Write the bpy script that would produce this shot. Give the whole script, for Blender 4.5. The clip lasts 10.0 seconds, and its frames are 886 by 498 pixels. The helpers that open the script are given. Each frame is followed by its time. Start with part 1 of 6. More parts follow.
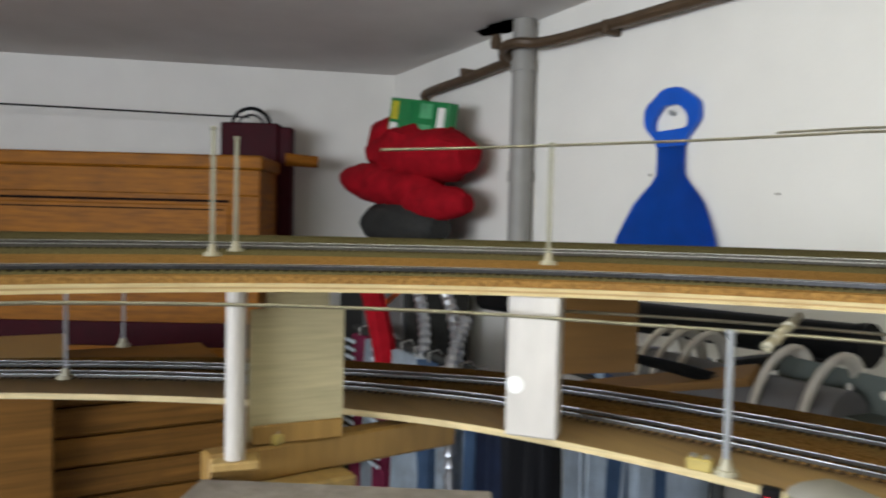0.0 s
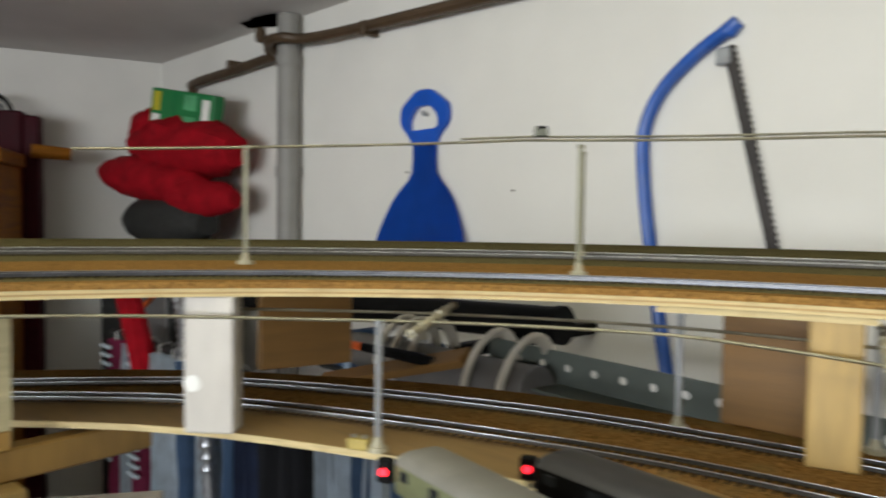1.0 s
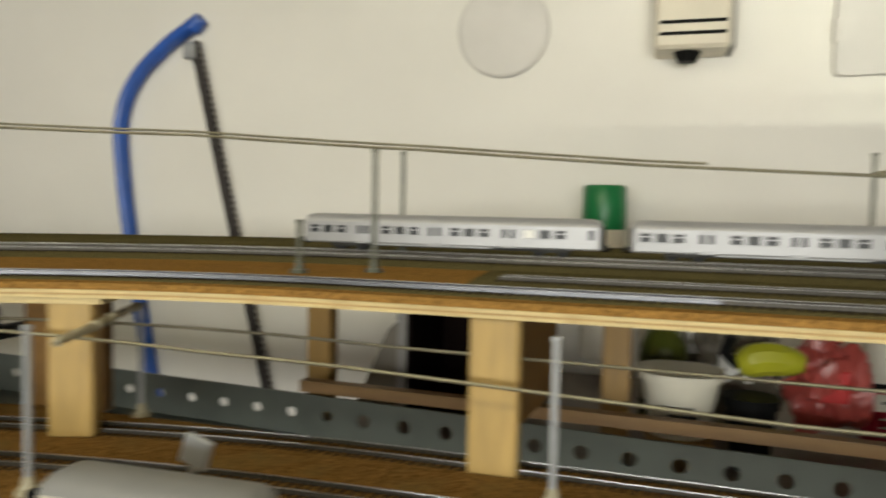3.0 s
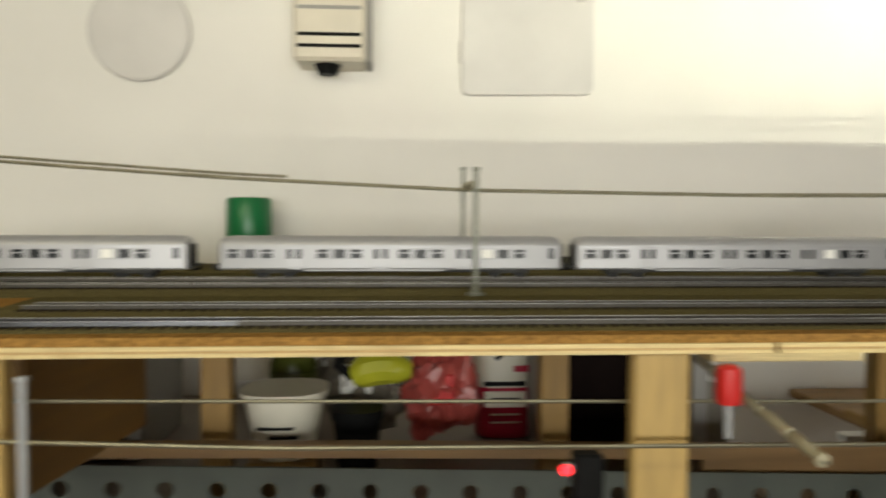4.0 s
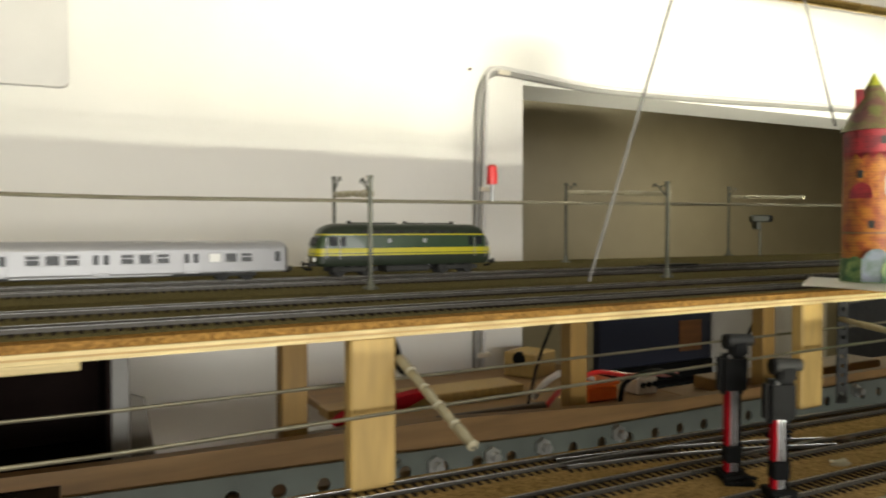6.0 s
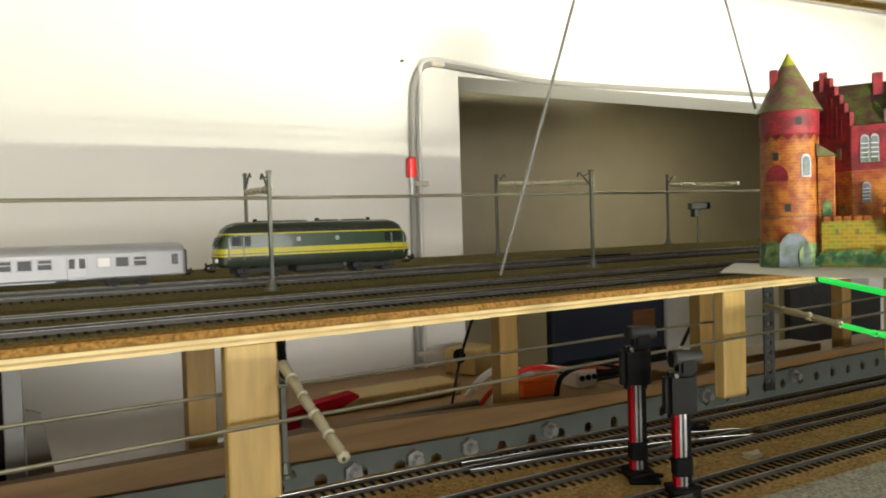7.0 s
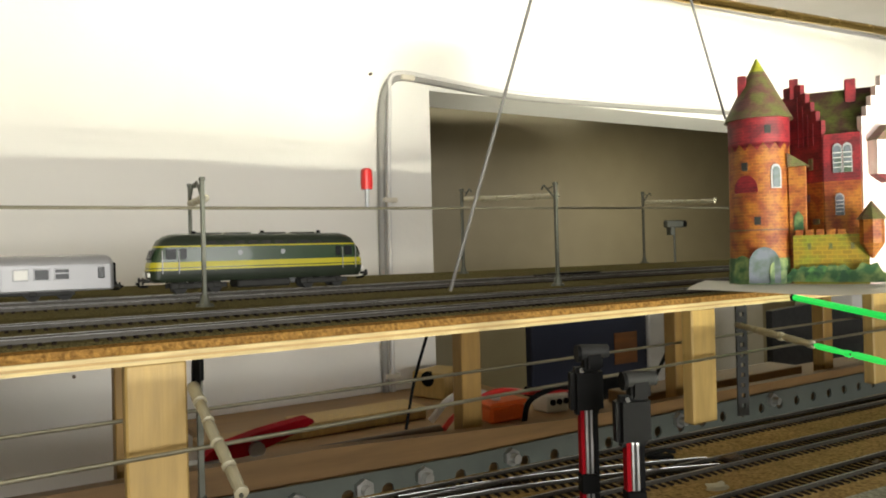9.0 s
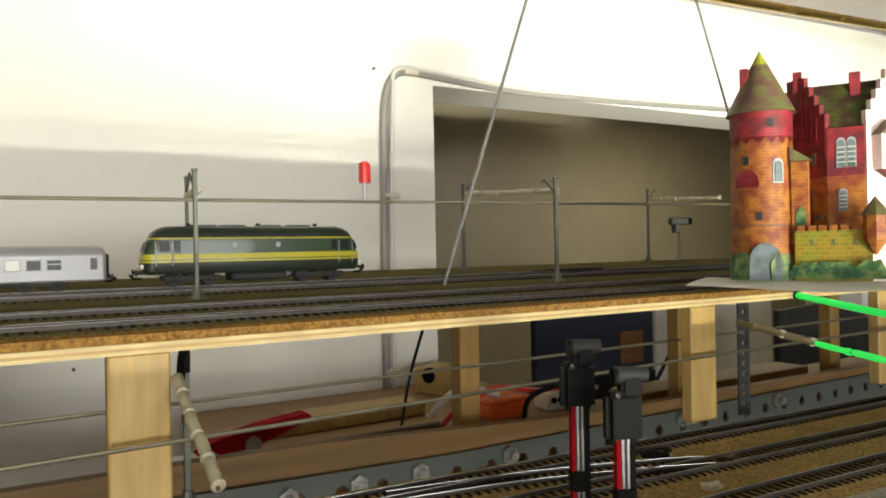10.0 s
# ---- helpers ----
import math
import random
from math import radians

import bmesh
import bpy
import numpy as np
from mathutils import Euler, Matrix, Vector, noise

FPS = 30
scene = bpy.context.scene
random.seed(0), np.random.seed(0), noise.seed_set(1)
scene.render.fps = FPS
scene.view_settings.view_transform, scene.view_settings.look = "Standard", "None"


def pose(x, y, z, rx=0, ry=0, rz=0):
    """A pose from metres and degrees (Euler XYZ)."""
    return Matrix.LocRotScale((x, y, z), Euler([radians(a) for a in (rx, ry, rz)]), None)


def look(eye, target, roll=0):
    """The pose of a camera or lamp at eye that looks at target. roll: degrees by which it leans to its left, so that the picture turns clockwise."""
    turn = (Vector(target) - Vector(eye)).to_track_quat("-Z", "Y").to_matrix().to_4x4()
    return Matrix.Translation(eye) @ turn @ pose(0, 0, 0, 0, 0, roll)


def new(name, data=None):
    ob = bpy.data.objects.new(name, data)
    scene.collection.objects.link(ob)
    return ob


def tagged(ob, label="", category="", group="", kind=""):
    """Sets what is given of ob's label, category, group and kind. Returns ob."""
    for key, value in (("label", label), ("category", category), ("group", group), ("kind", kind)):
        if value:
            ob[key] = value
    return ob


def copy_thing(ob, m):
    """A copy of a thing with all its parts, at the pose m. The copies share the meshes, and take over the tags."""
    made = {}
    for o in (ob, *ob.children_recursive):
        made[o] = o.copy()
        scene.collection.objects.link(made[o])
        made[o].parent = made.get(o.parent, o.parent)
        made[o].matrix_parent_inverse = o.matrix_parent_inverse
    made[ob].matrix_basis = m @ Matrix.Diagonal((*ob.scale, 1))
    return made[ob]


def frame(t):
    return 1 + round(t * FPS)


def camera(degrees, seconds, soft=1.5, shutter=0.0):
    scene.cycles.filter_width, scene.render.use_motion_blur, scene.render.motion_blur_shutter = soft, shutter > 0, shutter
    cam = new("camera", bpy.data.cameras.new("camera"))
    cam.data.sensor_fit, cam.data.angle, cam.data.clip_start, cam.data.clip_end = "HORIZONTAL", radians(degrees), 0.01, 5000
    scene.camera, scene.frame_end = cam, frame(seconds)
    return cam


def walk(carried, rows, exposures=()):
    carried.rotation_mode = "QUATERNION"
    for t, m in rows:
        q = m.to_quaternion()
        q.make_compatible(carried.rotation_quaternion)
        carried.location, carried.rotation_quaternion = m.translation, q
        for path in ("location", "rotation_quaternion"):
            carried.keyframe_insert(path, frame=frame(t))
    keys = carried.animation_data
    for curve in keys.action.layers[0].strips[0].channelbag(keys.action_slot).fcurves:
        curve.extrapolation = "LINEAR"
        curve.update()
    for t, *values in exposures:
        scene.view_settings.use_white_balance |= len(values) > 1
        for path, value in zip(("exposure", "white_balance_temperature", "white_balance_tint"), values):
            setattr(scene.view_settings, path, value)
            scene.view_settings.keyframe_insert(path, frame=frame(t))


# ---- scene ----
EXPO = [(0.0, 0.42, 6000, 2.5), (1.0, 0.18, 6250, 1), (2.5, -0.04, 7000, -1), (4.0, -0.07, 7150, 0), (5.0, -0.05, 7100, 1), (7.5, 0.06, 7000, 1.5), (10.0, 0.05, 7000, 1.5)]
cam = camera(63.6, 10.0, soft=1.9, shutter=0.6)
PATH = [
    (0, (-0.422, -0.153, 1.632), (-2.166, 0.823, 1.555), 1.4),
    (0.5, (-0.389, -0.131, 1.637), (-1.983, 1.074, 1.556), 1.3),
    (1, (-0.343, -0.096, 1.64), (-1.757, 1.316, 1.554), 0.8),
    (1.5, (-0.301, -0.063, 1.637), (-1.506, 1.531, 1.547), -0.1),
    (2, (-0.235, -0.03, 1.63), (-1.206, 1.715, 1.536), -1.4),
    (2.5, (-0.157, -0.008, 1.637), (-0.954, 1.822, 1.524), -1.3),
    (2.7, (-0.131, -0.011, 1.642), (-0.849, 1.853, 1.531), -0.1),
    (3.8, (0.015, 0.039, 1.653), (0.008, 2.037, 1.567), 0.8),
    (4, (0.042, 0.042, 1.653), (0.165, 2.037, 1.584), 0.2),
    (4.5, (0.1, 0.03, 1.655), (0.503, 1.988, 1.587), 0.9),
    (5, (0.175, 0.012, 1.654), (0.84, 1.897, 1.592), 0.6),
    (5.5, (0.246, 0.015, 1.648), (1.076, 1.834, 1.602), 0.6),
    (6, (0.298, 0.002, 1.65), (1.255, 1.758, 1.603), -0.1),
    (6.2, (0.314, 0.0, 1.649), (1.307, 1.736, 1.6), -0.5),
    (7.3, (0.37, 0.0, 1.647), (1.401, 1.713, 1.589), -1.8),
    (7.5, (0.377, 0.0, 1.646), (1.391, 1.724, 1.6), -1.4),
    (8, (0.398, 0.004, 1.643), (1.384, 1.744, 1.631), -1.1),
    (8.5, (0.403, 0.004, 1.643), (1.453, 1.706, 1.65), -2.5),
    (9, (0.409, 0.017, 1.638), (1.465, 1.715, 1.644), -1.5),
    (9.5, (0.415, 0.018, 1.637), (1.449, 1.73, 1.637), -1.2),
    (10, (0.423, 0.017, 1.634), (1.456, 1.73, 1.636), -1.1),
]
walk(cam, [(t, look(eye, target, roll)) for t, eye, target, roll in PATH],
     exposures=EXPO)

# ---- light ----
world = bpy.data.worlds.new("world")
scene.world = world
world.use_nodes = True
wn = world.node_tree
sky = wn.nodes.new("ShaderNodeTexSky")
sky.sky_type = 'NISHITA'
sky.sun_disc = False
sky.sun_elevation, sky.sun_rotation = radians(35), radians(150)
wn.nodes["Background"].inputs[1].default_value = 0.1
wn.links.new(sky.outputs[0], wn.nodes["Background"].inputs[0])


def area(name, eye, target, w, h, power, color):
    lamp = bpy.data.lights.new(name, 'AREA')
    lamp.shape, lamp.size, lamp.size_y, lamp.energy, lamp.color = 'RECTANGLE', w, h, power, color
    ob = new(name, lamp)
    ob.matrix_world = look(eye, target)
    return ob


# added lamps, none seen: south daylight, upward slot light, ceiling fill, passage fill
area("added_south_light", (0.05, -2.62, 1.69), (0.05, 1.0, 1.6), 2.8, 0.58, 74, (0.94, 0.925, 1.0))
low = area("added_upward_light", (0.20, -5.0, -0.06), (1.3, 1.07, 2.0), 2.60, 0.20, 88, (1.0, 0.97, 0.88))
low.data.spread = radians(45)
area("added_ceiling_fill", (-0.5, -0.12, 2.12), (-0.5, 0.9, 1.5), 1.4, 0.08, 3.4, (1.0, 0.90, 0.66))
area("added_passage_fill", (2.9, 1.8, 2.25), (2.9, 1.8, 0.0), 0.3, 0.3, 4.8, (1.0, 0.90, 0.68))


# ---- materials ----
def mat(name, color, rough=0.6, metal=0.0, vary=0.12, scale=30.0, bump=0.0, bump_scale=200.0, stretch=(1, 1, 1),
        stain=0.0, stain_scale=3.0, stain_color=None, spec=0.5, island=0.0, coat=0.0, trans=0.0):
    m = bpy.data.materials.new(name)
    m.use_nodes = True
    nt = m.node_tree
    bs = nt.nodes["Principled BSDF"]
    bs.inputs["Roughness"].default_value, bs.inputs["Metallic"].default_value = rough, metal
    bs.inputs["Specular IOR Level"].default_value = spec
    bs.inputs["Coat Weight"].default_value = coat
    bs.inputs["Transmission Weight"].default_value = trans
    tc, mp = nt.nodes.new("ShaderNodeTexCoord"), nt.nodes.new("ShaderNodeMapping")
    nt.links.new(tc.outputs["Object"], mp.inputs[0])
    mp.inputs["Scale"].default_value = stretch
    nz = nt.nodes.new("ShaderNodeTexNoise")
    nz.inputs["Scale"].default_value, nz.inputs["Detail"].default_value = scale, 6.0
    nt.links.new(mp.outputs[0], nz.inputs["Vector"])
    ramp = nt.nodes.new("ShaderNodeMapRange")
    ramp.inputs[1].default_value, ramp.inputs[2].default_value = 0.3, 0.7
    ramp.inputs[3].default_value, ramp.inputs[4].default_value = 1 - vary, 1 + vary
    nt.links.new(nz.outputs[0], ramp.inputs[0])
    mul = nt.nodes.new("ShaderNodeMix")
    mul.data_type, mul.blend_type = 'RGBA', 'MULTIPLY'
    mul.inputs[0].default_value = 1.0
    mul.inputs[6].default_value = (*color, 1)
    nt.links.new(ramp.outputs[0], mul.inputs[7])
    out = mul.outputs[2]
    if stain > 0:
        n2 = nt.nodes.new("ShaderNodeTexNoise")
        n2.inputs["Scale"].default_value, n2.inputs["Detail"].default_value = stain_scale, 4.0
        nt.links.new(tc.outputs["Object"], n2.inputs["Vector"])
        r2 = nt.nodes.new("ShaderNodeMapRange")
        r2.inputs[1].default_value, r2.inputs[2].default_value, r2.inputs[4].default_value = 0.5, 0.75, stain
        nt.links.new(n2.outputs[0], r2.inputs[0])
        m2 = nt.nodes.new("ShaderNodeMix")
        m2.data_type = 'RGBA'
        nt.links.new(r2.outputs[0], m2.inputs[0])
        nt.links.new(out, m2.inputs[6])
        m2.inputs[7].default_value = (*(stain_color or [c * 0.5 for c in color]), 1)
        out = m2.outputs[2]
    if island > 0:
        oi = nt.nodes.new("ShaderNodeObjectInfo")
        geo = nt.nodes.new("ShaderNodeNewGeometry")
        add = nt.nodes.new("ShaderNodeMath")
        add.operation = 'ADD'
        nt.links.new(oi.outputs["Random"], add.inputs[0])
        nt.links.new(geo.outputs["Random Per Island"], add.inputs[1])
        r3 = nt.nodes.new("ShaderNodeMapRange")
        r3.inputs[2].default_value = 2.0
        r3.inputs[3].default_value, r3.inputs[4].default_value = 1 - island, 1 + island
        nt.links.new(add.outputs[0], r3.inputs[0])
        m3 = nt.nodes.new("ShaderNodeMix")
        m3.data_type, m3.blend_type = 'RGBA', 'MULTIPLY'
        m3.inputs[0].default_value = 1.0
        nt.links.new(out, m3.inputs[6])
        nt.links.new(r3.outputs[0], m3.inputs[7])
        out = m3.outputs[2]
    nt.links.new(out, bs.inputs["Base Color"])
    rr = nt.nodes.new("ShaderNodeMapRange")
    rr.inputs[3].default_value, rr.inputs[4].default_value = max(rough - 0.08, 0.02), min(rough + 0.1, 1)
    nt.links.new(nz.outputs[0], rr.inputs[0])
    nt.links.new(rr.outputs[0], bs.inputs["Roughness"])
    if bump > 0:
        nb = nt.nodes.new("ShaderNodeTexNoise")
        nb.inputs["Scale"].default_value, nb.inputs["Detail"].default_value = bump_scale, 5.0
        nt.links.new(mp.outputs[0], nb.inputs["Vector"])
        bp = nt.nodes.new("ShaderNodeBump")
        bp.inputs["Strength"].default_value, bp.inputs["Distance"].default_value = bump, 0.002
        nt.links.new(nb.outputs[0], bp.inputs["Height"])
        nt.links.new(bp.outputs[0], bs.inputs["Normal"])
    return m


def glow(name, color, strength):
    m = bpy.data.materials.new(name)
    m.use_nodes = True
    bs = m.node_tree.nodes["Principled BSDF"]
    bs.inputs["Base Color"].default_value = (*color, 1)
    bs.inputs["Emission Color"].default_value = (*color, 1)
    bs.inputs["Emission Strength"].default_value = strength
    return m


M_WALL = mat("wall_paint", (0.78, 0.76, 0.71), 0.85, vary=0.03, scale=6, bump=0.25, bump_scale=60, stain=0.10, stain_scale=2.2, stain_color=(0.6, 0.57, 0.5))
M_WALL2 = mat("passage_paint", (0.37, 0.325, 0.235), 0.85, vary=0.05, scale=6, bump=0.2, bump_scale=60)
M_CEIL = mat("ceiling_paint", (0.61, 0.59, 0.57), 0.9, vary=0.05, scale=5, bump=0.3, bump_scale=40, stain=0.6, stain_scale=1.1, stain_color=(0.44, 0.40, 0.36))
M_FLOOR = mat("floor_screed", (0.22, 0.20, 0.18), 0.8, vary=0.15, scale=8, bump=0.2)
M_PLY = mat("plywood", (0.60, 0.48, 0.24), 0.55, vary=0.16, scale=22, stretch=(1.5, 1.5, 40), bump=0.15, bump_scale=120, stain=0.5, stain_scale=38, stain_color=(0.36, 0.23, 0.09))
M_PLYTOP = mat("plywood_face", (0.30, 0.195, 0.078), 0.6, vary=0.14, scale=18, stretch=(1, 6, 1), bump=0.1, bump_scale=120, stain=0.3, stain_scale=9, stain_color=(0.3, 0.18, 0.08))
M_SAND = mat("sandy_cork", (0.39, 0.265, 0.110), 0.95, spec=0.0, vary=0.5, scale=420, bump=0.8, bump_scale=420, stain=0.6, stain_scale=22, stain_color=(0.24, 0.165, 0.07))
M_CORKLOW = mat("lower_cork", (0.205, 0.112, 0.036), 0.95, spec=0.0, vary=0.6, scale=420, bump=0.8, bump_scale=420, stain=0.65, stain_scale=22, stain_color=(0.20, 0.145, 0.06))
M_CORK = mat("cork", (0.27, 0.148, 0.044), 0.95, spec=0.0, vary=0.5, scale=420, bump=0.8, bump_scale=420, stain=0.3, stain_scale=12, stain_color=(0.2, 0.1, 0.04))
M_BALLAST = mat("grey_green_ballast", (0.125, 0.105, 0.048), 1.0, vary=0.5, scale=700, bump=0.9, bump_scale=700, spec=0.0)
M_BANK = mat("grey_green_foam", (0.075, 0.072, 0.052), 0.95, vary=0.4, scale=300, bump=0.8, bump_scale=300, spec=0.1)
M_PINE = mat("pine_post", (0.43, 0.290, 0.098), 0.5, vary=0.16, scale=26, stretch=(6, 6, 0.7), bump=0.12, bump_scale=90, stain=0.3, stain_scale=18, stain_color=(0.42, 0.23, 0.08))
M_PINEDARK = mat("stained_pine", (0.30, 0.175, 0.045), 0.5, vary=0.2, scale=20, stretch=(5, 5, 0.7), bump=0.12, bump_scale=90)
M_BROWN = mat("brown_board", (0.19, 0.098, 0.024), 0.55, vary=0.15, scale=14, stretch=(0.7, 6, 6), bump=0.1)
M_WHITE = mat("white_paint", (0.62, 0.60, 0.57), 0.45, vary=0.06, scale=12, bump=0.05, bump_scale=90)
M_CARDWHITE = mat("yellowed_white_paint", (0.56, 0.525, 0.475), 0.5, vary=0.12, scale=14, stretch=(3, 3, 0.8), bump=0.08, bump_scale=90, stain=0.4, stain_scale=14, stain_color=(0.38, 0.31, 0.24))
M_SLAB = mat("raw_plywood_face", (0.50, 0.44, 0.26), 0.6, vary=0.14, scale=16, stretch=(1, 1, 14), bump=0.15, bump_scale=120)
M_PLYDARK = mat("plywood_core", (0.44, 0.29, 0.12), 0.6, vary=0.2, scale=30, stretch=(2, 2, 30), bump=0.15, bump_scale=150)
M_RAILSIDE = mat("weathered_rail", (0.060, 0.054, 0.044), 0.5, 0.3, vary=0.2, scale=60)
M_RAILWORN = mat("polished_rail_side", (0.125, 0.127, 0.136), 0.30, 1.0, vary=0.15, scale=60)
M_RAIL = mat("nickel_rail", (0.48, 0.48, 0.48), 0.30, 1.0, vary=0.1, scale=60)
M_SLEEPER = mat("sleeper_plastic", (0.026, 0.020, 0.016), 0.95, vary=0.3, scale=60, island=0.3, spec=0.0)
M_STEEL = mat("grey_green_steel", (0.118, 0.135, 0.118), 0.45, 0.3, vary=0.12, scale=25, bump=0.08, stain=0.3, stain_scale=12, stain_color=(0.12, 0.12, 0.11))
M_MAST = mat("mast_grey", (0.105, 0.108, 0.085), 0.45, 0.5, vary=0.15, scale=60)
M_MASTW = mat("mast_pale_grey", (0.33, 0.34, 0.35), 0.45, 0.2, vary=0.1, scale=60)
M_MASTO = mat("mast_olive_grey", (0.27, 0.26, 0.185), 0.5, 0.2, vary=0.15, scale=60)
M_WIRE = mat("dull_brass_rod", (0.30, 0.28, 0.205), 0.45, 0.9, vary=0.15, scale=50)
M_INSUL = mat("cream_insulator", (0.37, 0.335, 0.23), 0.4, vary=0.08)
M_GREEN = mat("loco_green", (0.022, 0.052, 0.020), 0.35, vary=0.12, scale=120, coat=0.2)
M_GREEND = mat("loco_dark_green", (0.019, 0.027, 0.016), 0.4, vary=0.15, scale=120)
M_YELLOW = mat("loco_yellow", (0.50, 0.44, 0.02), 0.4, vary=0.06, scale=100)
M_SILVER = mat("coach_silver", (0.36, 0.36, 0.37), 0.42, 0.35, vary=0.05, scale=40)
M_SILVROOF = mat("coach_roof", (0.38, 0.38, 0.39), 0.45, 0.35, vary=0.06, scale=40)
M_BLACK = mat("black_plastic", (0.008, 0.008, 0.008), 0.45, vary=0.2, scale=40, spec=0.04)
M_UNDER = mat("underframe_grey", (0.032, 0.032, 0.030), 0.6, vary=0.25, scale=90, spec=0.2)
M_GLASS = mat("dark_window", (0.022, 0.024, 0.026), 0.25, vary=0.2, scale=40, spec=0.2)
M_TUB = mat("old_white_tub", (0.66, 0.63, 0.52), 0.45, vary=0.06, scale=20)
M_CRIMSON = mat("crimson_plastic", (0.36, 0.006, 0.030), 0.35, vary=0.1)
M_CREAMW = mat("white_blind", (0.85, 0.84, 0.80), 0.5, vary=0.03)
M_BLUE = mat("blue_plastic", (0.008, 0.085, 0.50), 0.35, vary=0.1, scale=18, bump=0.05, bump_scale=60, coat=0.2)
M_BLUESTEEL = mat("blue_painted_steel", (0.015, 0.09, 0.42), 0.35, vary=0.12, scale=30, stain=0.15, stain_scale=20, stain_color=(0.25, 0.27, 0.32))
M_BLADE = mat("saw_steel", (0.035, 0.03, 0.028), 0.5, 0.2, vary=0.3, scale=50)
M_PIPE = mat("brown_pipe", (0.085, 0.055, 0.03), 0.45, 0.2, vary=0.2, scale=20)
M_COLUMN = mat("grey_downpipe", (0.27, 0.26, 0.24), 0.5, vary=0.08, scale=15)
M_RED = mat("red_fabric", (0.29, 0.005, 0.012), 0.85, spec=0.1, vary=0.25, scale=25, bump=0.3, bump_scale=160)
M_BURG = mat("burgundy_case", (0.042, 0.003, 0.007), 0.55, spec=0.12, vary=0.15, scale=25, bump=0.1)
M_PKG = mat("green_package", (0.015, 0.19, 0.05), 0.4, vary=0.1, scale=30)
M_PKGPALE = mat("pale_green_print", (0.10, 0.36, 0.16), 0.45, vary=0.25, scale=30)
M_CHEST = mat("brown_chest_planks", (0.165, 0.076, 0.014), 0.6, spec=0.2, vary=0.35, scale=9, stretch=(1, 0.5, 9), bump=0.15, stain=0.5, stain_scale=9, stain_color=(0.05, 0.02, 0.008))
M_CABINET = mat("varnished_oak", (0.29, 0.108, 0.007), 0.55, vary=0.3, scale=9, stretch=(1, 0.5, 8), bump=0.08, spec=0.2, stain=0.4, stain_scale=5, stain_color=(0.12, 0.04, 0.006))
M_CABINETD = mat("varnished_oak_dark", (0.18, 0.065, 0.015), 0.4, vary=0.2, scale=14, stretch=(1, 0.6, 7))
M_ROOFGREY = mat("grey_model_roof", (0.13, 0.125, 0.12), 0.55, vary=0.12, scale=40)
M_OLIVEBODY = mat("olive_model_body", (0.16, 0.17, 0.085), 0.6, vary=0.2, scale=60)
M_ROOFPALE = mat("pale_grey_model_roof", (0.22, 0.21, 0.185), 0.55, vary=0.15, scale=40)
M_ROOFDARK = mat("dark_model_roof", (0.036, 0.034, 0.033), 0.5, vary=0.15, scale=40)
M_ROOFWHITE = mat("white_model_roof", (0.23, 0.23, 0.23), 0.5, vary=0.05, scale=40)
M_PLASTER = mat("old_plaster_block", (0.27, 0.24, 0.22), 0.9, vary=0.2, scale=60, bump=0.5, bump_scale=150)
M_CREAM = mat("cream_plastic", (0.62, 0.57, 0.47), 0.45, vary=0.08, scale=15)
M_GREENCUP = mat("green_cup", (0.008, 0.15, 0.045), 0.3, vary=0.06)
M_TERM = mat("yellowed_terminal", (0.42, 0.32, 0.08), 0.4, vary=0.15, scale=60)
M_GUSSET = mat("dull_gusset_paint", (0.17, 0.15, 0.12), 0.7, vary=0.15, scale=20)
M_GOLD = mat("brass_rail", (0.55, 0.38, 0.12), 0.25, 1.0, vary=0.08, scale=20)
M_PAPER = mat("white_card", (0.80, 0.79, 0.75), 0.7, vary=0.03)
M_REDGLOSS = mat("red_plastic", (0.55, 0.02, 0.02), 0.3, vary=0.08)
M_ORANGE = mat("orange_plastic", (0.70, 0.12, 0.02), 0.4, vary=0.08)
# near-black for dark inlays, and for shade inside the cabinets and ceiling hole
M_DARKVOID = mat("near_black", (0.013, 0.008, 0.007), 0.8, vary=0.2, spec=0.05)
M_STRIP = mat("brown_shelf_strip", (0.26, 0.15, 0.057), 0.55, vary=0.18, scale=16, stretch=(0.7, 6, 6), bump=0.1)
M_NAVY = mat("navy_screen", (0.022, 0.026, 0.045), 0.5, vary=0.05, scale=4, spec=0.3)
M_HOSE = mat("cream_hoop", (0.52, 0.48, 0.40), 0.5, vary=0.1)
M_SHELF = mat("grey_shelf_paint", (0.20, 0.17, 0.145), 0.6, vary=0.1, scale=8, bump=0.1)
# glow standing for green light that falls on insulators and the sheet's edge
M_GREENLIT = glow("green_light_glow", (0.02, 0.66, 0.10), 0.8)
M_LED = glow("red_led", (1.0, 0.015, 0.03), 3.5)


# ---- builders ----
def finish(name, bm, material, smooth=True):
    bmesh.ops.recalc_face_normals(bm, faces=bm.faces)
    me = bpy.data.meshes.new(name)
    bm.to_mesh(me)
    bm.free()
    me.materials.append(material)
    if smooth:
        me.polygons.foreach_set("use_smooth", [True] * len(me.polygons))
        me.set_sharp_from_angle(angle=radians(35))
    return me


def thing(name, label, category, at=(0, 0, 0), rz=0.0, group="", kind=""):
    ob = new(name)
    ob.empty_display_size = 0.02
    ob.matrix_world = pose(*at, 0, 0, rz)
    return tagged(ob, label, category, group, kind)


def solo(name, bm, material, label, category, group="", kind="", at=None):
    ob = new(name, finish(name, bm, material))
    if at is not None:
        ob.matrix_world = at
    return tagged(ob, label, category, group, kind)


def part(name, bm, material, parent, label=""):
    ob = new(name, finish(name, bm, material))
    ob.parent = parent
    return tagged(ob, label)


def again(name, ob, m, parent):
    """Another part on the same mesh."""
    o = new(name, ob.data)
    o.parent = parent
    o.matrix_basis = m
    return o


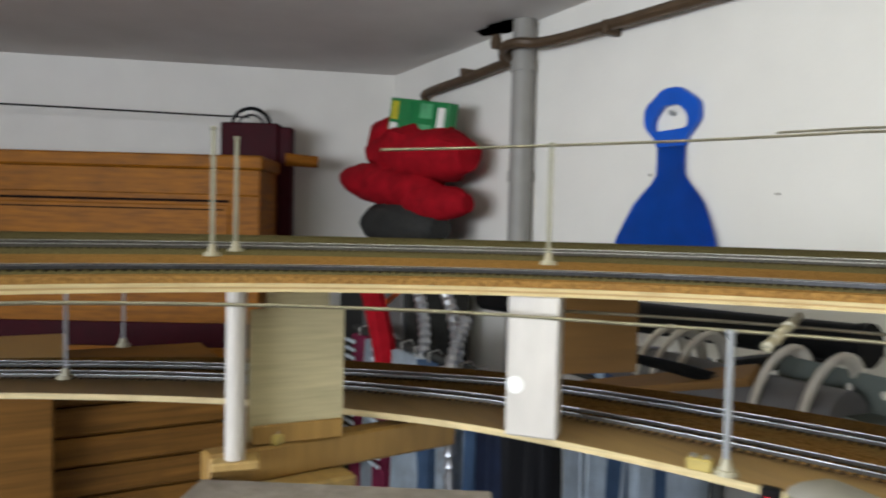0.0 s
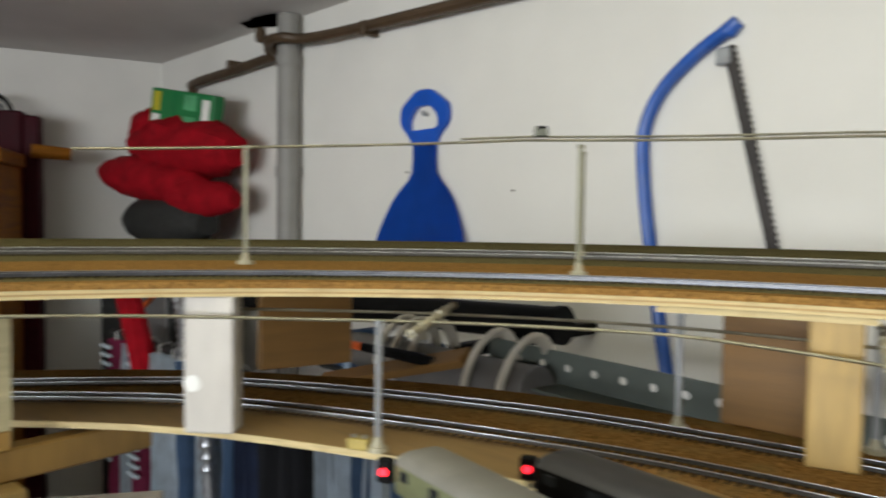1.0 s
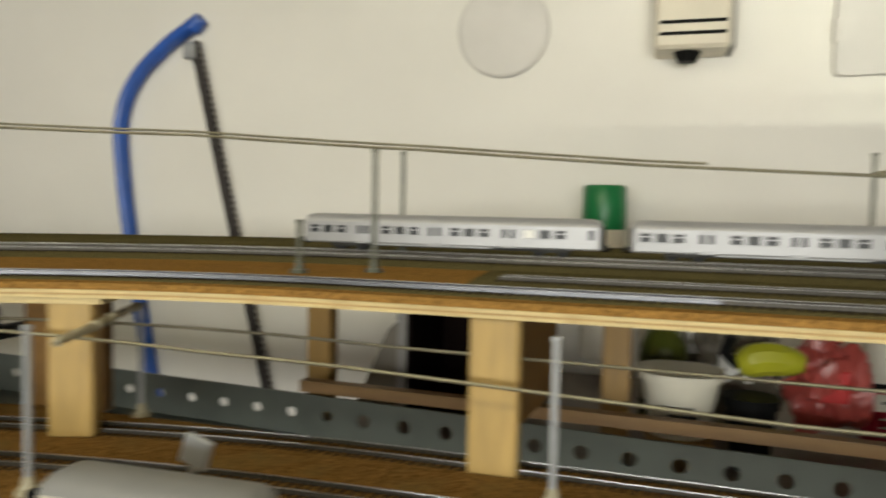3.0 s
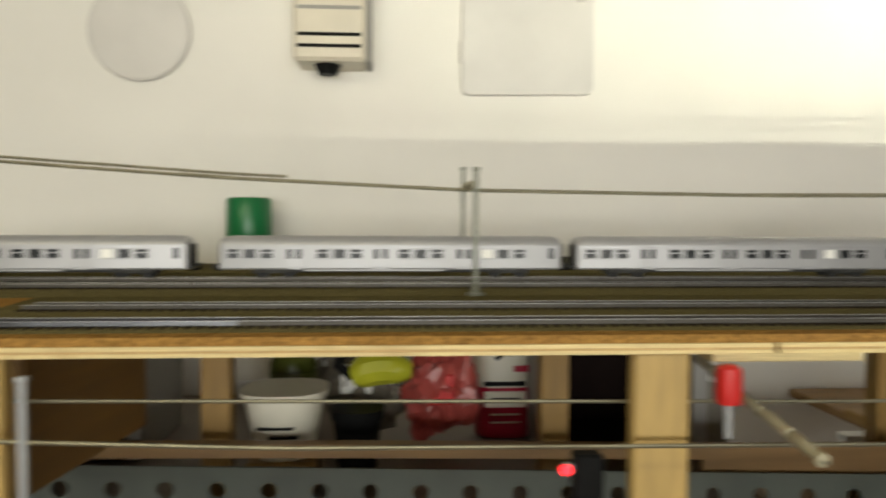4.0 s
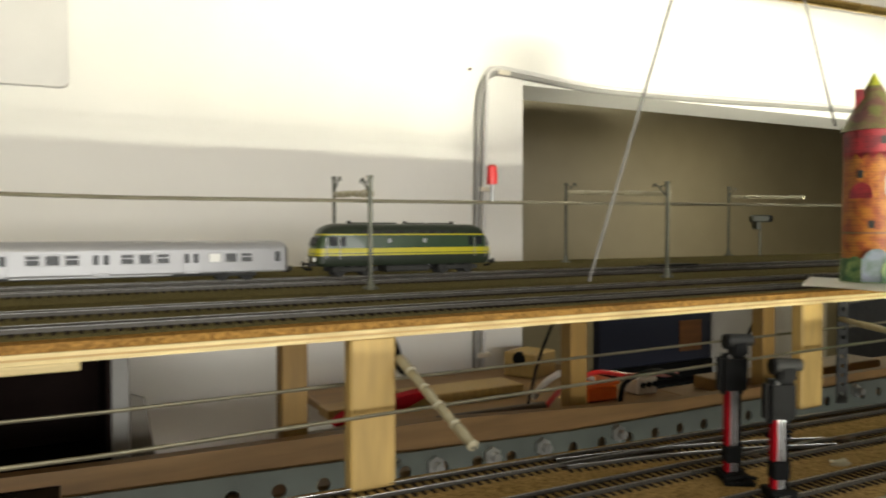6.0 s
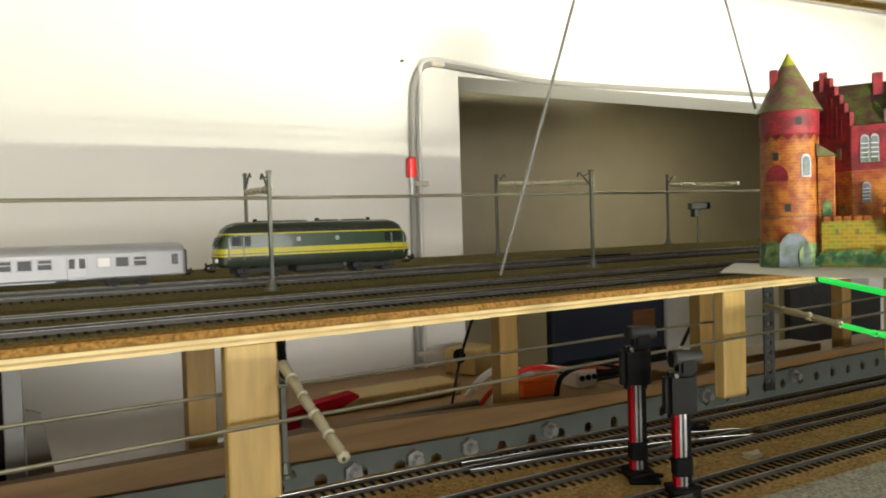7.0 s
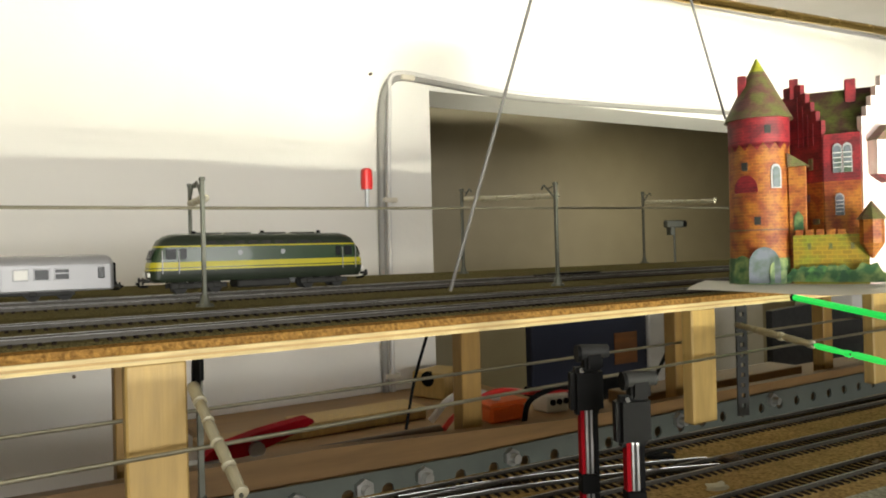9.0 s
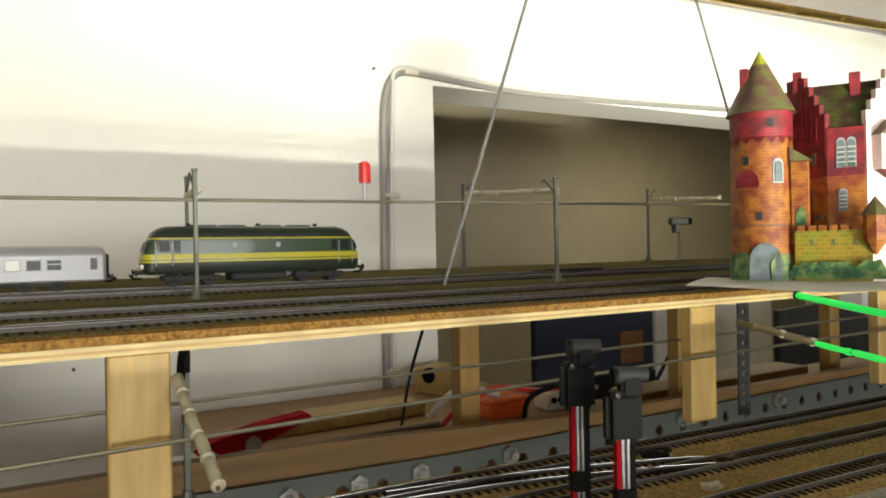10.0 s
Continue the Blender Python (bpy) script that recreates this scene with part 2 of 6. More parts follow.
def box(x0, x1, y0, y1, z0, z1, bevel=0.0, bm=None, segs=1):
    bm = bm or bmesh.new()
    r = bmesh.ops.create_cube(bm, size=1, matrix=Matrix.Translation(((x0 + x1) / 2, (y0 + y1) / 2, (z0 + z1) / 2)) @ Matrix.Diagonal((x1 - x0, y1 - y0, z1 - z0, 1)))
    if bevel > 0:
        edges = list({e for v in r["verts"] for e in v.link_edges})
        bmesh.ops.bevel(bm, geom=edges, offset=bevel, segments=segs, affect='EDGES')
    return bm


def cyl(a, b, r0, r1=None, n=12, bm=None, caps=True):
    bm = bm or bmesh.new()
    a, b = Vector(a), Vector(b)
    r1 = r0 if r1 is None else r1
    turn = (b - a).to_track_quat("Z", "Y").to_matrix().to_4x4()
    bmesh.ops.create_cone(bm, cap_ends=caps, segments=n, radius1=r0, radius2=r1, depth=(b - a).length, matrix=Matrix.Translation((a + b) / 2) @ turn)
    return bm


def tube(points, r, n=8, bm=None, flat=1.0, closed=False):
    """A tube along points, with parallel-carried rings; r may be a list."""
    bm = bm or bmesh.new()
    pts = [Vector(p) for p in points]
    rs = r if isinstance(r, (list, tuple)) else [r] * len(pts)
    rings, side = [], None
    for i, p in enumerate(pts):
        d = (pts[min(i + 1, len(pts) - 1)] - pts[max(i - 1, 0)]).normalized()
        if side is None:
            side = d.cross(Vector((0, 0, 1)))
            if side.length < 0.05:
                side = d.cross(Vector((0, 1, 0)))
        side = (side - d * side.dot(d)).normalized()
        nrm = side.cross(d).normalized()
        rings.append([bm.verts.new(p + rs[i] * (math.cos(a) * side + flat * math.sin(a) * nrm)) for a in [2 * math.pi * k / n for k in range(n)]])
    for A, B in zip(rings, rings[1:]):
        for k in range(n):
            bm.faces.new((A[k], A[(k + 1) % n], B[(k + 1) % n], B[k]))
    bm.faces.new(rings[0][::-1])
    bm.faces.new(rings[-1])
    return bm


def extrude_outline(pts, y0, y1, bm=None, holes=(), bevel=0.0):
    """A flat outline in x and z, given thickness from y0 to y1."""
    bm = bm or bmesh.new()
    loops = [[bm.verts.new((x, y0, z)) for x, z in loop] for loop in (pts, *holes)]
    edges = [bm.edges.new((l[i], l[(i + 1) % len(l)])) for l in loops for i in range(len(l))]
    r = bmesh.ops.triangle_fill(bm, use_beauty=True, use_dissolve=False, edges=edges)
    faces = [g for g in r["geom"] if isinstance(g, bmesh.types.BMFace)]
    ex = bmesh.ops.extrude_face_region(bm, geom=faces)
    for v in ex["geom"]:
        if isinstance(v, bmesh.types.BMVert):
            v.co.y = y1
    return bm


def spline(pts, n):
    """A smooth line through points."""
    P = [Vector(p) for p in pts]
    P = [2 * P[0] - P[1]] + P + [2 * P[-1] - P[-2]]
    out = []
    for i in range(1, len(P) - 2):
        a, b, c, d = P[i - 1:i + 3]
        for k in range(n):
            t = k / n
            out.append(0.5 * (2 * b + (c - a) * t + (2 * a - 5 * b + 4 * c - d) * t * t + (3 * b - a - 3 * c + d) * t ** 3))
    return out + [P[-2]]


# ---- plan: the front edge of the upper deck, straight along the wall and bent round the corner ----
CX, CY, RAD = -0.30, -0.20, 0.63
W = 1.067
CEIL = 2.207
UNDER, BANK = 1.581, 0.045
LOW = 1.480


def edge(s, d, z=0.0):
    """The place s metres along the front edge and d metres behind it."""
    if s >= 0:
        return Vector((CX + s, CY + RAD + d, z))
    a = -s / RAD
    if a <= math.pi / 2:
        return Vector((CX - (RAD + d) * math.sin(a), CY + (RAD + d) * math.cos(a), z))
    return Vector((CX - RAD - d, CY - (-s - RAD * math.pi / 2), z))


def heading(s, d=0.0):
    q = edge(s + 0.004, d) - edge(s - 0.004, d)
    return math.degrees(math.atan2(q.y, q.x))


def top(d):
    """The height of the cork's surface."""
    return 1.5915 + BANK * d


def sweep(path, profile, bm=None, closed=True):
    """Carries a profile of (sideways, z) along a level path of points."""
    bm = bm or bmesh.new()
    rings = []
    for i, p in enumerate(path):
        d = path[min(i + 1, len(path) - 1)] - path[max(i - 1, 0)]
        d = Vector((d.x, d.y, 0)).normalized()
        side = Vector((-d.y, d.x, 0))
        rings.append([bm.verts.new(Vector((p.x, p.y, p.z)) + side * o + Vector((0, 0, z))) for o, z in profile])
    n = len(profile)
    for A, B in zip(rings, rings[1:]):
        for k in range(n if closed else n - 1):
            bm.faces.new((A[k], A[(k + 1) % n], B[(k + 1) % n], B[k]))
    if closed:
        bm.faces.new(rings[0][::-1])
        bm.faces.new(rings[-1])
    return bm


def edge_path(s0, s1, d, z, step=0.02):
    n = max(2, int(abs(s1 - s0) / step) + 1)
    return [edge(s0 + (s1 - s0) * i / (n - 1), d, z) for i in range(n)]


# ---- the room ----
def room():
    H = CEIL
    fl = solo("floor", box(-4.6, 4.5, -3.0, 3.4, -0.1, 0.0), M_FLOOR, "grey screed basement floor", "floor", kind="structure")
    solo("ceiling", box(-4.6, 4.5, -3.0, W + 0.12, H, H + 0.1), M_CEIL, "grey-white painted ceiling", "ceiling", kind="structure")
    solo("ceiling_passage", box(0.8, 4.5, W + 0.12, 3.4, 2.34, 2.44), M_CEIL, "off-white ceiling of the passage", "ceiling", kind="structure")
    # north wall with the wide passage opening
    x0, x1, zt = 1.042, 2.35, 1.914
    bm = extrude_outline([(-3.3, 0), (x0, 0), (x0, zt), (x1, zt + 0.012), (x1, 0), (4.5, 0), (4.5, H + 0.05), (-3.3, H + 0.05)], W, W + 0.12)
    solo("wall_north", bm, M_WALL, "white plastered wall with a wide passage opening", "wall", kind="structure")
    # west wall stands a little askew
    bm = bmesh.new()
    lo = [(-2.978, W + 0.12), (-4.44, -3.0), (-4.59, -3.0), (-3.13, W + 0.12)]
    a = [bm.verts.new((x, y, 0)) for x, y in lo]
    b = [bm.verts.new((x, y, H + 0.05)) for x, y in lo]
    for i in range(4):
        bm.faces.new((a[i], a[(i + 1) % 4], b[(i + 1) % 4], b[i]))
    bm.faces.new(a[::-1]), bm.faces.new(b)
    solo("wall_west", bm, M_WALL, "white plastered end wall", "wall", kind="structure")
    # south wall behind the camera, with two openings added to shape the lamps' light
    bm = extrude_outline([(-4.55, 0), (4.5, 0), (4.5, H + 0.05), (-4.55, H + 0.05)], -2.76, -2.7,
                         holes=[[(-1.45, 1.36), (1.55, 1.36), (1.55, 2.02), (-1.45, 2.02)], [(0.25, 0.642), (1.45, 0.642), (1.45, 0.81), (0.25, 0.81)]])
    solo("wall_south", bm, M_WALL, "white plastered wall with two openings added for the lamps", "wall", kind="structure")
    solo("wall_east", box(4.38, 4.5, -3.0, 3.4, 0, 2.44), M_WALL, "white plastered wall", "wall", kind="structure")
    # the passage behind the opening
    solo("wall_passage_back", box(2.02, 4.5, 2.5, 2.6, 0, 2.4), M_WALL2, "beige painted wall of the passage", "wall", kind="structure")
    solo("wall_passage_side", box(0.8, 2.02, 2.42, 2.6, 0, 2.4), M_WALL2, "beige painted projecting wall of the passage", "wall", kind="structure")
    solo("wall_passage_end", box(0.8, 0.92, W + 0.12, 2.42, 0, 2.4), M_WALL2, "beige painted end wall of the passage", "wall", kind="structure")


room()


# ---- the two decks ----
S0, S1 = -1.75, 2.3


def deck():
    t = thing("upper_baseboard", "plywood railway deck with a brown cork top, bent round the corner", "baseboard")
    joint = 0.555
    for n, (a, b) in enumerate(((S0, joint - 0.0015), (joint + 0.0015, S1))):
        board = None
        for z0, z1, back, m in ((0.0, 0.0021, 0.0, M_PLY), (0.0021, 0.0036, 0.0005, M_PLYDARK), (0.0036, 0.0058, 0.0002, M_PLY)):
            prof = [(back, z0), (back, z1), (0.40, z1 + BANK * 0.40), (0.40, z0 + BANK * 0.40)]
            ob = part("plywood_board" if board is None else "ply_layer", sweep(edge_path(a, b, 0, UNDER), prof), m, board or t)
            board = board or ob
    prof = [(0.0015, 0.0059), (0.0032, 0.0105), (0.392, 0.0105 + BANK * 0.392), (0.392, 0.0059 + BANK * 0.392)]
    part("cork_layer", sweep(edge_path(S0, S1, 0, UNDER), prof), M_CORK, t, "brown granular cork sheet")
    # ballast strips under the tracks
    for d0, d1, a in ((0.015, 0.058, S0), (0.0585, 0.149, 0.08), (0.1495, 0.30, S0), (0.3005, 0.391, S0)):
        prof = [(d0, top(d0) - UNDER - 0.0002), (d0 + 0.003, top(d0) - UNDER + 0.0012), (d1 - 0.003, top(d1) - UNDER + 0.0012), (d1, top(d1) - UNDER - 0.0002)]
        part("ballast_strip", sweep(edge_path(a, S1, 0, UNDER), prof), M_BALLAST, t, "grey-green ballast under the track")
    # packing strips and the splice plate under the deck
    part("splice_plate", box(joint - 0.3 - 0.035, joint - 0.3 + 0.055, 0.436, 0.47, UNDER - 0.006, UNDER - 0.0005, 0.0008), M_PLY, t)
    bm = sweep(edge_path(-0.30, -0.165, 0, UNDER), [(0.002, -0.0045), (0.002, -0.0004), (0.03, 0.0), (0.03, -0.0045)])
    part("splice_plate", bm, M_PLY, t)


LOWFRONT = [(-1.25, -0.62), (-1.20, -0.36), (-1.13, -0.18), (-1.04, -0.02), (-0.96, 0.07), (-0.86, 0.150), (-0.71, 0.222), (-0.56, 0.262), (-0.46, 0.24), (-0.36, 0.13), (-0.15, 0.05), (0.5, 0.10), (0.7, 0.11), (0.9, 0.12), (1.2, 0.12), (2.0, 0.12)]
LOWBACK = [(-1.385, -0.62), (-1.325, -0.36), (-1.255, -0.11), (-1.165, 0.09), (-1.06, 0.22), (-0.953, 0.308), (-0.80, 0.40), (-0.62, 0.455), (-0.46, 0.466), (-0.2, 0.462), (0.1, 0.456), (0.5, 0.447), (0.66, 0.438), (0.9, 0.420), (1.15, 0.406), (2.0, 0.385)]


def lower_deck():
    t = thing("lower_baseboard", "plywood lower railway deck carrying several tracks", "baseboard")
    fr = spline([(x, y, 0) for x, y in LOWFRONT], 6)
    bk = spline([(x, y, 0) for x, y in LOWBACK], 6)
    JOIN = min((p.x for p in fr), key=lambda x: abs(x - 0.36))
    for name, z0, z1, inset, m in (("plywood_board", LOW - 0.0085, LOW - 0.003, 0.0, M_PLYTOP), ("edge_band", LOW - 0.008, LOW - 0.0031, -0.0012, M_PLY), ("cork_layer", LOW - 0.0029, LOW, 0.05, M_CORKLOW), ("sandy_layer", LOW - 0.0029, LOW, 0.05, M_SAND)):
        bm = bmesh.new()
        A, B = [], []
        for p, q in zip(fr, bk):
            if (name == "cork_layer" and p.x > JOIN + 0.001) or (name == "sandy_layer" and p.x < JOIN - 0.001):
                continue
            u = (q - p).normalized() * inset * (1.25 if inset > 0 and p.x < -0.45 else 1.0)
            if name == "edge_band":
                q = p + (q - p).normalized() * 0.0006
            A.append((bm.verts.new((*(p + u).xy, z0)), bm.verts.new((*(p + u).xy, z1))))
            B.append((bm.verts.new((*q.xy, z0)), bm.verts.new((*q.xy, z1))))
        for i in range(len(A) - 1):
            bm.faces.new((A[i][0], A[i + 1][0], A[i + 1][1], A[i][1]))
            bm.faces.new((A[i][1], A[i + 1][1], B[i + 1][1], B[i][1]))
            bm.faces.new((B[i][1], B[i + 1][1], B[i + 1][0], B[i][0]))
            bm.faces.new((B[i][0], B[i + 1][0], A[i + 1][0], A[i][0]))
        bm.faces.new((A[0][0], A[0][1], B[0][1], B[0][0]))
        bm.faces.new((A[-1][0], B[-1][0], B[-1][1], A[-1][1]))
        part(name, bm, m, t)


GAUGE = 0.0165


def track(path, label, group, skip=None, low=0.0018, side_paint=None):
    """Two rails on sleepers along a path that lies on the cork."""
    t = thing("railway_track", label, "track", group=group)
    rail = [(-0.0011, 0.0016), (-0.0011, 0.0020), (-0.0004, 0.0022), (-0.0004, 0.0034), (-0.0006, 0.0036), (-0.0006, 0.0042), (0.0006, 0.0042), (0.0006, 0.0036), (0.0004, 0.0034), (0.0004, 0.0022), (0.0011, 0.0020), (0.0011, 0.0016)]
    drop = 0.0018 - low
    for side in (-1, 1):
        r = part("rail", sweep(path, [(o + side * GAUGE / 2, z - drop) for o, z in rail]), side_paint or M_RAILSIDE, t)
        part("running_surface", sweep(path, [(o + side * GAUGE / 2, z - drop) for o, z in ((-0.00055, 0.0040), (-0.00045, 0.0044), (0.00045, 0.0044), (0.00055, 0.0040))]), M_RAIL, r, "bright worn rail head")
    verts, faces = [], []
    acc = 0.0
    rnd = random.Random(7)
    for i in range(len(path) - 1):
        a, b = path[i], path[i + 1]
        L = (b - a).length
        u = (b - a).normalized()
        n = Vector((-u.y, u.x, 0))
        while acc < L:
            c = a + u * acc
            if not (skip and skip(c)):
                w = 0.0012
                l = 0.0148 + rnd.uniform(-0.0004, 0.0004)
                k = len(verts)
                for z, e in ((0.0, 0), (low, 0.0003)):
                    for sx, sy in ((-1, -1), (1, -1), (1, 1), (-1, 1)):
                        verts.append(tuple(c + u * (sx * (w - e)) + n * (sy * (l - e)) + Vector((0, 0, z))))
                faces += [(k + 4, k + 5, k + 6, k + 7), (k, k + 1, k + 5, k + 4), (k + 1, k + 2, k + 6, k + 5), (k + 2, k + 3, k + 7, k + 6), (k + 3, k, k + 4, k + 7)]
            acc += 0.0068
        acc -= L
    me = bpy.data.meshes.new("sleeper_strip")
    me.from_pydata(verts, [], faces)
    me.materials.append(M_SLEEPER)
    ob = new("sleeper_strip", me)
    ob.parent = t
    tagged(ob, "dark brown moulded plastic sleepers", kind="stuff")
    return t


def embankment():
    """A low foam bank with a sloping end along the back of the deck."""
    bm = bmesh.new()
    z = UNDER + 0.0105 + BANK * 0.36
    rows = []
    for i in range(25):
        u = i / 24
        x = 0.02 + 0.30 * u
        h = 0.013 * min(1.0, (1 - u) / 0.32) * (0.9 + 0.1 * math.sin(9 * u))
        rows.append([bm.verts.new((x, y, z + (y - 0.80) * BANK + k * h + 0.0002)) for y, k in ((0.765, 0.0), (0.778, 0.8), (0.790, 1.0), (0.812, 0.9), (0.820, 0.0))])
    for A, B in zip(rows, rows[1:]):
        for k in range(5):
            bm.faces.new((A[k], B[k], B[(k + 1) % 5], A[(k + 1) % 5]))
    bm.faces.new(rows[0]), bm.faces.new(rows[-1][::-1])
    solo("foam_embankment", bm, M_BANK, "dark grey-green foam embankment lying behind the tracks", "embankment")


def tracks():
    g = "tracks on the upper deck"
    gap = lambda c: 0.437 < c.x < 0.452
    track(edge_path(S0, 0.2495, 0.034, top(0.034), 0.012), "model railway track with polished rails along the deck's front edge", g, side_paint=M_RAILWORN)
    track(edge_path(0.2505, S1, 0.034, top(0.034), 0.012), "model railway track along the straight deck's front edge", g, gap)
    track(edge_path(0.10, S1, 0.094, top(0.094), 0.012), "model railway track beside the front track", g)
    track(edge_path(S0, S1, 0.200, top(0.200), 0.012), "model railway track behind the masts", g)
    track(edge_path(S0, S1, 0.238, top(0.238), 0.012), "model railway track carrying the silver train", g)
    g = "tracks on the lower deck"
    L1 = [(-1.36, -0.62), (-1.28, -0.30), (-1.16, -0.02), (-1.01, 0.19), (-0.92, 0.268), (-0.757, 0.352), (-0.60, 0.404), (-0.354, 0.446), (-0.1, 0.448), (0.1, 0.440), (0.5, 0.425), (0.8, 0.409), (1.2, 0.385), (2.0, 0.36)]
    L2 = [(-1.30, -0.62), (-1.235, -0.32), (-1.16, -0.12), (-1.07, 0.03), (-0.955, 0.155), (-0.85, 0.226), (-0.69, 0.297), (-0.534, 0.345), (-0.32, 0.372), (0.0, 0.375), (0.4, 0.368), (0.67, 0.362), (0.80, 0.352), (1.03, 0.335), (2.0, 0.27)]
    L3 = [(0.30, 0.315), (0.6, 0.302), (0.755, 0.296), (0.95, 0.285), (2.0, 0.22)]
    L4 = [(-0.50, 0.207), (-0.40, 0.228), (-0.29, 0.247), (-0.15, 0.264), (0.0, 0.277), (0.30, 0.292)]
    L5 = [(0.62, 0.412), (0.70, 0.398), (0.78, 0.375), (0.84, 0.352)]
    for pts in (L1, L2, L3, L4, L5):
        p = spline([(x, y, LOW) for x, y in pts], 8)
        track(p, "model railway track on the lower deck", g, low=0.0010)


deck()
lower_deck()
tracks()
embankment()


# ---- supports ----
def upright(s, width, depth, z0, z1, m, name, label, group, d=0.003, lean=0.0, bevel=0.0012, rz=None):
    """A board or post standing under the deck's front edge."""
    t = solo(name, box(-width / 2, width / 2, 0, depth, 0, z1 - z0, bevel), m, label, "post", group)
    p = edge(s, d, z0)
    t.matrix_world = pose(*p, 0, lean, heading(s) if rz is None else rz)
    return t


def supports():
    g = "front posts"
    for s in (-0.188, 0.115, 0.490, 0.781, 1.2375, 1.535):
        upright(s, 0.032, 0.012, LOW, UNDER, M_PINE, "wooden_post", "pale pine post between the two decks", g)
    t = thing("white_post", "white painted board post with a bright round spot", "post", group=g)
    part("board", box(-0.0185, 0.0185, 0, 0.020, 0, UNDER - LOW, 0.0012), M_CARDWHITE, t)
    # bright reflection on the post, put in as a white disc
    part("spot", cyl((-0.0118, 0.0, 0.037), (-0.0118, -0.0008, 0.037), 0.0063, n=18), M_CREAMW, t, "round white disc for a bright reflection")
    t.matrix_world = pose(*edge(-0.622, 0.003, LOW), 0, 0, 42)
    # rear posts
    g = "rear posts"
    for s in (-0.088, 0.180, 0.484, 0.803, 1.155, 1.504, 1.86):
        t = solo("wooden_post", box(-0.013, 0.013, 0, 0.02, 0, UNDER + BANK * 0.25 - 1.40, 0.001), M_PINEDARK, "stained pine post behind the lower deck", "post", g)
        t.matrix_world = pose(*edge(s, 0.25, 1.40))
    # boards set crosswise behind the posts
    for a, b in (((-0.998, 0.290), (-0.972, 0.388)), ((-0.585, 0.466), (-0.510, 0.470)), ((-0.197, 0.50), (-0.180, 0.665))):
        a, b = Vector((*a, LOW)), Vector((*b, LOW))
        L = (b - a).length
        t = solo("brown_board", box(0, L, -0.006, 0.006, 0, UNDER + 0.003 - LOW, 0.001), M_BROWN, "brown wooden board standing crosswise between the decks", "board", "boards between the decks")
        t.matrix_world = pose(*a, 0, 0, math.degrees(math.atan2(b.y - a.y, b.x - a.x)))


supports()


# ---- masts and overhead rods ----
def mast(at, h, pale=False, arm=0.0, rz=0.0, tilt=0.0, name="catenary_mast"):
    t = thing(name, "slim grey model catenary mast on a round foot" if not pale else "pale grey model catenary mast on a square foot", "mast", group="catenary masts")
    t.matrix_world = pose(*at, 0, tilt, rz)
    m = M_MAST if not pale else M_MASTW if at[2] < 1.55 else M_MASTO
    part("post", box(-0.0019, 0.0019, -0.0015, 0.0015, 0.006, h, 0.0003), m, t)
    bm = cyl((0, 0, 0), (0, 0, 0.003), 0.0075, 0.0065, 12)
    cyl((0, 0, 0.003), (0, 0, 0.010), 0.0045, 0.0028, 10, bm)
    part("foot", bm, M_INSUL if pale else m, t)
    if arm:
        bm = tube(spline([(0, 0, h - 0.018), (arm * 0.75, 0, h - 0.004), (arm * 0.95, 0, h - 0.002), (arm * 1.1, 0, h - 0.006)], 4), 0.0010, 6)
        tube([(0, 0, h - 0.003), (arm * 0.6, 0, h - 0.006)], 0.0006, 6, bm)
        part("bracket_arm", bm, m, t)
    part("cap", box(-0.0026, 0.0026, -0.002, 0.002, h - 0.003, h, 0.0004), m, t)
    return t


def beam(a, b, name="insulator_beam", lit=9):
    """A knobbly cream beam between two masts."""
    t = thing(name, "cream insulator beam carried between two masts", "insulator", group="insulator beams")
    a, b = Vector(a), Vector(b)
    n = 5
    u = (b - a).normalized()
    rnd = random.Random(round(a.x * 1000) + 17)
    part("rod", tube([a, b], 0.0011, 6), M_MAST, t)
    for i in range(n):
        c0, c1 = a.lerp(b, (i + 0.02) / n), a.lerp(b, (i + 0.96) / n)
        L = (c1 - c0).length
        r = rnd.uniform(0.0029, 0.0038) * (0.62 if i >= lit else 1.0)
        nudge = Vector((rnd.uniform(-1, 1), rnd.uniform(-1, 1), rnd.uniform(-1, 1))) * 0.0005
        cuts = ((0.0, 0.75), (0.06, 0.95), (0.60, 0.92), (0.68, 0.80), (0.84, 0.80), (0.88, 1.06), (0.97, 1.06), (1.0, 0.75))
        bm = tube([c0 + u * L * q + nudge for q, _ in cuts], [r * k for _, k in cuts], 10)
        # from lit on, the insulators glow in place of the green light on them
        part("insulator", bm, M_GREENLIT if i >= lit else M_INSUL, t, "insulator glowing for the green light on it" if i >= lit else "")
    return t


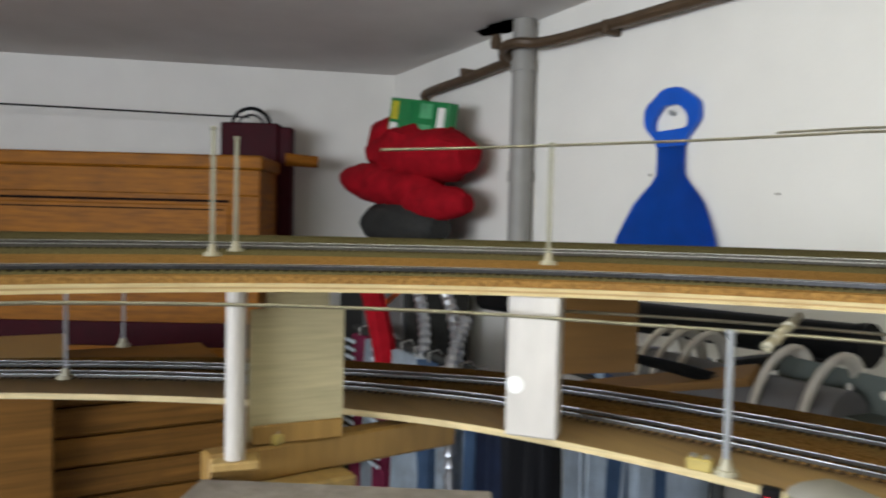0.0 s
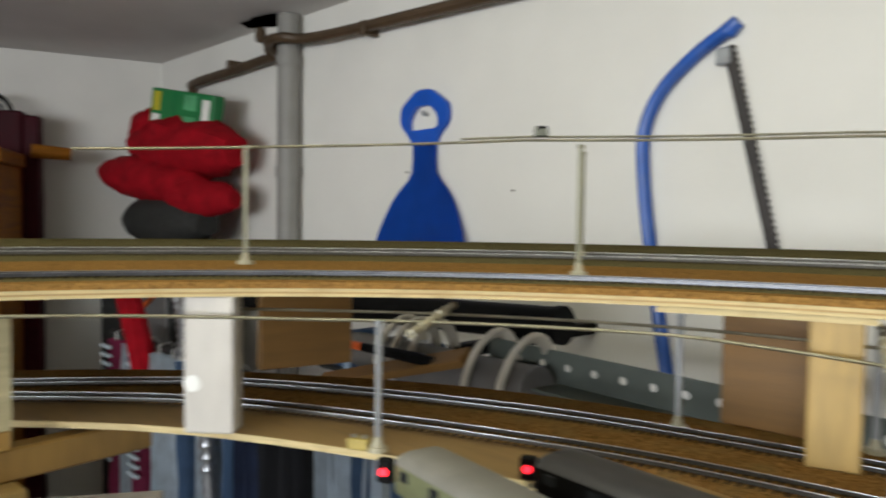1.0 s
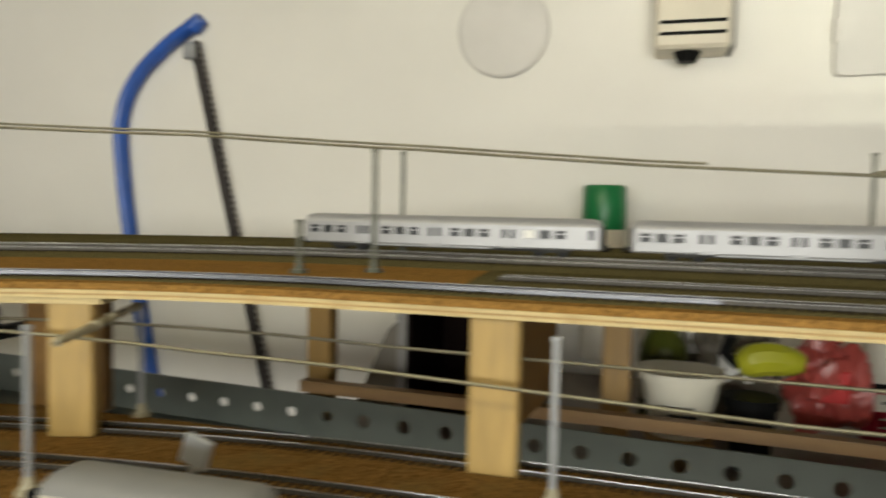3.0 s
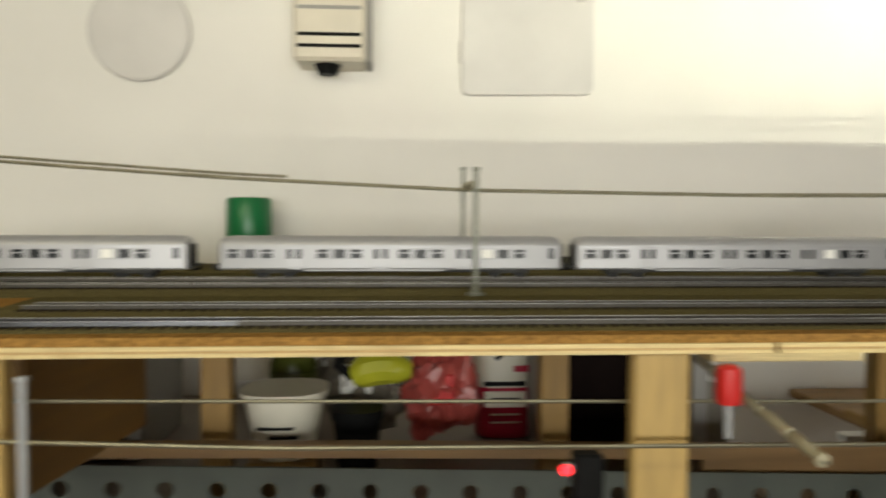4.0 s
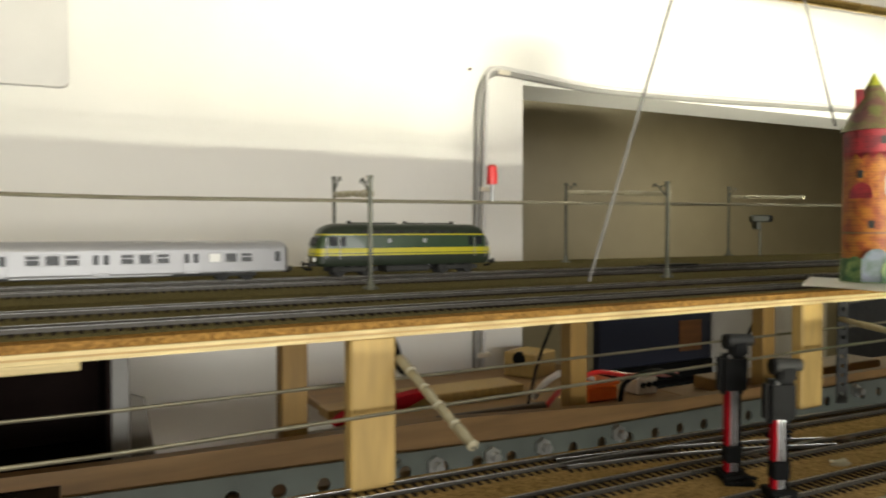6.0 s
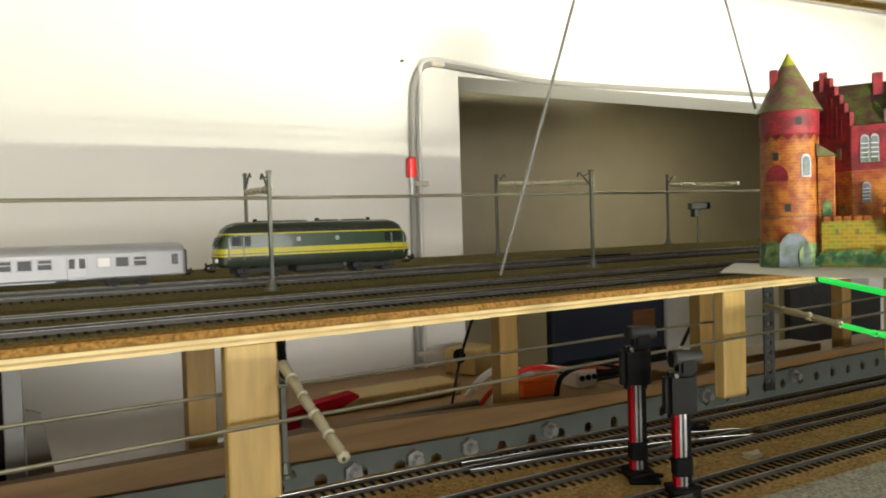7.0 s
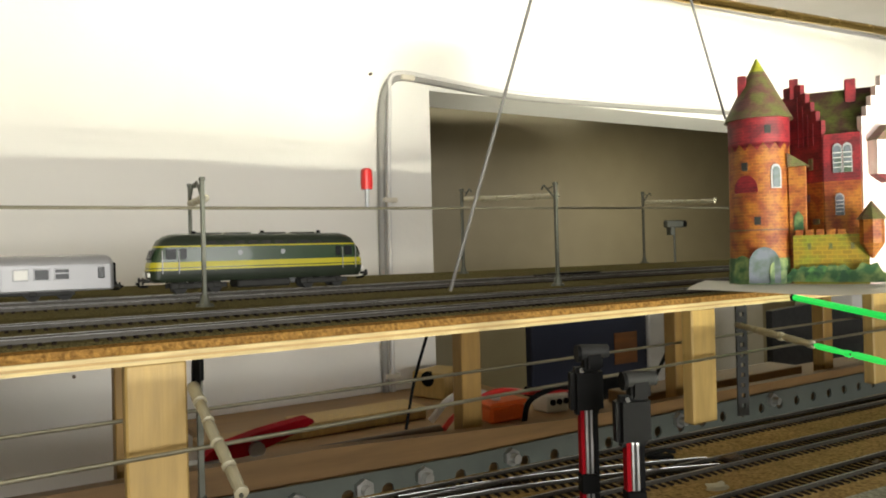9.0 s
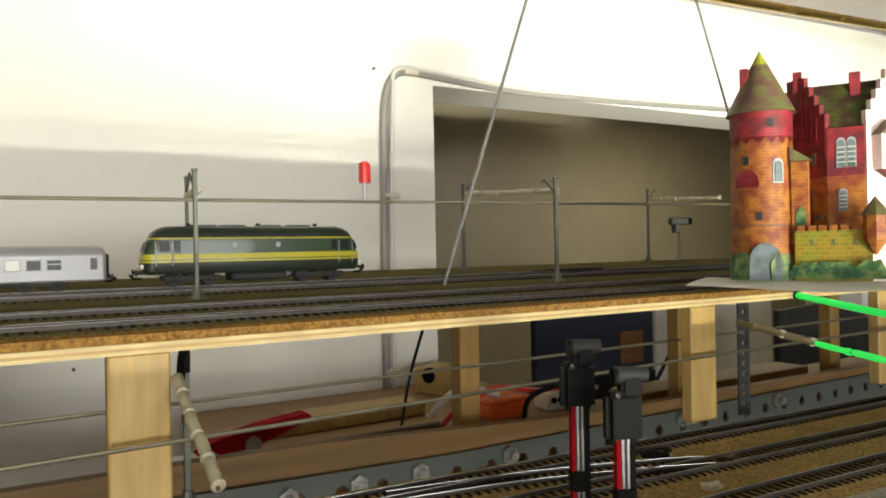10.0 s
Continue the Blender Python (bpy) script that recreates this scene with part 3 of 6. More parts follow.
def masts():
    for s, d, h, arm in ((-0.847, 0.14, 0.110, 0), (-0.607, 0.12, 0.105, 0), (-0.008, 0.11, 0.100, 0.0), (0.40, 0.15, 0.098, 0.0),
                         (0.845, 0.16, 0.102, 0.02), (1.199, 0.152, 0.108, 0.02)):
        mast(edge(s, d, top(d)), h, arm=arm, pale=s < -0.3, rz=heading(s) + (90 if arm else 0))
    mast(edge(0.873, 0.33, top(0.33)), 0.106, arm=-0.02, rz=90)
    mast(edge(1.215, 0.352, top(0.352)), 0.110, arm=-0.02, rz=90)
    mast(edge(1.61, 0.41, top(0.39)), 0.118, arm=0.018)
    mast((-0.337, 0.686, top(0.256)), 0.104)
    mast((-0.364, 0.515, top(0.085)), 0.043)
    mast((0.106, 0.755, top(0.325)), 0.104)
    beam((0.100, 0.585, 1.684), (0.106, 0.750, 1.690))
    mast((-0.676, 0.393, top(0.08)), 0.106, pale=True)
    mast(edge(-0.832, 0.178, top(0.178)), 0.105, pale=True)
    mast((-0.747, 0.501, top(0.197)), 0.107, pale=True)
    beam(edge(0.848, 0.165, 1.685), edge(0.872, 0.32, 1.692))
    beam(edge(1.206, 0.155, 1.692), edge(1.216, 0.345, 1.704))
    beam(edge(1.612, 0.405, 1.709), edge(1.612, 0.27, 1.702))
    # overhead rods
    def rod(pts, r, label, group="overhead rods"):
        solo("overhead_rod", tube(pts, r, 8), M_WIRE, label, "rod", group)

    def wire(keys, d, s0, s1, dz=0.0):
        xs, zs = zip(*keys)
        n = int((s1 - s0) / 0.025)
        return [edge(s, d, float(np.interp(s, xs, zs)) + dz) for s in np.linspace(s0, s1, n)]
    high = [(-0.73, 1.700), (-0.59, 1.709), (-0.40, 1.719), (-0.17, 1.716), (-0.05, 1.707), (0.08, 1.698), (0.20, 1.690), (0.40, 1.681), (0.65, 1.678), (0.95, 1.680), (1.6, 1.687), (2.2, 1.692)]
    rod(wire(high, 0.20, -0.73, 2.2), 0.0014, "thin dull brass overhead rod above the rear track")
    rod(wire(high, 0.205, -0.45, 0.25, 0.004), 0.0012, "thin dull brass overhead rod above the rear track")
    rod(wire(high, 0.255, 0.15, 2.2, 0.0035), 0.0012, "thin dull brass overhead rod above the rear track")
    low = [(-0.95, 1.577), (-0.68, 1.570), (-0.56, 1.566), (-0.28, 1.563), (-0.08, 1.548), (0.03, 1.545), (0.28, 1.535), (0.62, 1.532), (1.2, 1.540), (2.0, 1.545)]
    rod(wire(low, -0.012, -1.2, 2.0), 0.0013, "thin dull brass rod above the lower track")
    low2 = [(-0.95, 1.574), (-0.28, 1.562), (0.03, 1.552), (0.28, 1.549), (0.62, 1.545), (1.2, 1.548), (2.0, 1.552)]
    rod(wire(low2, 0.032, -0.62, 2.0), 0.0012, "thin dull brass rod above the lower track")
    # masts on the lower deck
    for x, y, h in ((-1.155, -0.135, 0.10), (-1.308, -0.073, 0.10), (-0.716, 0.216, 0.090), (-0.60, 0.42, 0.09), (-0.432, 0.318, 0.098), (-0.477, 0.468, 0.09), (-0.142, 0.401, 0.098), (0.205, 0.446, 0.092), (0.513, 0.475, 0.098)):
        mast((x, y, LOW), h, pale=x < 0)


masts()


# ---- the train ----
def ring(bm, l, w, z, r=0.006, n=5, dx=0.0):
    """A level rounded rectangle of half length l and half width w."""
    out = []
    r = min(r, w * 0.98, l * 0.98)
    for cx, cy, a0 in ((l - r, w - r, 0), (-(l - r), w - r, 90), (-(l - r), -(w - r), 180), (l - r, -(w - r), 270)):
        for k in range(n):
            a = radians(a0 + 90 * k / (n - 1))
            out.append(bm.verts.new((dx + cx + r * math.cos(a), cy + r * math.sin(a), z)))
    return out


def stack(levels, r=0.006, cap=True):
    """A body of stacked rings: (half length, half width, z)."""
    bm = bmesh.new()
    rs = [ring(bm, l, w, z, r) for l, w, z in levels]
    n = len(rs[0])
    for A, B in zip(rs, rs[1:]):
        for k in range(n):
            bm.faces.new((A[k], A[(k + 1) % n], B[(k + 1) % n], B[k]))
    if cap:
        bm.faces.new(rs[0][::-1])
        bm.faces.new(rs[-1])
    return bm


def bogie(parent, x, material, wheels=2, length=0.036, half=0.0115):
    bm = box(x - length / 2, x + length / 2, half, half + 0.002, 0.0045, 0.0088, 0.0006)
    box(x - length / 2, x + length / 2, -half - 0.002, -half, 0.0045, 0.0088, 0.0006, bm)
    box(x - 0.004, x + 0.004, -half, half, 0.006, 0.0095, 0, bm)
    b = part("bogie", bm, material, parent, "dark cast bogie frame")
    for i in range(wheels):
        wx = x + (i - (wheels - 1) / 2) * length * 0.62
        bm = bmesh.new()
        for sy in (-1, 1):
            cyl((wx, sy * 0.0070, 0.0058), (wx, sy * 0.0092, 0.0058), 0.0056, n=18, bm=bm)
        cyl((wx, -0.007, 0.0058), (wx, 0.007, 0.0058), 0.0012, n=8, bm=bm)
        part("wheelset", bm, M_UNDER, b)
        for y0 in (half + 0.0018, -half - 0.0036):
            part("axlebox", box(wx - 0.0028, wx + 0.0028, y0, y0 + 0.0018, 0.0048, 0.0085, 0.0006), M_UNDER, b)
    return b


def ends(parent, L, z=0.0115):
    """Buffers and coupling hooks at both ends."""
    for sx in (-1, 1):
        for sy in (-0.010, 0.010):
            bm = cyl((sx * L, sy, z), (sx * (L + 0.005), sy, z), 0.0012, n=8)
            cyl((sx * (L + 0.005), sy, z), (sx * (L + 0.0062), sy, z), 0.0026, n=12, bm=bm)
            part("buffer", bm, M_UNDER, parent)
        bm = tube([(sx * L, 0, 0.007), (sx * (L + 0.006), 0, 0.0072), (sx * (L + 0.0095), 0, 0.010)], 0.0011, 6)
        part("coupling", bm, M_BLACK, parent)


def locomotive():
    t = thing("diesel_locomotive", "green model diesel locomotive with yellow stripes standing on the track", "locomotive")
    L = 0.0955
    part("lower_body", stack([(L - 0.004, 0.0150, 0.0098), (L - 0.001, 0.0166, 0.0125), (L, 0.0168, 0.0190)], 0.008), M_GREEND, t, "dark green skirt")
    part("stripe", stack([(L + 0.0002, 0.0170, 0.0190), (L - 0.0004, 0.0170, 0.0204)], 0.008), M_YELLOW, t, "thin yellow line")
    part("stripe", stack([(L - 0.0002, 0.01705, 0.0212), (L - 0.0012, 0.01705, 0.0254)], 0.008), M_YELLOW, t, "broad yellow stripe")
    part("upper_body", stack([(L - 0.0006, 0.0168, 0.0203), (L - 0.0015, 0.0168, 0.0255), (L - 0.0060, 0.0166, 0.0368)], 0.009), M_GREEN, t)
    part("stripe", stack([(L - 0.0058, 0.0168, 0.0368), (L - 0.0062, 0.0167, 0.0379)], 0.009), M_YELLOW, t, "thin yellow line under the roof")
    part("roof", stack([(L - 0.0062, 0.0165, 0.0378), (L - 0.0085, 0.0155, 0.0420), (L - 0.013, 0.0125, 0.0452), (L - 0.018, 0.0080, 0.0468), (L - 0.022, 0.003, 0.0472)], 0.010), M_GREEND, t, "dark domed roof")
    for x in (-0.045, -0.020, 0.012, 0.040):
        part("roof_hatch", box(x - 0.011, x + 0.011, -0.005, 0.005, 0.0466, 0.0482, 0.0005), M_GREEND, t)
    for x in (-0.056, 0.004, 0.058):
        part("exhaust", cyl((x, 0.004, 0.046), (x, 0.004, 0.0497), 0.0022, 0.0018, 10), M_BLACK, t)
    # side windows, portholes and grab rails
    for sy in (-1, 1):
        for x, w, h in ((-0.079, 0.008, 0.008), (0.079, 0.008, 0.008), (-0.069, 0.005, 0.008), (0.069, 0.005, 0.008)):
            bm = box(x - w / 2, x + w / 2, sy * 0.0166, sy * 0.0173, 0.0275, 0.0275 + h, 0.0004)
            part("cab_window", bm, M_GLASS, t, "dark cab window")
        for x in (-0.022, 0.016):
            part("porthole", cyl((x, sy * 0.0164, 0.0318), (x, sy * 0.0172, 0.0318), 0.0021, n=14), M_MASTW, t, "round pale porthole")
        for x in (-0.086, -0.073, 0.073, 0.086):
            part("grab_rail", tube([(x, sy * 0.0182, 0.0165), (x, sy * 0.0182, 0.0345)], 0.00045, 6), M_SILVER, t, "white metal grab rail")
        for i in range(9):
            y0, y1 = sorted((sy * 0.0160, sy * 0.01655))
            part("louvre", box(-0.050 + i * 0.0118, -0.042 + i * 0.0118, y0, y1, 0.0385, 0.0412), M_UNDER, t)
    for sx in (-1, 1):
        for y in (-0.0075, 0.0, 0.0075):
            bm = bmesh.new()
            v = [bm.verts.new((sx * (L - 0.0016 - 0.004 * (z - 0.027) / 0.0098 + 0.0006), y + dy, z)) for dy, z in ((-0.0033, 0.0275), (0.0033, 0.0275), (0.0033, 0.0352), (-0.0033, 0.0352))]
            bm.faces.new(v)
            bmesh.ops.solidify(bm, geom=bm.faces[:], thickness=0.0005)
            part("windscreen", bm, M_GLASS, t)
        for y in (-0.0105, 0.0105):
            part("headlight", cyl((sx * (L - 0.001), y, 0.0160), (sx * (L + 0.0012), y, 0.0160), 0.0018, n=12), M_CREAMW, t)
    part("fuel_tank", box(-0.024, 0.024, -0.0135, 0.0135, 0.0035, 0.0100, 0.0015), M_UNDER, t, "dark grey fuel tank")
    part("air_tank", cyl((0.030, 0.0125, 0.0070), (0.036, 0.0125, 0.0070), 0.0024, n=10), M_SILVROOF, t)
    bogie(t, -0.0560, M_UNDER, 2, 0.046)
    bogie(t, 0.0560, M_UNDER, 2, 0.046)
    ends(t, L - 0.001)
    return t


def coach():
    t = thing("passenger_coach", "silver metal model passenger coach with square windows", "coach", group="silver coaches")
    L, w = 0.1465, 0.0155
    part("body", stack([(L - 0.0006, w - 0.001, 0.0078), (L, w, 0.0092), (L, w, 0.0285)], 0.0035), M_SILVER, t)
    part("roof", stack([(L - 0.0002, w + 0.0004, 0.0284), (L - 0.0004, w + 0.0001, 0.0305), (L - 0.0016, w - 0.002, 0.0335), (L - 0.004, w - 0.006, 0.0356), (L - 0.010, w - 0.012, 0.0364)], 0.005), M_SILVROOF, t, "rounded pale grey roof")
    part("underframe", box(-L + 0.03, L - 0.03, -0.011, 0.011, 0.0052, 0.0080, 0.0006), M_UNDER, t)
    part("footboard", box(-0.075, 0.045, -w - 0.0008, w + 0.0008, 0.0066, 0.0078, 0.0002), M_SILVROOF, t)
    pane = frm = None
    for sy in (-1, 1):
        y = sy * (w + 0.0001)
        for i, x in enumerate((-0.134, -0.120, -0.106, -0.059, -0.045, -0.031, 0.010, 0.024, 0.038, 0.081, 0.095, 0.109)):
            blind = (i == 9)
            m = pose(x, y, 0.0213)
            if frm is None or blind:
                bm = box(-0.0056, 0.0056, -0.0004, 0.0004, -0.0046, 0.0046, 0.0003)
                f_ob = part("window", bm, M_SILVROOF, t, "square coach window")
                f_ob.matrix_basis = m
                p_ob = part("pane", box(-0.0047, 0.0047, -0.0007, 0.0007, -0.0037, 0.0037, 0.0002), M_CREAMW if blind else M_GLASS, f_ob, "white blind" if blind else "")
                bar = part("glazing_bar", box(-0.0047, 0.0047, -0.0009, 0.0009, 0.0004, 0.0012), M_SILVROOF, f_ob) if not blind else None
                if not blind:
                    frm, pane, gb = f_ob, p_ob, bar
            else:
                f_ob = again("window", frm, m, t)
                again("pane", pane, Matrix(), f_ob)
                if i % 3 != 1:
                    again("glazing_bar", gb, Matrix(), f_ob)
        for x in (-0.083, -0.010, 0.061):
            d = part("door", box(x - 0.0075, x + 0.0075, y - 0.0004, y + 0.0004, 0.0098, 0.0272, 0.0003), M_SILVER, t, "double door with narrow windows")
            for dx in (-0.0038, 0.0038):
                part("door_window", box(x + dx - 0.0022, x + dx + 0.0022, y - 0.0008, y + 0.0008, 0.0172, 0.0252, 0.0003), M_GLASS, d)
            part("step", box(x - 0.006, x + 0.006, y - 0.0012, y + 0.0012, 0.0082, 0.0094), M_SILVROOF, d)
        part("end_door", box(0.1345, 0.1395, y - 0.0006, y + 0.0006, 0.0172, 0.0262, 0.0003), M_GLASS, t, "narrow dark end window")
    for sx in (-1, 1):
        part("gangway", box(sx * L - 0.0015, sx * L + 0.0025, -0.006, 0.006, 0.009, 0.0295, 0.0008), M_BLACK, t, "black gangway bellows")
    bogie(t, -0.100, M_UNDER, 2, 0.036)
    bogie(t, 0.100, M_UNDER, 2, 0.036)
    ends(t, L - 0.001, 0.0105)
    return t


def on_track(ob, s, half, d=0.238):
    a, b = edge(s - half, d), edge(s + half, d)
    c = (a + b) / 2
    ob.matrix_world = pose(c.x, c.y, top(d) + 0.0042, 0, 0, math.degrees(math.atan2(b.y - a.y, b.x - a.x)))


front = 1.039
loco = locomotive()
on_track(loco, front - 0.125, 0.056)
loco.matrix_world = loco.matrix_world @ Matrix.Diagonal((1.03, 1.0, 1.11, 1))
c0 = coach()
pos = front - 0.246 - 0.151
on_track(c0, pos, 0.10)
for k in (1, 2):
    c = copy_thing(c0, Matrix())
    on_track(c, pos - 0.3055 * k, 0.10)


# ---- things on the long wall ----
def outline_round(pts, r, n=4):
    """An outline with its corners rounded off."""
    out = []
    P = [Vector(p) for p in pts]
    for i, p in enumerate(P):
        a, b = P[i - 1] - p, P[(i + 1) % len(P)] - p
        k = min(r, a.length * 0.45, b.length * 0.45)
        a, b = p + a.normalized() * k, p + b.normalized() * k
        for j in range(n):
            t = j / (n - 1)
            out.append(tuple((1 - t) ** 2 * a + 2 * t * (1 - t) * p + t * t * b))
    return out


def shovel():
    t = thing("plastic_shovel", "blue plastic shovel hanging on the white wall by its ring", "shovel", at=(-0.011, 0.0, -0.011))
    y1, y0 = W - 0.003, W - 0.016
    hole = outline_round([(-1.602, 1.856), (-1.505, 1.858), (-1.503, 1.884), (-1.530, 1.912), (-1.578, 1.912), (-1.604, 1.882)], 0.012)
    head = outline_round([(-1.578, 1.950), (-1.530, 1.950), (-1.474, 1.912), (-1.472, 1.872), (-1.508, 1.836), (-1.511, 1.820), (-1.593, 1.820), (-1.596, 1.836), (-1.632, 1.872), (-1.632, 1.912)], 0.014)
    part("grip", extrude_outline(head, y0, y1, holes=[hole]), M_BLUE, t)
    bm = bmesh.new()
    rows = []
    for z, hw in ((1.826, 0.041), (1.790, 0.040), (1.758, 0.042), (1.738, 0.058), (1.715, 0.084), (1.693, 0.104), (1.660, 0.123), (1.625, 0.141), (1.595, 0.152), (1.560, 0.157), (1.535, 0.158)):
        rows.append([bm.verts.new((-1.552 + hw * u + max(0.0, 1.735 - z) * -0.05, y0 + 0.011 - 0.03 * u * u * (0.2 + max(0.0, 1.735 - z) * 3), z)) for u in (-1, -0.92, -0.5, 0, 0.5, 0.92, 1)])
    for A, B in zip(rows, rows[1:]):
        for k in range(6):
            bm.faces.new((A[k], A[k + 1], B[k + 1], B[k]))
    bmesh.ops.solidify(bm, geom=bm.faces[:], thickness=0.006)
    part("blade", bm, M_BLUE, t, "broad dished blue blade")
    part("hook", tube([(-1.553, W, 1.893), (-1.553, W - 0.014, 1.893), (-1.553, W - 0.016, 1.900)], 0.005, 6), M_MASTW, t)


def bow_saw():
    t = thing("bow_saw", "blue bow saw with a dark toothed blade hanging on the wall", "saw")
    y = W - 0.014
    line = spline([(x, y, z) for x, z in ((-0.842, 1.955), (-0.905, 1.917), (-0.962, 1.866), (-0.992, 1.805), (-0.994, 1.729), (-0.976, 1.590), (-0.939, 1.377), (-0.905, 1.23), (-0.86, 1.165), (-0.78, 1.14), (-0.67, 1.14))], 6)
    part("frame", tube(line, 0.0150, 10, flat=0.75), M_BLUESTEEL, t, "blue painted tubular frame")
    a, b = Vector((-0.846, y, 1.925)), Vector((-0.655, y, 1.15))
    u = (b - a).normalized()
    n = Vector((-u.z, 0, u.x))
    bm = bmesh.new()
    N = 150
    pts = []
    for i in range(N + 1):
        c = a.lerp(b, i / N)
        pts.append((c + n * (0.0105 if i % 2 else 0.0065)))
    back = [a - n * 0.010, b - n * 0.010]
    loop = [(p.x, p.z) for p in pts] + [(back[1].x, back[1].z), (back[0].x, back[0].z)]
    part("blade", extrude_outline(loop, y - 0.0008, y + 0.0008), M_BLADE, t, "dark toothed steel blade")
    part("clamp", box(-0.866, -0.842, y - 0.007, y + 0.007, 1.895, 1.923, 0.003), M_MASTW, t, "grey steel blade clamp")
    part("tip", cyl((-0.850, y, 1.948), (-0.832, y, 1.962), 0.0145, 0.012, 12), M_BLUESTEEL, t)


def pipes():
    t = thing("downpipe", "grey painted downpipe running from floor to ceiling", "pipe")
    part("pipe", cyl((-2.098, W - 0.036, 0), (-2.098, W - 0.036, CEIL - 0.002), 0.032, n=20), M_COLUMN, t)
    for z in (1.75, 2.06):
        part("collar", cyl((-2.098, W - 0.036, z), (-2.098, W - 0.036, z + 0.03), 0.036, n=20), M_COLUMN, t)
    t = thing("water_pipe", "brown painted water pipe under the ceiling with a tap", "pipe")
    y = W - 0.035
    part("pipe", tube(spline([(-2.72, y + 0.01, 1.60), (-2.72, y + 0.01, 2.0), (-2.715, y + 0.01, 2.068), (-2.68, y, 2.086), (-2.4, y, 2.094), (-2.18, y, 2.102)], 6), 0.0145, 10), M_PIPE, t)
    part("pipe", tube(spline([(-2.18, y, 2.102), (-2.16, y, 2.108), (-2.13, y - 0.05, 2.125), (-2.06, y - 0.05, 2.128), (-1.95, y - 0.01, 2.118), (-1.46, y, 2.105), (-0.6, y, 2.085), (0.4, y, 2.07)], 6), 0.0145, 10), M_PIPE, t)
    part("tap_body", cyl((-2.19, y - 0.005, 2.118), (-2.135, y - 0.005, 2.135), 0.022, n=12), M_PIPE, t)
    part("tap_wheel", cyl((-2.16, y - 0.05, 2.15), (-2.16, y - 0.06, 2.15), 0.022, n=12), M_PIPE, t)
    for x in (-2.42, -1.75):
        part("clip", box(x - 0.008, x + 0.008, y - 0.018, W, 2.09, 2.125, 0.003), M_PIPE, t)
    # the broken ceiling hole round the downpipe: a flat sheet coloured as its shade
    rnd = random.Random(5)
    pts = []
    for k in range(16):
        a = 2 * math.pi * k / 16
        r = rnd.uniform(0.75, 1.2)
        pts.append((-2.19 + 0.10 * r * math.cos(a), 1.02 + 0.055 * r * math.sin(a)))
    bm = bmesh.new()
    lo = [bm.verts.new((x, min(y, W - 0.001), CEIL - 0.004)) for x, y in pts]
    bm.faces.new(lo)
    bmesh.ops.solidify(bm, geom=bm.faces[:], thickness=0.0035)
    solo("ceiling_hole", bm, M_DARKVOID, "ragged near-black sheet for the shade in the ceiling hole round the downpipe", "hole", kind="structure")


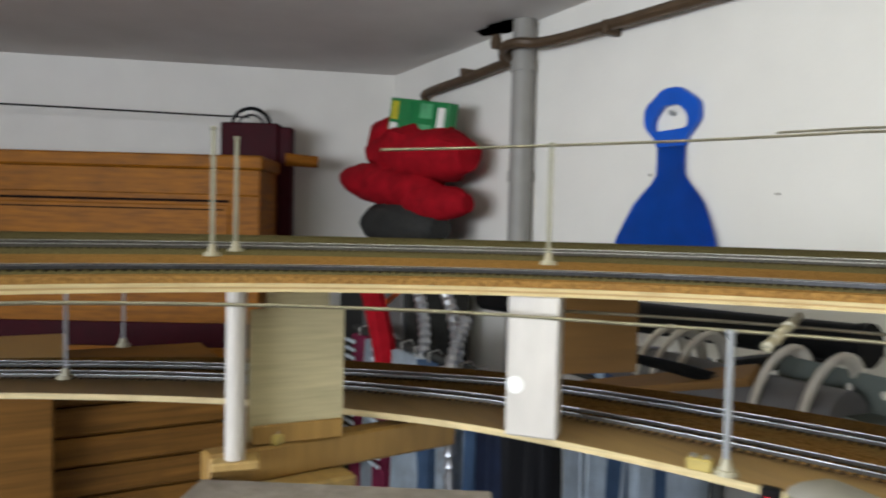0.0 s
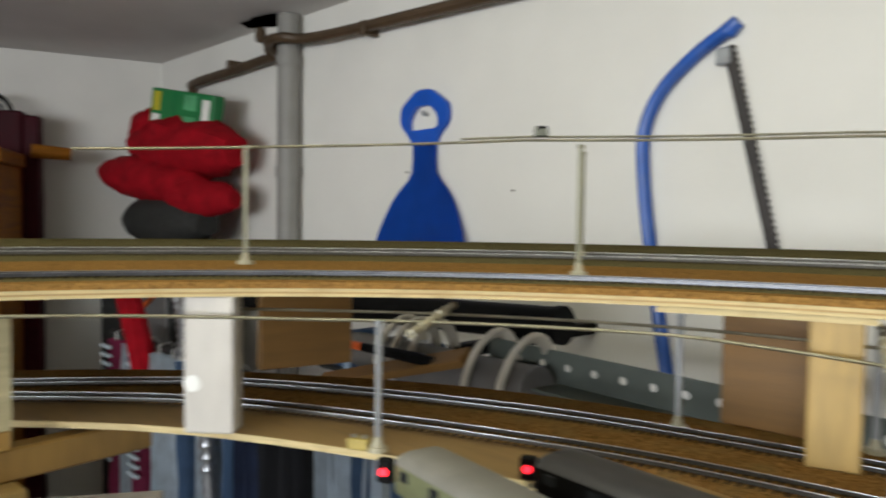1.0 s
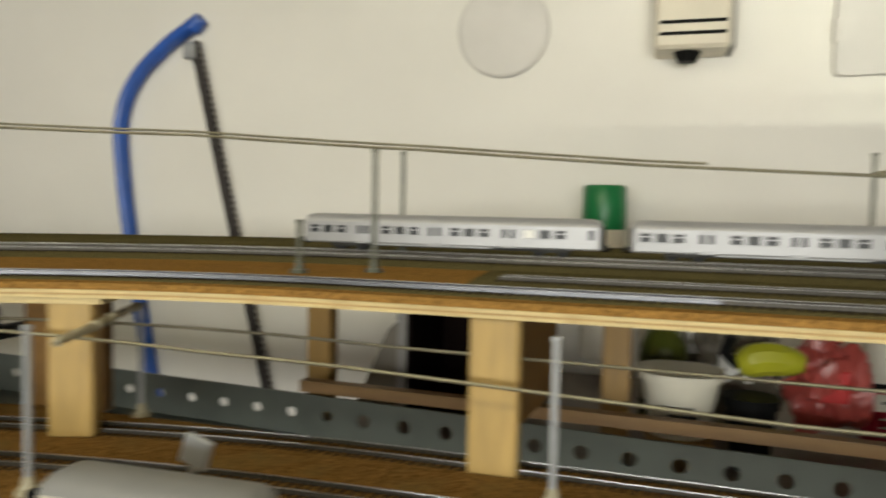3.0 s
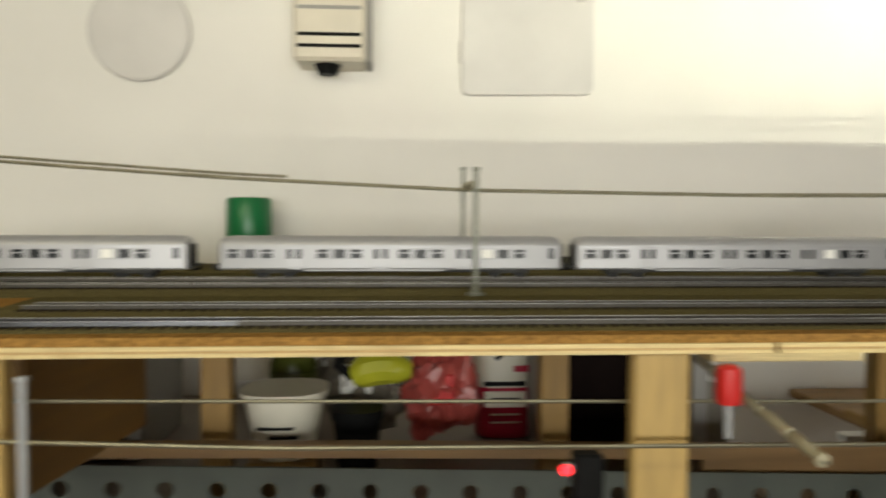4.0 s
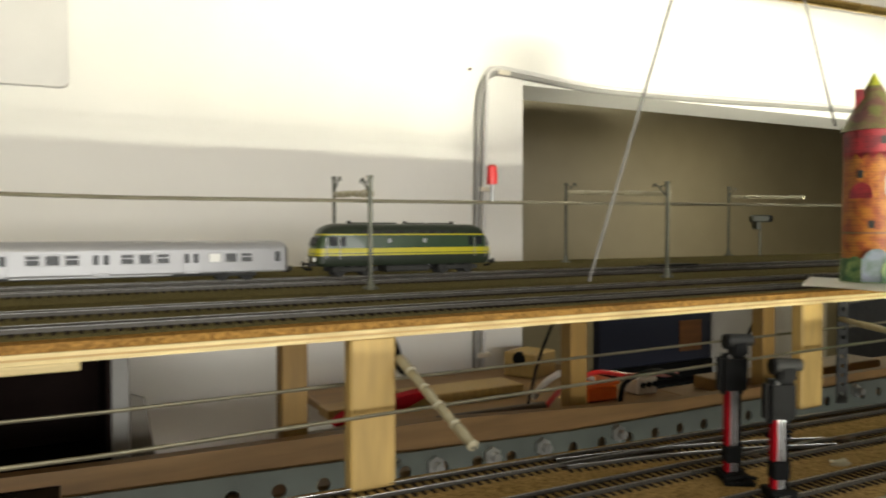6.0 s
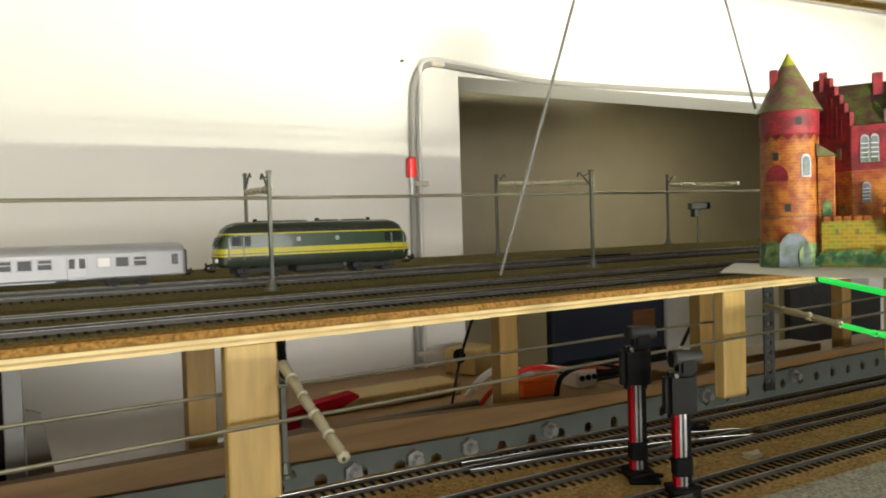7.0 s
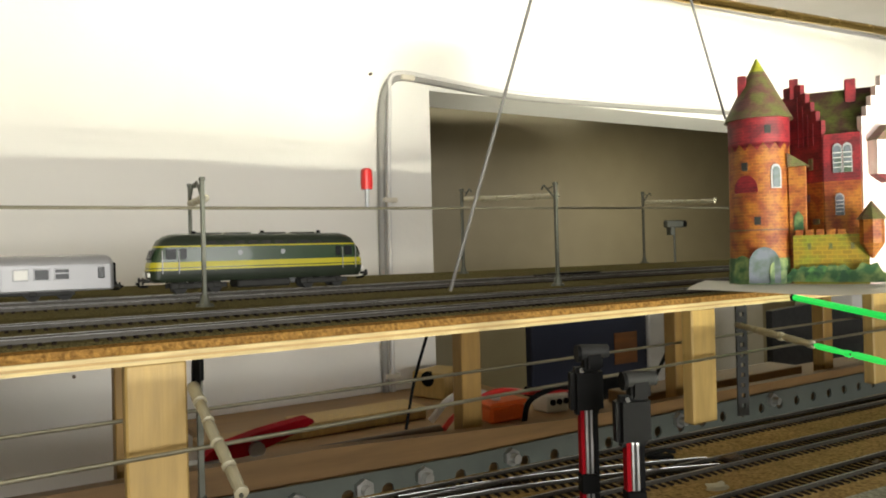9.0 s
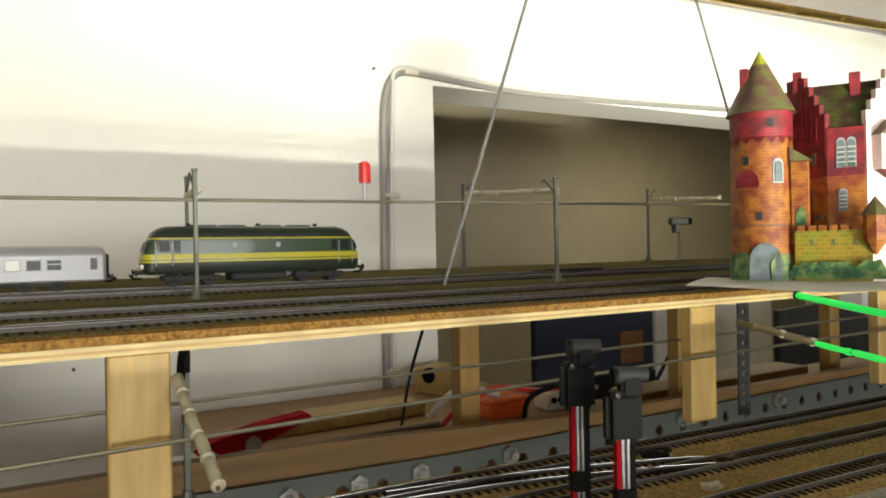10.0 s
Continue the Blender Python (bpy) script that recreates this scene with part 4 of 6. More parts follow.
def wall_things():
    t = thing("round_wall_cover", "flat round white cover plate on the wall", "cover")
    part("plate", cyl((-0.316, W, 1.919), (-0.316, W - 0.008, 1.919), 0.068, 0.066, 48), M_WHITE, t)
    part("rim", tube([(-0.316 + 0.068 * math.cos(a), W - 0.006, 1.919 + 0.068 * math.sin(a)) for a in [2 * math.pi * k / 48 for k in range(49)]], 0.0022, 6), M_WHITE, t)
    t = thing("meter_box", "grey wall-mounted electric box with slots and a dark lamp below", "electric box")
    x0, x1, y0 = -0.098, -0.002, W - 0.07
    part("case", box(x0, x1, y0, W, 1.868, 2.06, 0.005), M_CREAM, t)
    for z in (1.885, 1.900, 1.935, 1.95, 1.965, 1.98, 1.995):
        part("slot", box(x0 + 0.006, x1 - 0.006, y0 - 0.0012, y0 + 0.002, z, z + 0.0045), M_BLACK if z < 1.91 else M_COLUMN, t)
    part("edge_trim", box(x1 - 0.001, x1 + 0.006, y0 + 0.01, W, 1.868, 2.06, 0.002), M_COLUMN, t)
    part("lamp", cyl((-0.055, y0 + 0.03, 1.868), (-0.055, y0 + 0.03, 1.855), 0.018, 0.012, 14), M_BLACK, t)
    t = thing("wall_hatch", "white access panel with rounded corners on the wall", "hatch")
    out = outline_round([(0.131, 1.836), (0.318, 1.839), (0.318, 2.12), (0.131, 2.117)], 0.012)
    part("panel", extrude_outline(out, W - 0.014, W), M_WHITE, t)
    part("latch", cyl((0.300, W - 0.014, 1.975), (0.300, W - 0.018, 1.975), 0.007, n=14), M_WHITE, t)
    for z in (1.88, 2.07):
        part("hinge", cyl((0.131, W - 0.013, z), (0.131, W - 0.013, z + 0.03), 0.004, n=10), M_WHITE, t)
    # cables beside the passage
    t = thing("surface_cable", "pale grey cables clipped to the wall and sagging along the lintel", "cable")
    y = W - 0.006
    path = [(0.941, 1.38), (0.941, 1.60), (0.944, 1.80), (0.948, 1.88), (0.962, 1.918), (0.985, 1.930), (1.03, 1.929), (1.19, 1.920), (1.35, 1.922), (1.55, 1.928), (1.8, 1.938), (2.2, 1.950)]
    part("cable", tube(spline([(x, y, z) for x, z in path], 6), 0.0065, 8), M_COLUMN, t)
    part("cable", tube(spline([(x + (0.012 if z < 1.9 else 0.0), y - 0.004, z + (0.0 if z < 1.9 else 0.006)) for x, z in path], 6), 0.004, 8), M_WHITE, t)
    for x, z in ((0.946, 1.72), (0.985, 1.925), (0.943, 1.432)):
        part("clip", box(x - 0.004, x + 0.022, y - 0.009, W, z, z + 0.008, 0.001), M_CREAM, t)
    for x, z in ((0.489, 1.487), (0.93, 1.93), (-1.63, 1.75), (-1.30, 1.70)):
        solo("wall_nail", cyl((x, W, z), (x, W - 0.006, z), 0.0022, n=8), M_PIPE, "small rusty nail in the wall", "nail", "wall nails")
    # spray can with its green cap, and the black lid on a jar
    t = thing("spray_can", "white canister with a bright green cap behind the deck", "canister")
    part("body", cyl((-0.156, 1.003, 1.45), (-0.156, 1.003, 1.628), 0.028, n=24), M_CREAM, t)
    part("cap", stack([(0.029, 0.029, 0.0), (0.030, 0.030, 0.004), (0.0295, 0.0295, 0.056), (0.027, 0.027, 0.060)], 0.03), M_GREENCUP, t).matrix_basis = pose(-0.156, 1.003, 1.627)
    t = thing("jar", "glass jar with a flat black lid behind the deck", "jar")
    part("glass", cyl((-0.075, 0.96, 1.45), (-0.075, 0.96, 1.612), 0.029, n=24), M_CREAM, t)
    part("lid", cyl((-0.075, 0.96, 1.612), (-0.075, 0.96, 1.634), 0.034, 0.033, 24), M_BLACK, t, "flat black lid")
    # black tube and dark boxes under the deck
    t = thing("black_tube", "long black plastic tube lying on brackets behind the decks", "tube")
    y = 0.70
    part("tube", cyl((-1.75, y, 1.465), (-0.915, y, 1.497), 0.025, n=20), M_BLACK, t)
    part("end_cap", cyl((-0.918, y, 1.4968), (-0.906, y, 1.4972), 0.027, n=20), M_BLACK, t)
    for x in (-1.6, -1.1):
        part("bracket", box(x - 0.01, x + 0.01, y - 0.02, W, 1.425, 1.447, 0.002), M_BLACK, t)
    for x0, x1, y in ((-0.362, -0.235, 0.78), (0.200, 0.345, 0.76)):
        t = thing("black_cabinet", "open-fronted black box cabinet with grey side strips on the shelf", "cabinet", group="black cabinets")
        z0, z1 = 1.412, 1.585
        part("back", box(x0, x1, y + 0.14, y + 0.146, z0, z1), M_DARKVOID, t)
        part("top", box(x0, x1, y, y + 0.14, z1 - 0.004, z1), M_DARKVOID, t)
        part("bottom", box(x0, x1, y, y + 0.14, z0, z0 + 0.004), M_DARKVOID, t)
        # the near-black lining puts the shade inside the open box into its colour
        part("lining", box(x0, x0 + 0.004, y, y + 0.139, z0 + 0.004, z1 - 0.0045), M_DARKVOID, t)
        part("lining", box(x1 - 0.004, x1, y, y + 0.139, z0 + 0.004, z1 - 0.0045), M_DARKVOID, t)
        part("side_strip", box(x1, x1 + 0.016, y - 0.003, y + 0.14, z0, z1, 0.001), M_COLUMN, t, "grey steel side strip")
        part("side_strip", box(x0 - 0.012, x0, y - 0.003, y + 0.14, z0, z1, 0.001), M_COLUMN, t, "grey steel side strip")
        if x0 < 0:
            part("gusset", extrude_outline([(x0 - 0.065, z0), (x0 - 0.013, z0), (x0 - 0.013, z0 + 0.105), (x0 - 0.024, z0 + 0.095)], y, y + 0.004), M_GUSSET, t, "grey triangular gusset")
        else:
            part("gusset", extrude_outline([(x1 + 0.017, z0), (x1 + 0.042, z0), (x1 + 0.030, z0 + 0.075), (x1 + 0.017, z0 + 0.08)], y, y + 0.004), M_GUSSET, t, "grey tapered gusset")


shovel()
bow_saw()
pipes()
wall_things()


# ---- the far corner ----
def lathe_blob(a, b, r, bend, n=16, seed=1, wrinkle=0.12):
    """A stuffed roll from a to b, with folds."""
    a, b = Vector(a), Vector(b)
    pts, rs = [], []
    for i in range(n + 1):
        t = i / n
        pts.append(a.lerp(b, t) + Vector((0, 0, bend * math.sin(math.pi * t))))
        rs.append(r * max(0.15, math.sin(math.pi * min(max(t, 0.03), 0.97)) ** 0.35))
    bm = tube(pts, rs, 20)
    for v in bm.verts:
        q = noise.noise(v.co * 22 + Vector((seed * 7, 0, 0))) + 0.5 * noise.noise(v.co * 50)
        c = min(pts, key=lambda p: (p - v.co).length)
        v.co += (v.co - c) * wrinkle * q
    return bm


def corner():
    t = thing("cupboard", "dark grey painted cupboard standing in the corner", "cupboard")
    part("body", box(-2.84, -2.30, 0.78, 1.00, 0.0, 1.525, 0.004), M_UNDER, t)
    part("top", box(-2.845, -2.29, 0.77, 1.005, 1.525, 1.54, 0.003), M_UNDER, t)
    part("door", box(-2.60, -2.31, 0.768, 0.7795, 0.1, 1.51, 0.003), M_ROOFGREY, t)
    t = thing("dark_cushion", "black stuffed cushion lying under the red bags", "cushion")
    part("cover", lathe_blob((-2.80, 0.87, 1.620), (-2.32, 0.90, 1.615), 0.085, 0.0, seed=8), M_UNDER, t)
    t = thing("sleeping_bag", "dark red rolled fabric bag lying on the cushion", "bag", group="red bags")
    part("roll", lathe_blob((-2.93, 0.83, 1.785), (-2.33, 0.90, 1.715), 0.072, 0.0, seed=2), M_RED, t)
    part("flap", lathe_blob((-2.49, 0.86, 1.695), (-2.215, 0.93, 1.685), 0.058, 0.0, seed=3), M_RED, t)
    t = thing("sleeping_bag", "dark red stuffed fabric bag on top of the rolled one", "bag", group="red bags")
    part("roll", lathe_blob((-2.82, 0.90, 1.875), (-2.23, 0.94, 1.825), 0.100, 0.0, seed=5, wrinkle=0.2), M_RED, t)
    part("hood", lathe_blob((-2.80, 0.88, 1.89), (-2.60, 0.90, 1.93), 0.055, 0.02, seed=4, wrinkle=0.2), M_RED, t)
    t = thing("package", "green cardboard package with pale printed squares lying tilted", "package")
    part("carton", box(-0.150, 0.150, -0.02, 0.02, -0.086, 0.062, 0.003), M_PKG, t)
    for x, z, m, w, h in ((-0.118, 0.022, M_YELLOW, 0.036, 0.060), (-0.118, -0.048, M_PAPER, 0.040, 0.060), (0.045, 0.03, M_PKGPALE, 0.06, 0.046), (0.045, -0.04, M_PKGPALE, 0.06, 0.055), (0.118, 0.000, M_PAPER, 0.034, 0.090)):
        part("print", box(x - w / 2, x + w / 2, -0.0212, -0.019, z - h / 2, z + h / 2), m, t, "pale printed square")
    for x in (-0.03, 0.085):
        part("print", box(x - 0.002, x + 0.002, -0.0212, -0.019, -0.058, 0.058), M_GREENCUP, t, "dark green printed line")
    t.matrix_world = pose(-2.475, 0.905, 1.955, 0, 10, 12)
    # oak cabinet with a burgundy case in front of its end
    t = thing("oak_cabinet", "varnished oak cabinet with a dark inlaid line against the end wall", "cabinet", at=(-2.756, 0.465, 0), rz=62)
    part("cornice", box(-1.5, 0.012, -0.022, 0.25, 1.785, 1.83, 0.006), M_CABINET, t)
    part("body", box(-1.5, 0.0, 0.0, 0.25, 0.0, 1.785, 0.003), M_CABINET, t)
    part("rail", box(-1.5, 0.0, -0.010, -0.0003, 1.70, 1.784, 0.003), M_CABINET, t)
    part("inlay", box(-1.35, -0.10, -0.008, -0.0004, 1.676, 1.684, 0.002), M_DARKVOID, t, "dark inlaid line")
    part("inlay", box(-1.33, -0.12, -0.0085, -0.0062, 1.650, 1.654, 0.001), M_DARKVOID, t, "dark inlaid line")
    part("stile", box(-0.098, 0.0, -0.010, -0.0003, 1.285, 1.699, 0.003), M_CABINET, t)
    part("panel", box(-1.35, -0.10, -0.006, -0.0004, 1.42, 1.668, 0.004), M_CABINET, t)
    part("painted_band", box(-1.5, 0.0, -0.010, -0.0003, 1.20, 1.28, 0.003), M_BURG, t, "dark red painted band")
    for i in range(5):
        z = 0.45 + i * 0.14
        part("plank", box(-1.5, 0.0, -0.009, -0.0003, z, z + 0.136, 0.004), M_CABINET, t)
    t = thing("instrument_case", "tall burgundy case with a round black handle behind the oak cabinet", "case", at=(-2.756, 0.465, 0), rz=62)
    part("shell", box(-0.209, 0.0, 0.262, 0.345, 0.0, 1.973, 0.006), M_BURG, t)
    part("lid_edge", box(0.0005, 0.046, 0.27, 0.337, 0.0, 1.960, 0.004), M_BURG, t)
    part("handle", tube([(-0.108 + 0.068 * math.cos(a), 0.30, 1.969 + 0.060 * math.sin(a)) for a in [math.pi * k / 14 for k in range(15)]], 0.007, 8), M_BLACK, t)
    part("handle_grip", tube([(-0.108 + 0.044 * math.cos(a), 0.30, 1.969 + 0.036 * math.sin(a)) for a in [math.pi * k / 14 for k in range(15)]], 0.004, 8), M_BLACK, t)
    solo("clothes_line", tube(spline([(-2.995, 0.485, 1.985), (-3.05, 0.3, 1.985), (-3.16, -0.1, 1.985), (-3.40, -0.9, 1.985)], 6), 0.0035, 6), M_BLACK, "thin black line stretched along the end wall", "line")
    solo("wooden_peg", cyl((-2.963, 0.608, 1.842), (-2.933, 0.720, 1.837), 0.024, 0.021, 14), M_CABINET, "short round wooden peg beside the case", "peg")
    # plank chest below the lower deck
    t = thing("plank_chest", "brown wooden chest of horizontal planks with a corner post", "chest")
    for i in range(5):
        z1 = 1.325 - i * 0.058
        part("plank", box(-1.95, -1.90, -0.8, 0.225, z1 - 0.054, z1, 0.006), M_CHEST, t)
    part("back_panel", box(-2.3, -1.955, -0.8, 0.2, 0.0, 1.31, 0.004), M_CHEST, t)
    part("corner_post", box(-1.90, -1.84, -0.26, -0.135, 0.0, 1.33, 0.005), M_CHEST, t)
    part("lid", box(-2.3, -1.82, -0.8, -0.11, 1.33, 1.35, 0.004), M_PINEDARK, t)


corner()


# ---- below and behind the decks ----
M_CLOTH = {k: mat("cloth_" + k, c, 0.85, vary=0.15, scale=30, bump=0.3, bump_scale=250) for k, c in
           (("navy", (0.02, 0.03, 0.07)), ("denim", (0.10, 0.17, 0.30)), ("pale", (0.52, 0.58, 0.64)), ("black", (0.015, 0.015, 0.018)), ("rose", (0.30, 0.03, 0.09)), ("grey", (0.17, 0.17, 0.155)))}
M_BOLT = mat("zinc_bolt", (0.45, 0.45, 0.43), 0.35, 0.9, vary=0.15, scale=60)
M_GRAVEL = mat("pale_gravel", (0.36, 0.35, 0.28), 0.9, vary=0.5, scale=500, bump=0.9, bump_scale=500, stain=0.5, stain_scale=30, stain_color=(0.09, 0.10, 0.05), island=0.35)
M_CHROME = mat("chrome_tube", (0.45, 0.46, 0.48), 0.4, 0.9, vary=0.08)
M_FILM = mat("clear_bag", (0.27, 0.24, 0.19), 0.25, vary=0.25, scale=25, bump=0.5, bump_scale=60, trans=0.45)
M_REDFILM = mat("red_bag", (0.55, 0.10, 0.085), 0.3, vary=0.2, scale=25, bump=0.5, bump_scale=60, trans=0.3)


def slotted_rail():
    """The grey-green perforated steel angle behind the lower deck."""
    t = thing("steel_angle", "grey-green perforated steel angle behind the lower deck", "steel angle")
    y = 0.620

    def crest(x):
        return 1.431 + 0.029 * max(0.0, 0.8 - x)
    holes = []
    x = -0.92
    while x < 1.95:
        r = 0.0068 if x > -0.35 else 0.0052
        holes.append([(x + r * math.cos(a), crest(x) - 0.019 + r * math.sin(a)) for a in [2 * math.pi * k / 10 for k in range(10)]])
        x += 0.038 if x < -0.35 else 0.041
    ends_x = (-0.97, 0.8, 2.0)
    part("web", extrude_outline([(x, crest(x) - 0.066) for x in ends_x] + [(x, crest(x)) for x in ends_x[::-1]], y, y + 0.003, holes=holes), M_STEEL, t)
    line = [Vector((x, y, crest(x))) for x in ends_x]
    part("flange", sweep([Vector((-0.97, y, crest(-0.97))), Vector((-0.42, y, crest(-0.42)))], [(-0.045, -0.043), (-0.045, -0.040), (-0.0003, -0.040), (-0.0003, -0.043)]), M_STEEL, t)
    part("flange", sweep(line, [(-0.05, -0.066), (-0.05, -0.063), (-0.0003, -0.063), (-0.0003, -0.066)]), M_STEEL, t)
    for x in (0.624, 0.690, 0.754, 0.86, 1.12, 1.31):
        bm = cyl((x, y, 1.421), (x, y - 0.006, 1.421), 0.0095, n=6)
        cyl((x, y - 0.006, 1.421), (x, y - 0.014, 1.421), 0.005, n=10, bm=bm)
        part("bolt", bm, M_BOLT, t, "zinc hexagon bolt")


def hoops():
    t = thing("ribbed_hose", "dark hose held by cream plastic hoops behind the lower deck", "hose")
    part("hose", tube(spline([(-1.60, 0.70, 1.40), (-1.2, 0.64, 1.42), (-0.98, 0.60, 1.43), (-0.86, 0.585, 1.435)], 6), 0.030, 14), M_ROOFGREY, t)
    for x in (-1.19, -1.15, -1.10, -0.955, -0.885):
        c = Vector((x, 0.585 + (-0.865 - x) * 0.22, 1.432 + (x + 0.865) * 0.05))
        pts = [c + Vector((0.012 * math.sin(a), 0.050 * math.cos(a), 0.066 * math.sin(a))) for a in [math.pi * (k / 14) for k in range(15)]]
        part("hoop", tube(pts, 0.0085, 8, flat=0.6), M_HOSE, t, "cream plastic hoop")


def magazines():
    """A row of thin printed magazines standing behind the lower deck."""
    rnd = random.Random(21)
    inks = [mat("magazine_" + k, c, 0.5, vary=0.25, scale=40) for k, c in (("white", (0.55, 0.56, 0.58)), ("blue", (0.03, 0.07, 0.16)), ("pale", (0.30, 0.40, 0.52)), ("grey", (0.16, 0.16, 0.17)))]
    x = -1.34
    while x < -0.955:
        w = rnd.uniform(0.010, 0.026)
        h = rnd.uniform(0.040, 0.060)
        t = thing("magazine", "printed paper magazine standing upright behind the lower deck", "magazine", group="magazines", at=(x + w / 2, 0.665 + rnd.uniform(-0.008, 0.008), 1.3852))
        cover = rnd.choice(inks)
        part("cover", box(-w / 2, w / 2 - 0.001, -0.03, 0.05, 0.0, h, 0.001), cover, t)
        part("print", box(-w * 0.32, w * 0.28, -0.0308, -0.0298, h * 0.45, h * 0.62), inks[0] if cover is not inks[0] else inks[1], t, "printed band")
        x += w + 0.001
    t = thing("magazine_rack", "dark steel rack carrying the magazines behind the lower deck", "rack")
    part("tray", box(-1.36, -0.94, 0.62, 0.73, 1.380, 1.385, 0.001), M_UNDER, t)
    for x in (-1.34, -0.96):
        part("leg", box(x - 0.006, x + 0.006, 0.665, 0.685, 0.0, 1.380), M_UNDER, t)


def cables():
    def c(pts, r, m, label, name="cable"):
        solo(name, tube(spline(pts, 6), r, 8), m, label, "cable")
    c([(-2.2, 0.66, 1.40), (-1.9, 0.62, 1.50), (-1.55, 0.62, 1.515), (-1.48, 0.66, 1.50), (-1.42, 0.70, 1.46)], 0.007, M_ORANGE, "orange extension cable looped behind the decks")
    t = thing("soldering_iron", "dark handled iron on an orange cable behind the deck", "tool")
    part("handle", tube([(-1.13, 0.532, 1.457), (-1.08, 0.538, 1.456), (-1.03, 0.545, 1.454), (-1.005, 0.549, 1.453)], [0.006, 0.0075, 0.008, 0.0065], 10), M_BLACK, t)
    part("tip", cyl((-1.005, 0.549, 1.453), (-0.985, 0.552, 1.452), 0.004, 0.002, 8), M_PIPE, t)
    part("cable", tube(spline([(-1.13, 0.532, 1.457), (-1.18, 0.53, 1.460), (-1.25, 0.54, 1.475), (-1.34, 0.55, 1.50), (-1.45, 0.58, 1.505)], 6), 0.006, 8), M_ORANGE, t, "orange rubber cable")
    ob = solo("offcut", box(-0.15, 0.15, -0.016, 0.016, -0.006, 0.006, 0.0015), M_BROWN, "brown wooden board leaning behind the lower deck", "board", "wooden offcuts")
    ob.matrix_world = pose(-1.10, 0.550, 1.426, 28, -15, 4)
    for pts in ([(-1.90, 0.62, 0.95), (-1.89, 0.60, 1.20), (-1.88, 0.62, 1.36), (-1.93, 0.62, 1.48), (-2.05, 0.64, 1.53)], [(-1.75, 0.62, 0.95), (-1.74, 0.60, 1.20), (-1.73, 0.62, 1.36), (-1.80, 0.62, 1.49), (-1.95, 0.64, 1.54)], [(-1.66, 0.58, 0.95), (-1.655, 0.565, 1.15), (-1.66, 0.565, 1.33), (-1.66, 0.60, 1.44)]):
        line = spline(pts, 16)
        solo("ribbed_hose", tube(line, [0.0155 if k % 2 else 0.0115 for k in range(len(line))], 10), M_CHROME, "ribbed chrome shower hose hanging behind the decks", "hose", "chrome hoses")
    c([(-2.02, 0.60, 1.22), (-2.04, 0.58, 1.36), (-2.12, 0.58, 1.48), (-2.2, 0.60, 1.52)], 0.030, M_RED, "dark red padded strap behind the decks", "strap")
    c([(0.85, 0.75, 1.415), (0.88, 0.75, 1.440), (0.93, 0.74, 1.462), (1.0, 0.75, 1.450), (1.06, 0.76, 1.445), (1.12, 0.80, 1.43), (1.2, 0.85, 1.415)], 0.0035, M_REDGLOSS, "thin red cable lying behind the steel angle")
    c([(0.865, 0.79, 1.425), (0.885, 0.78, 1.45), (0.92, 0.78, 1.458), (0.97, 0.79, 1.44)], 0.0045, M_WHITE, "white cable lying on the shelf")
    c([(0.965, 0.73, 1.415), (0.975, 0.73, 1.445), (1.02, 0.735, 1.455), (1.07, 0.75, 1.448), (1.13, 0.78, 1.43)], 0.0035, M_BLACK, "thin black cable lying behind the steel angle")


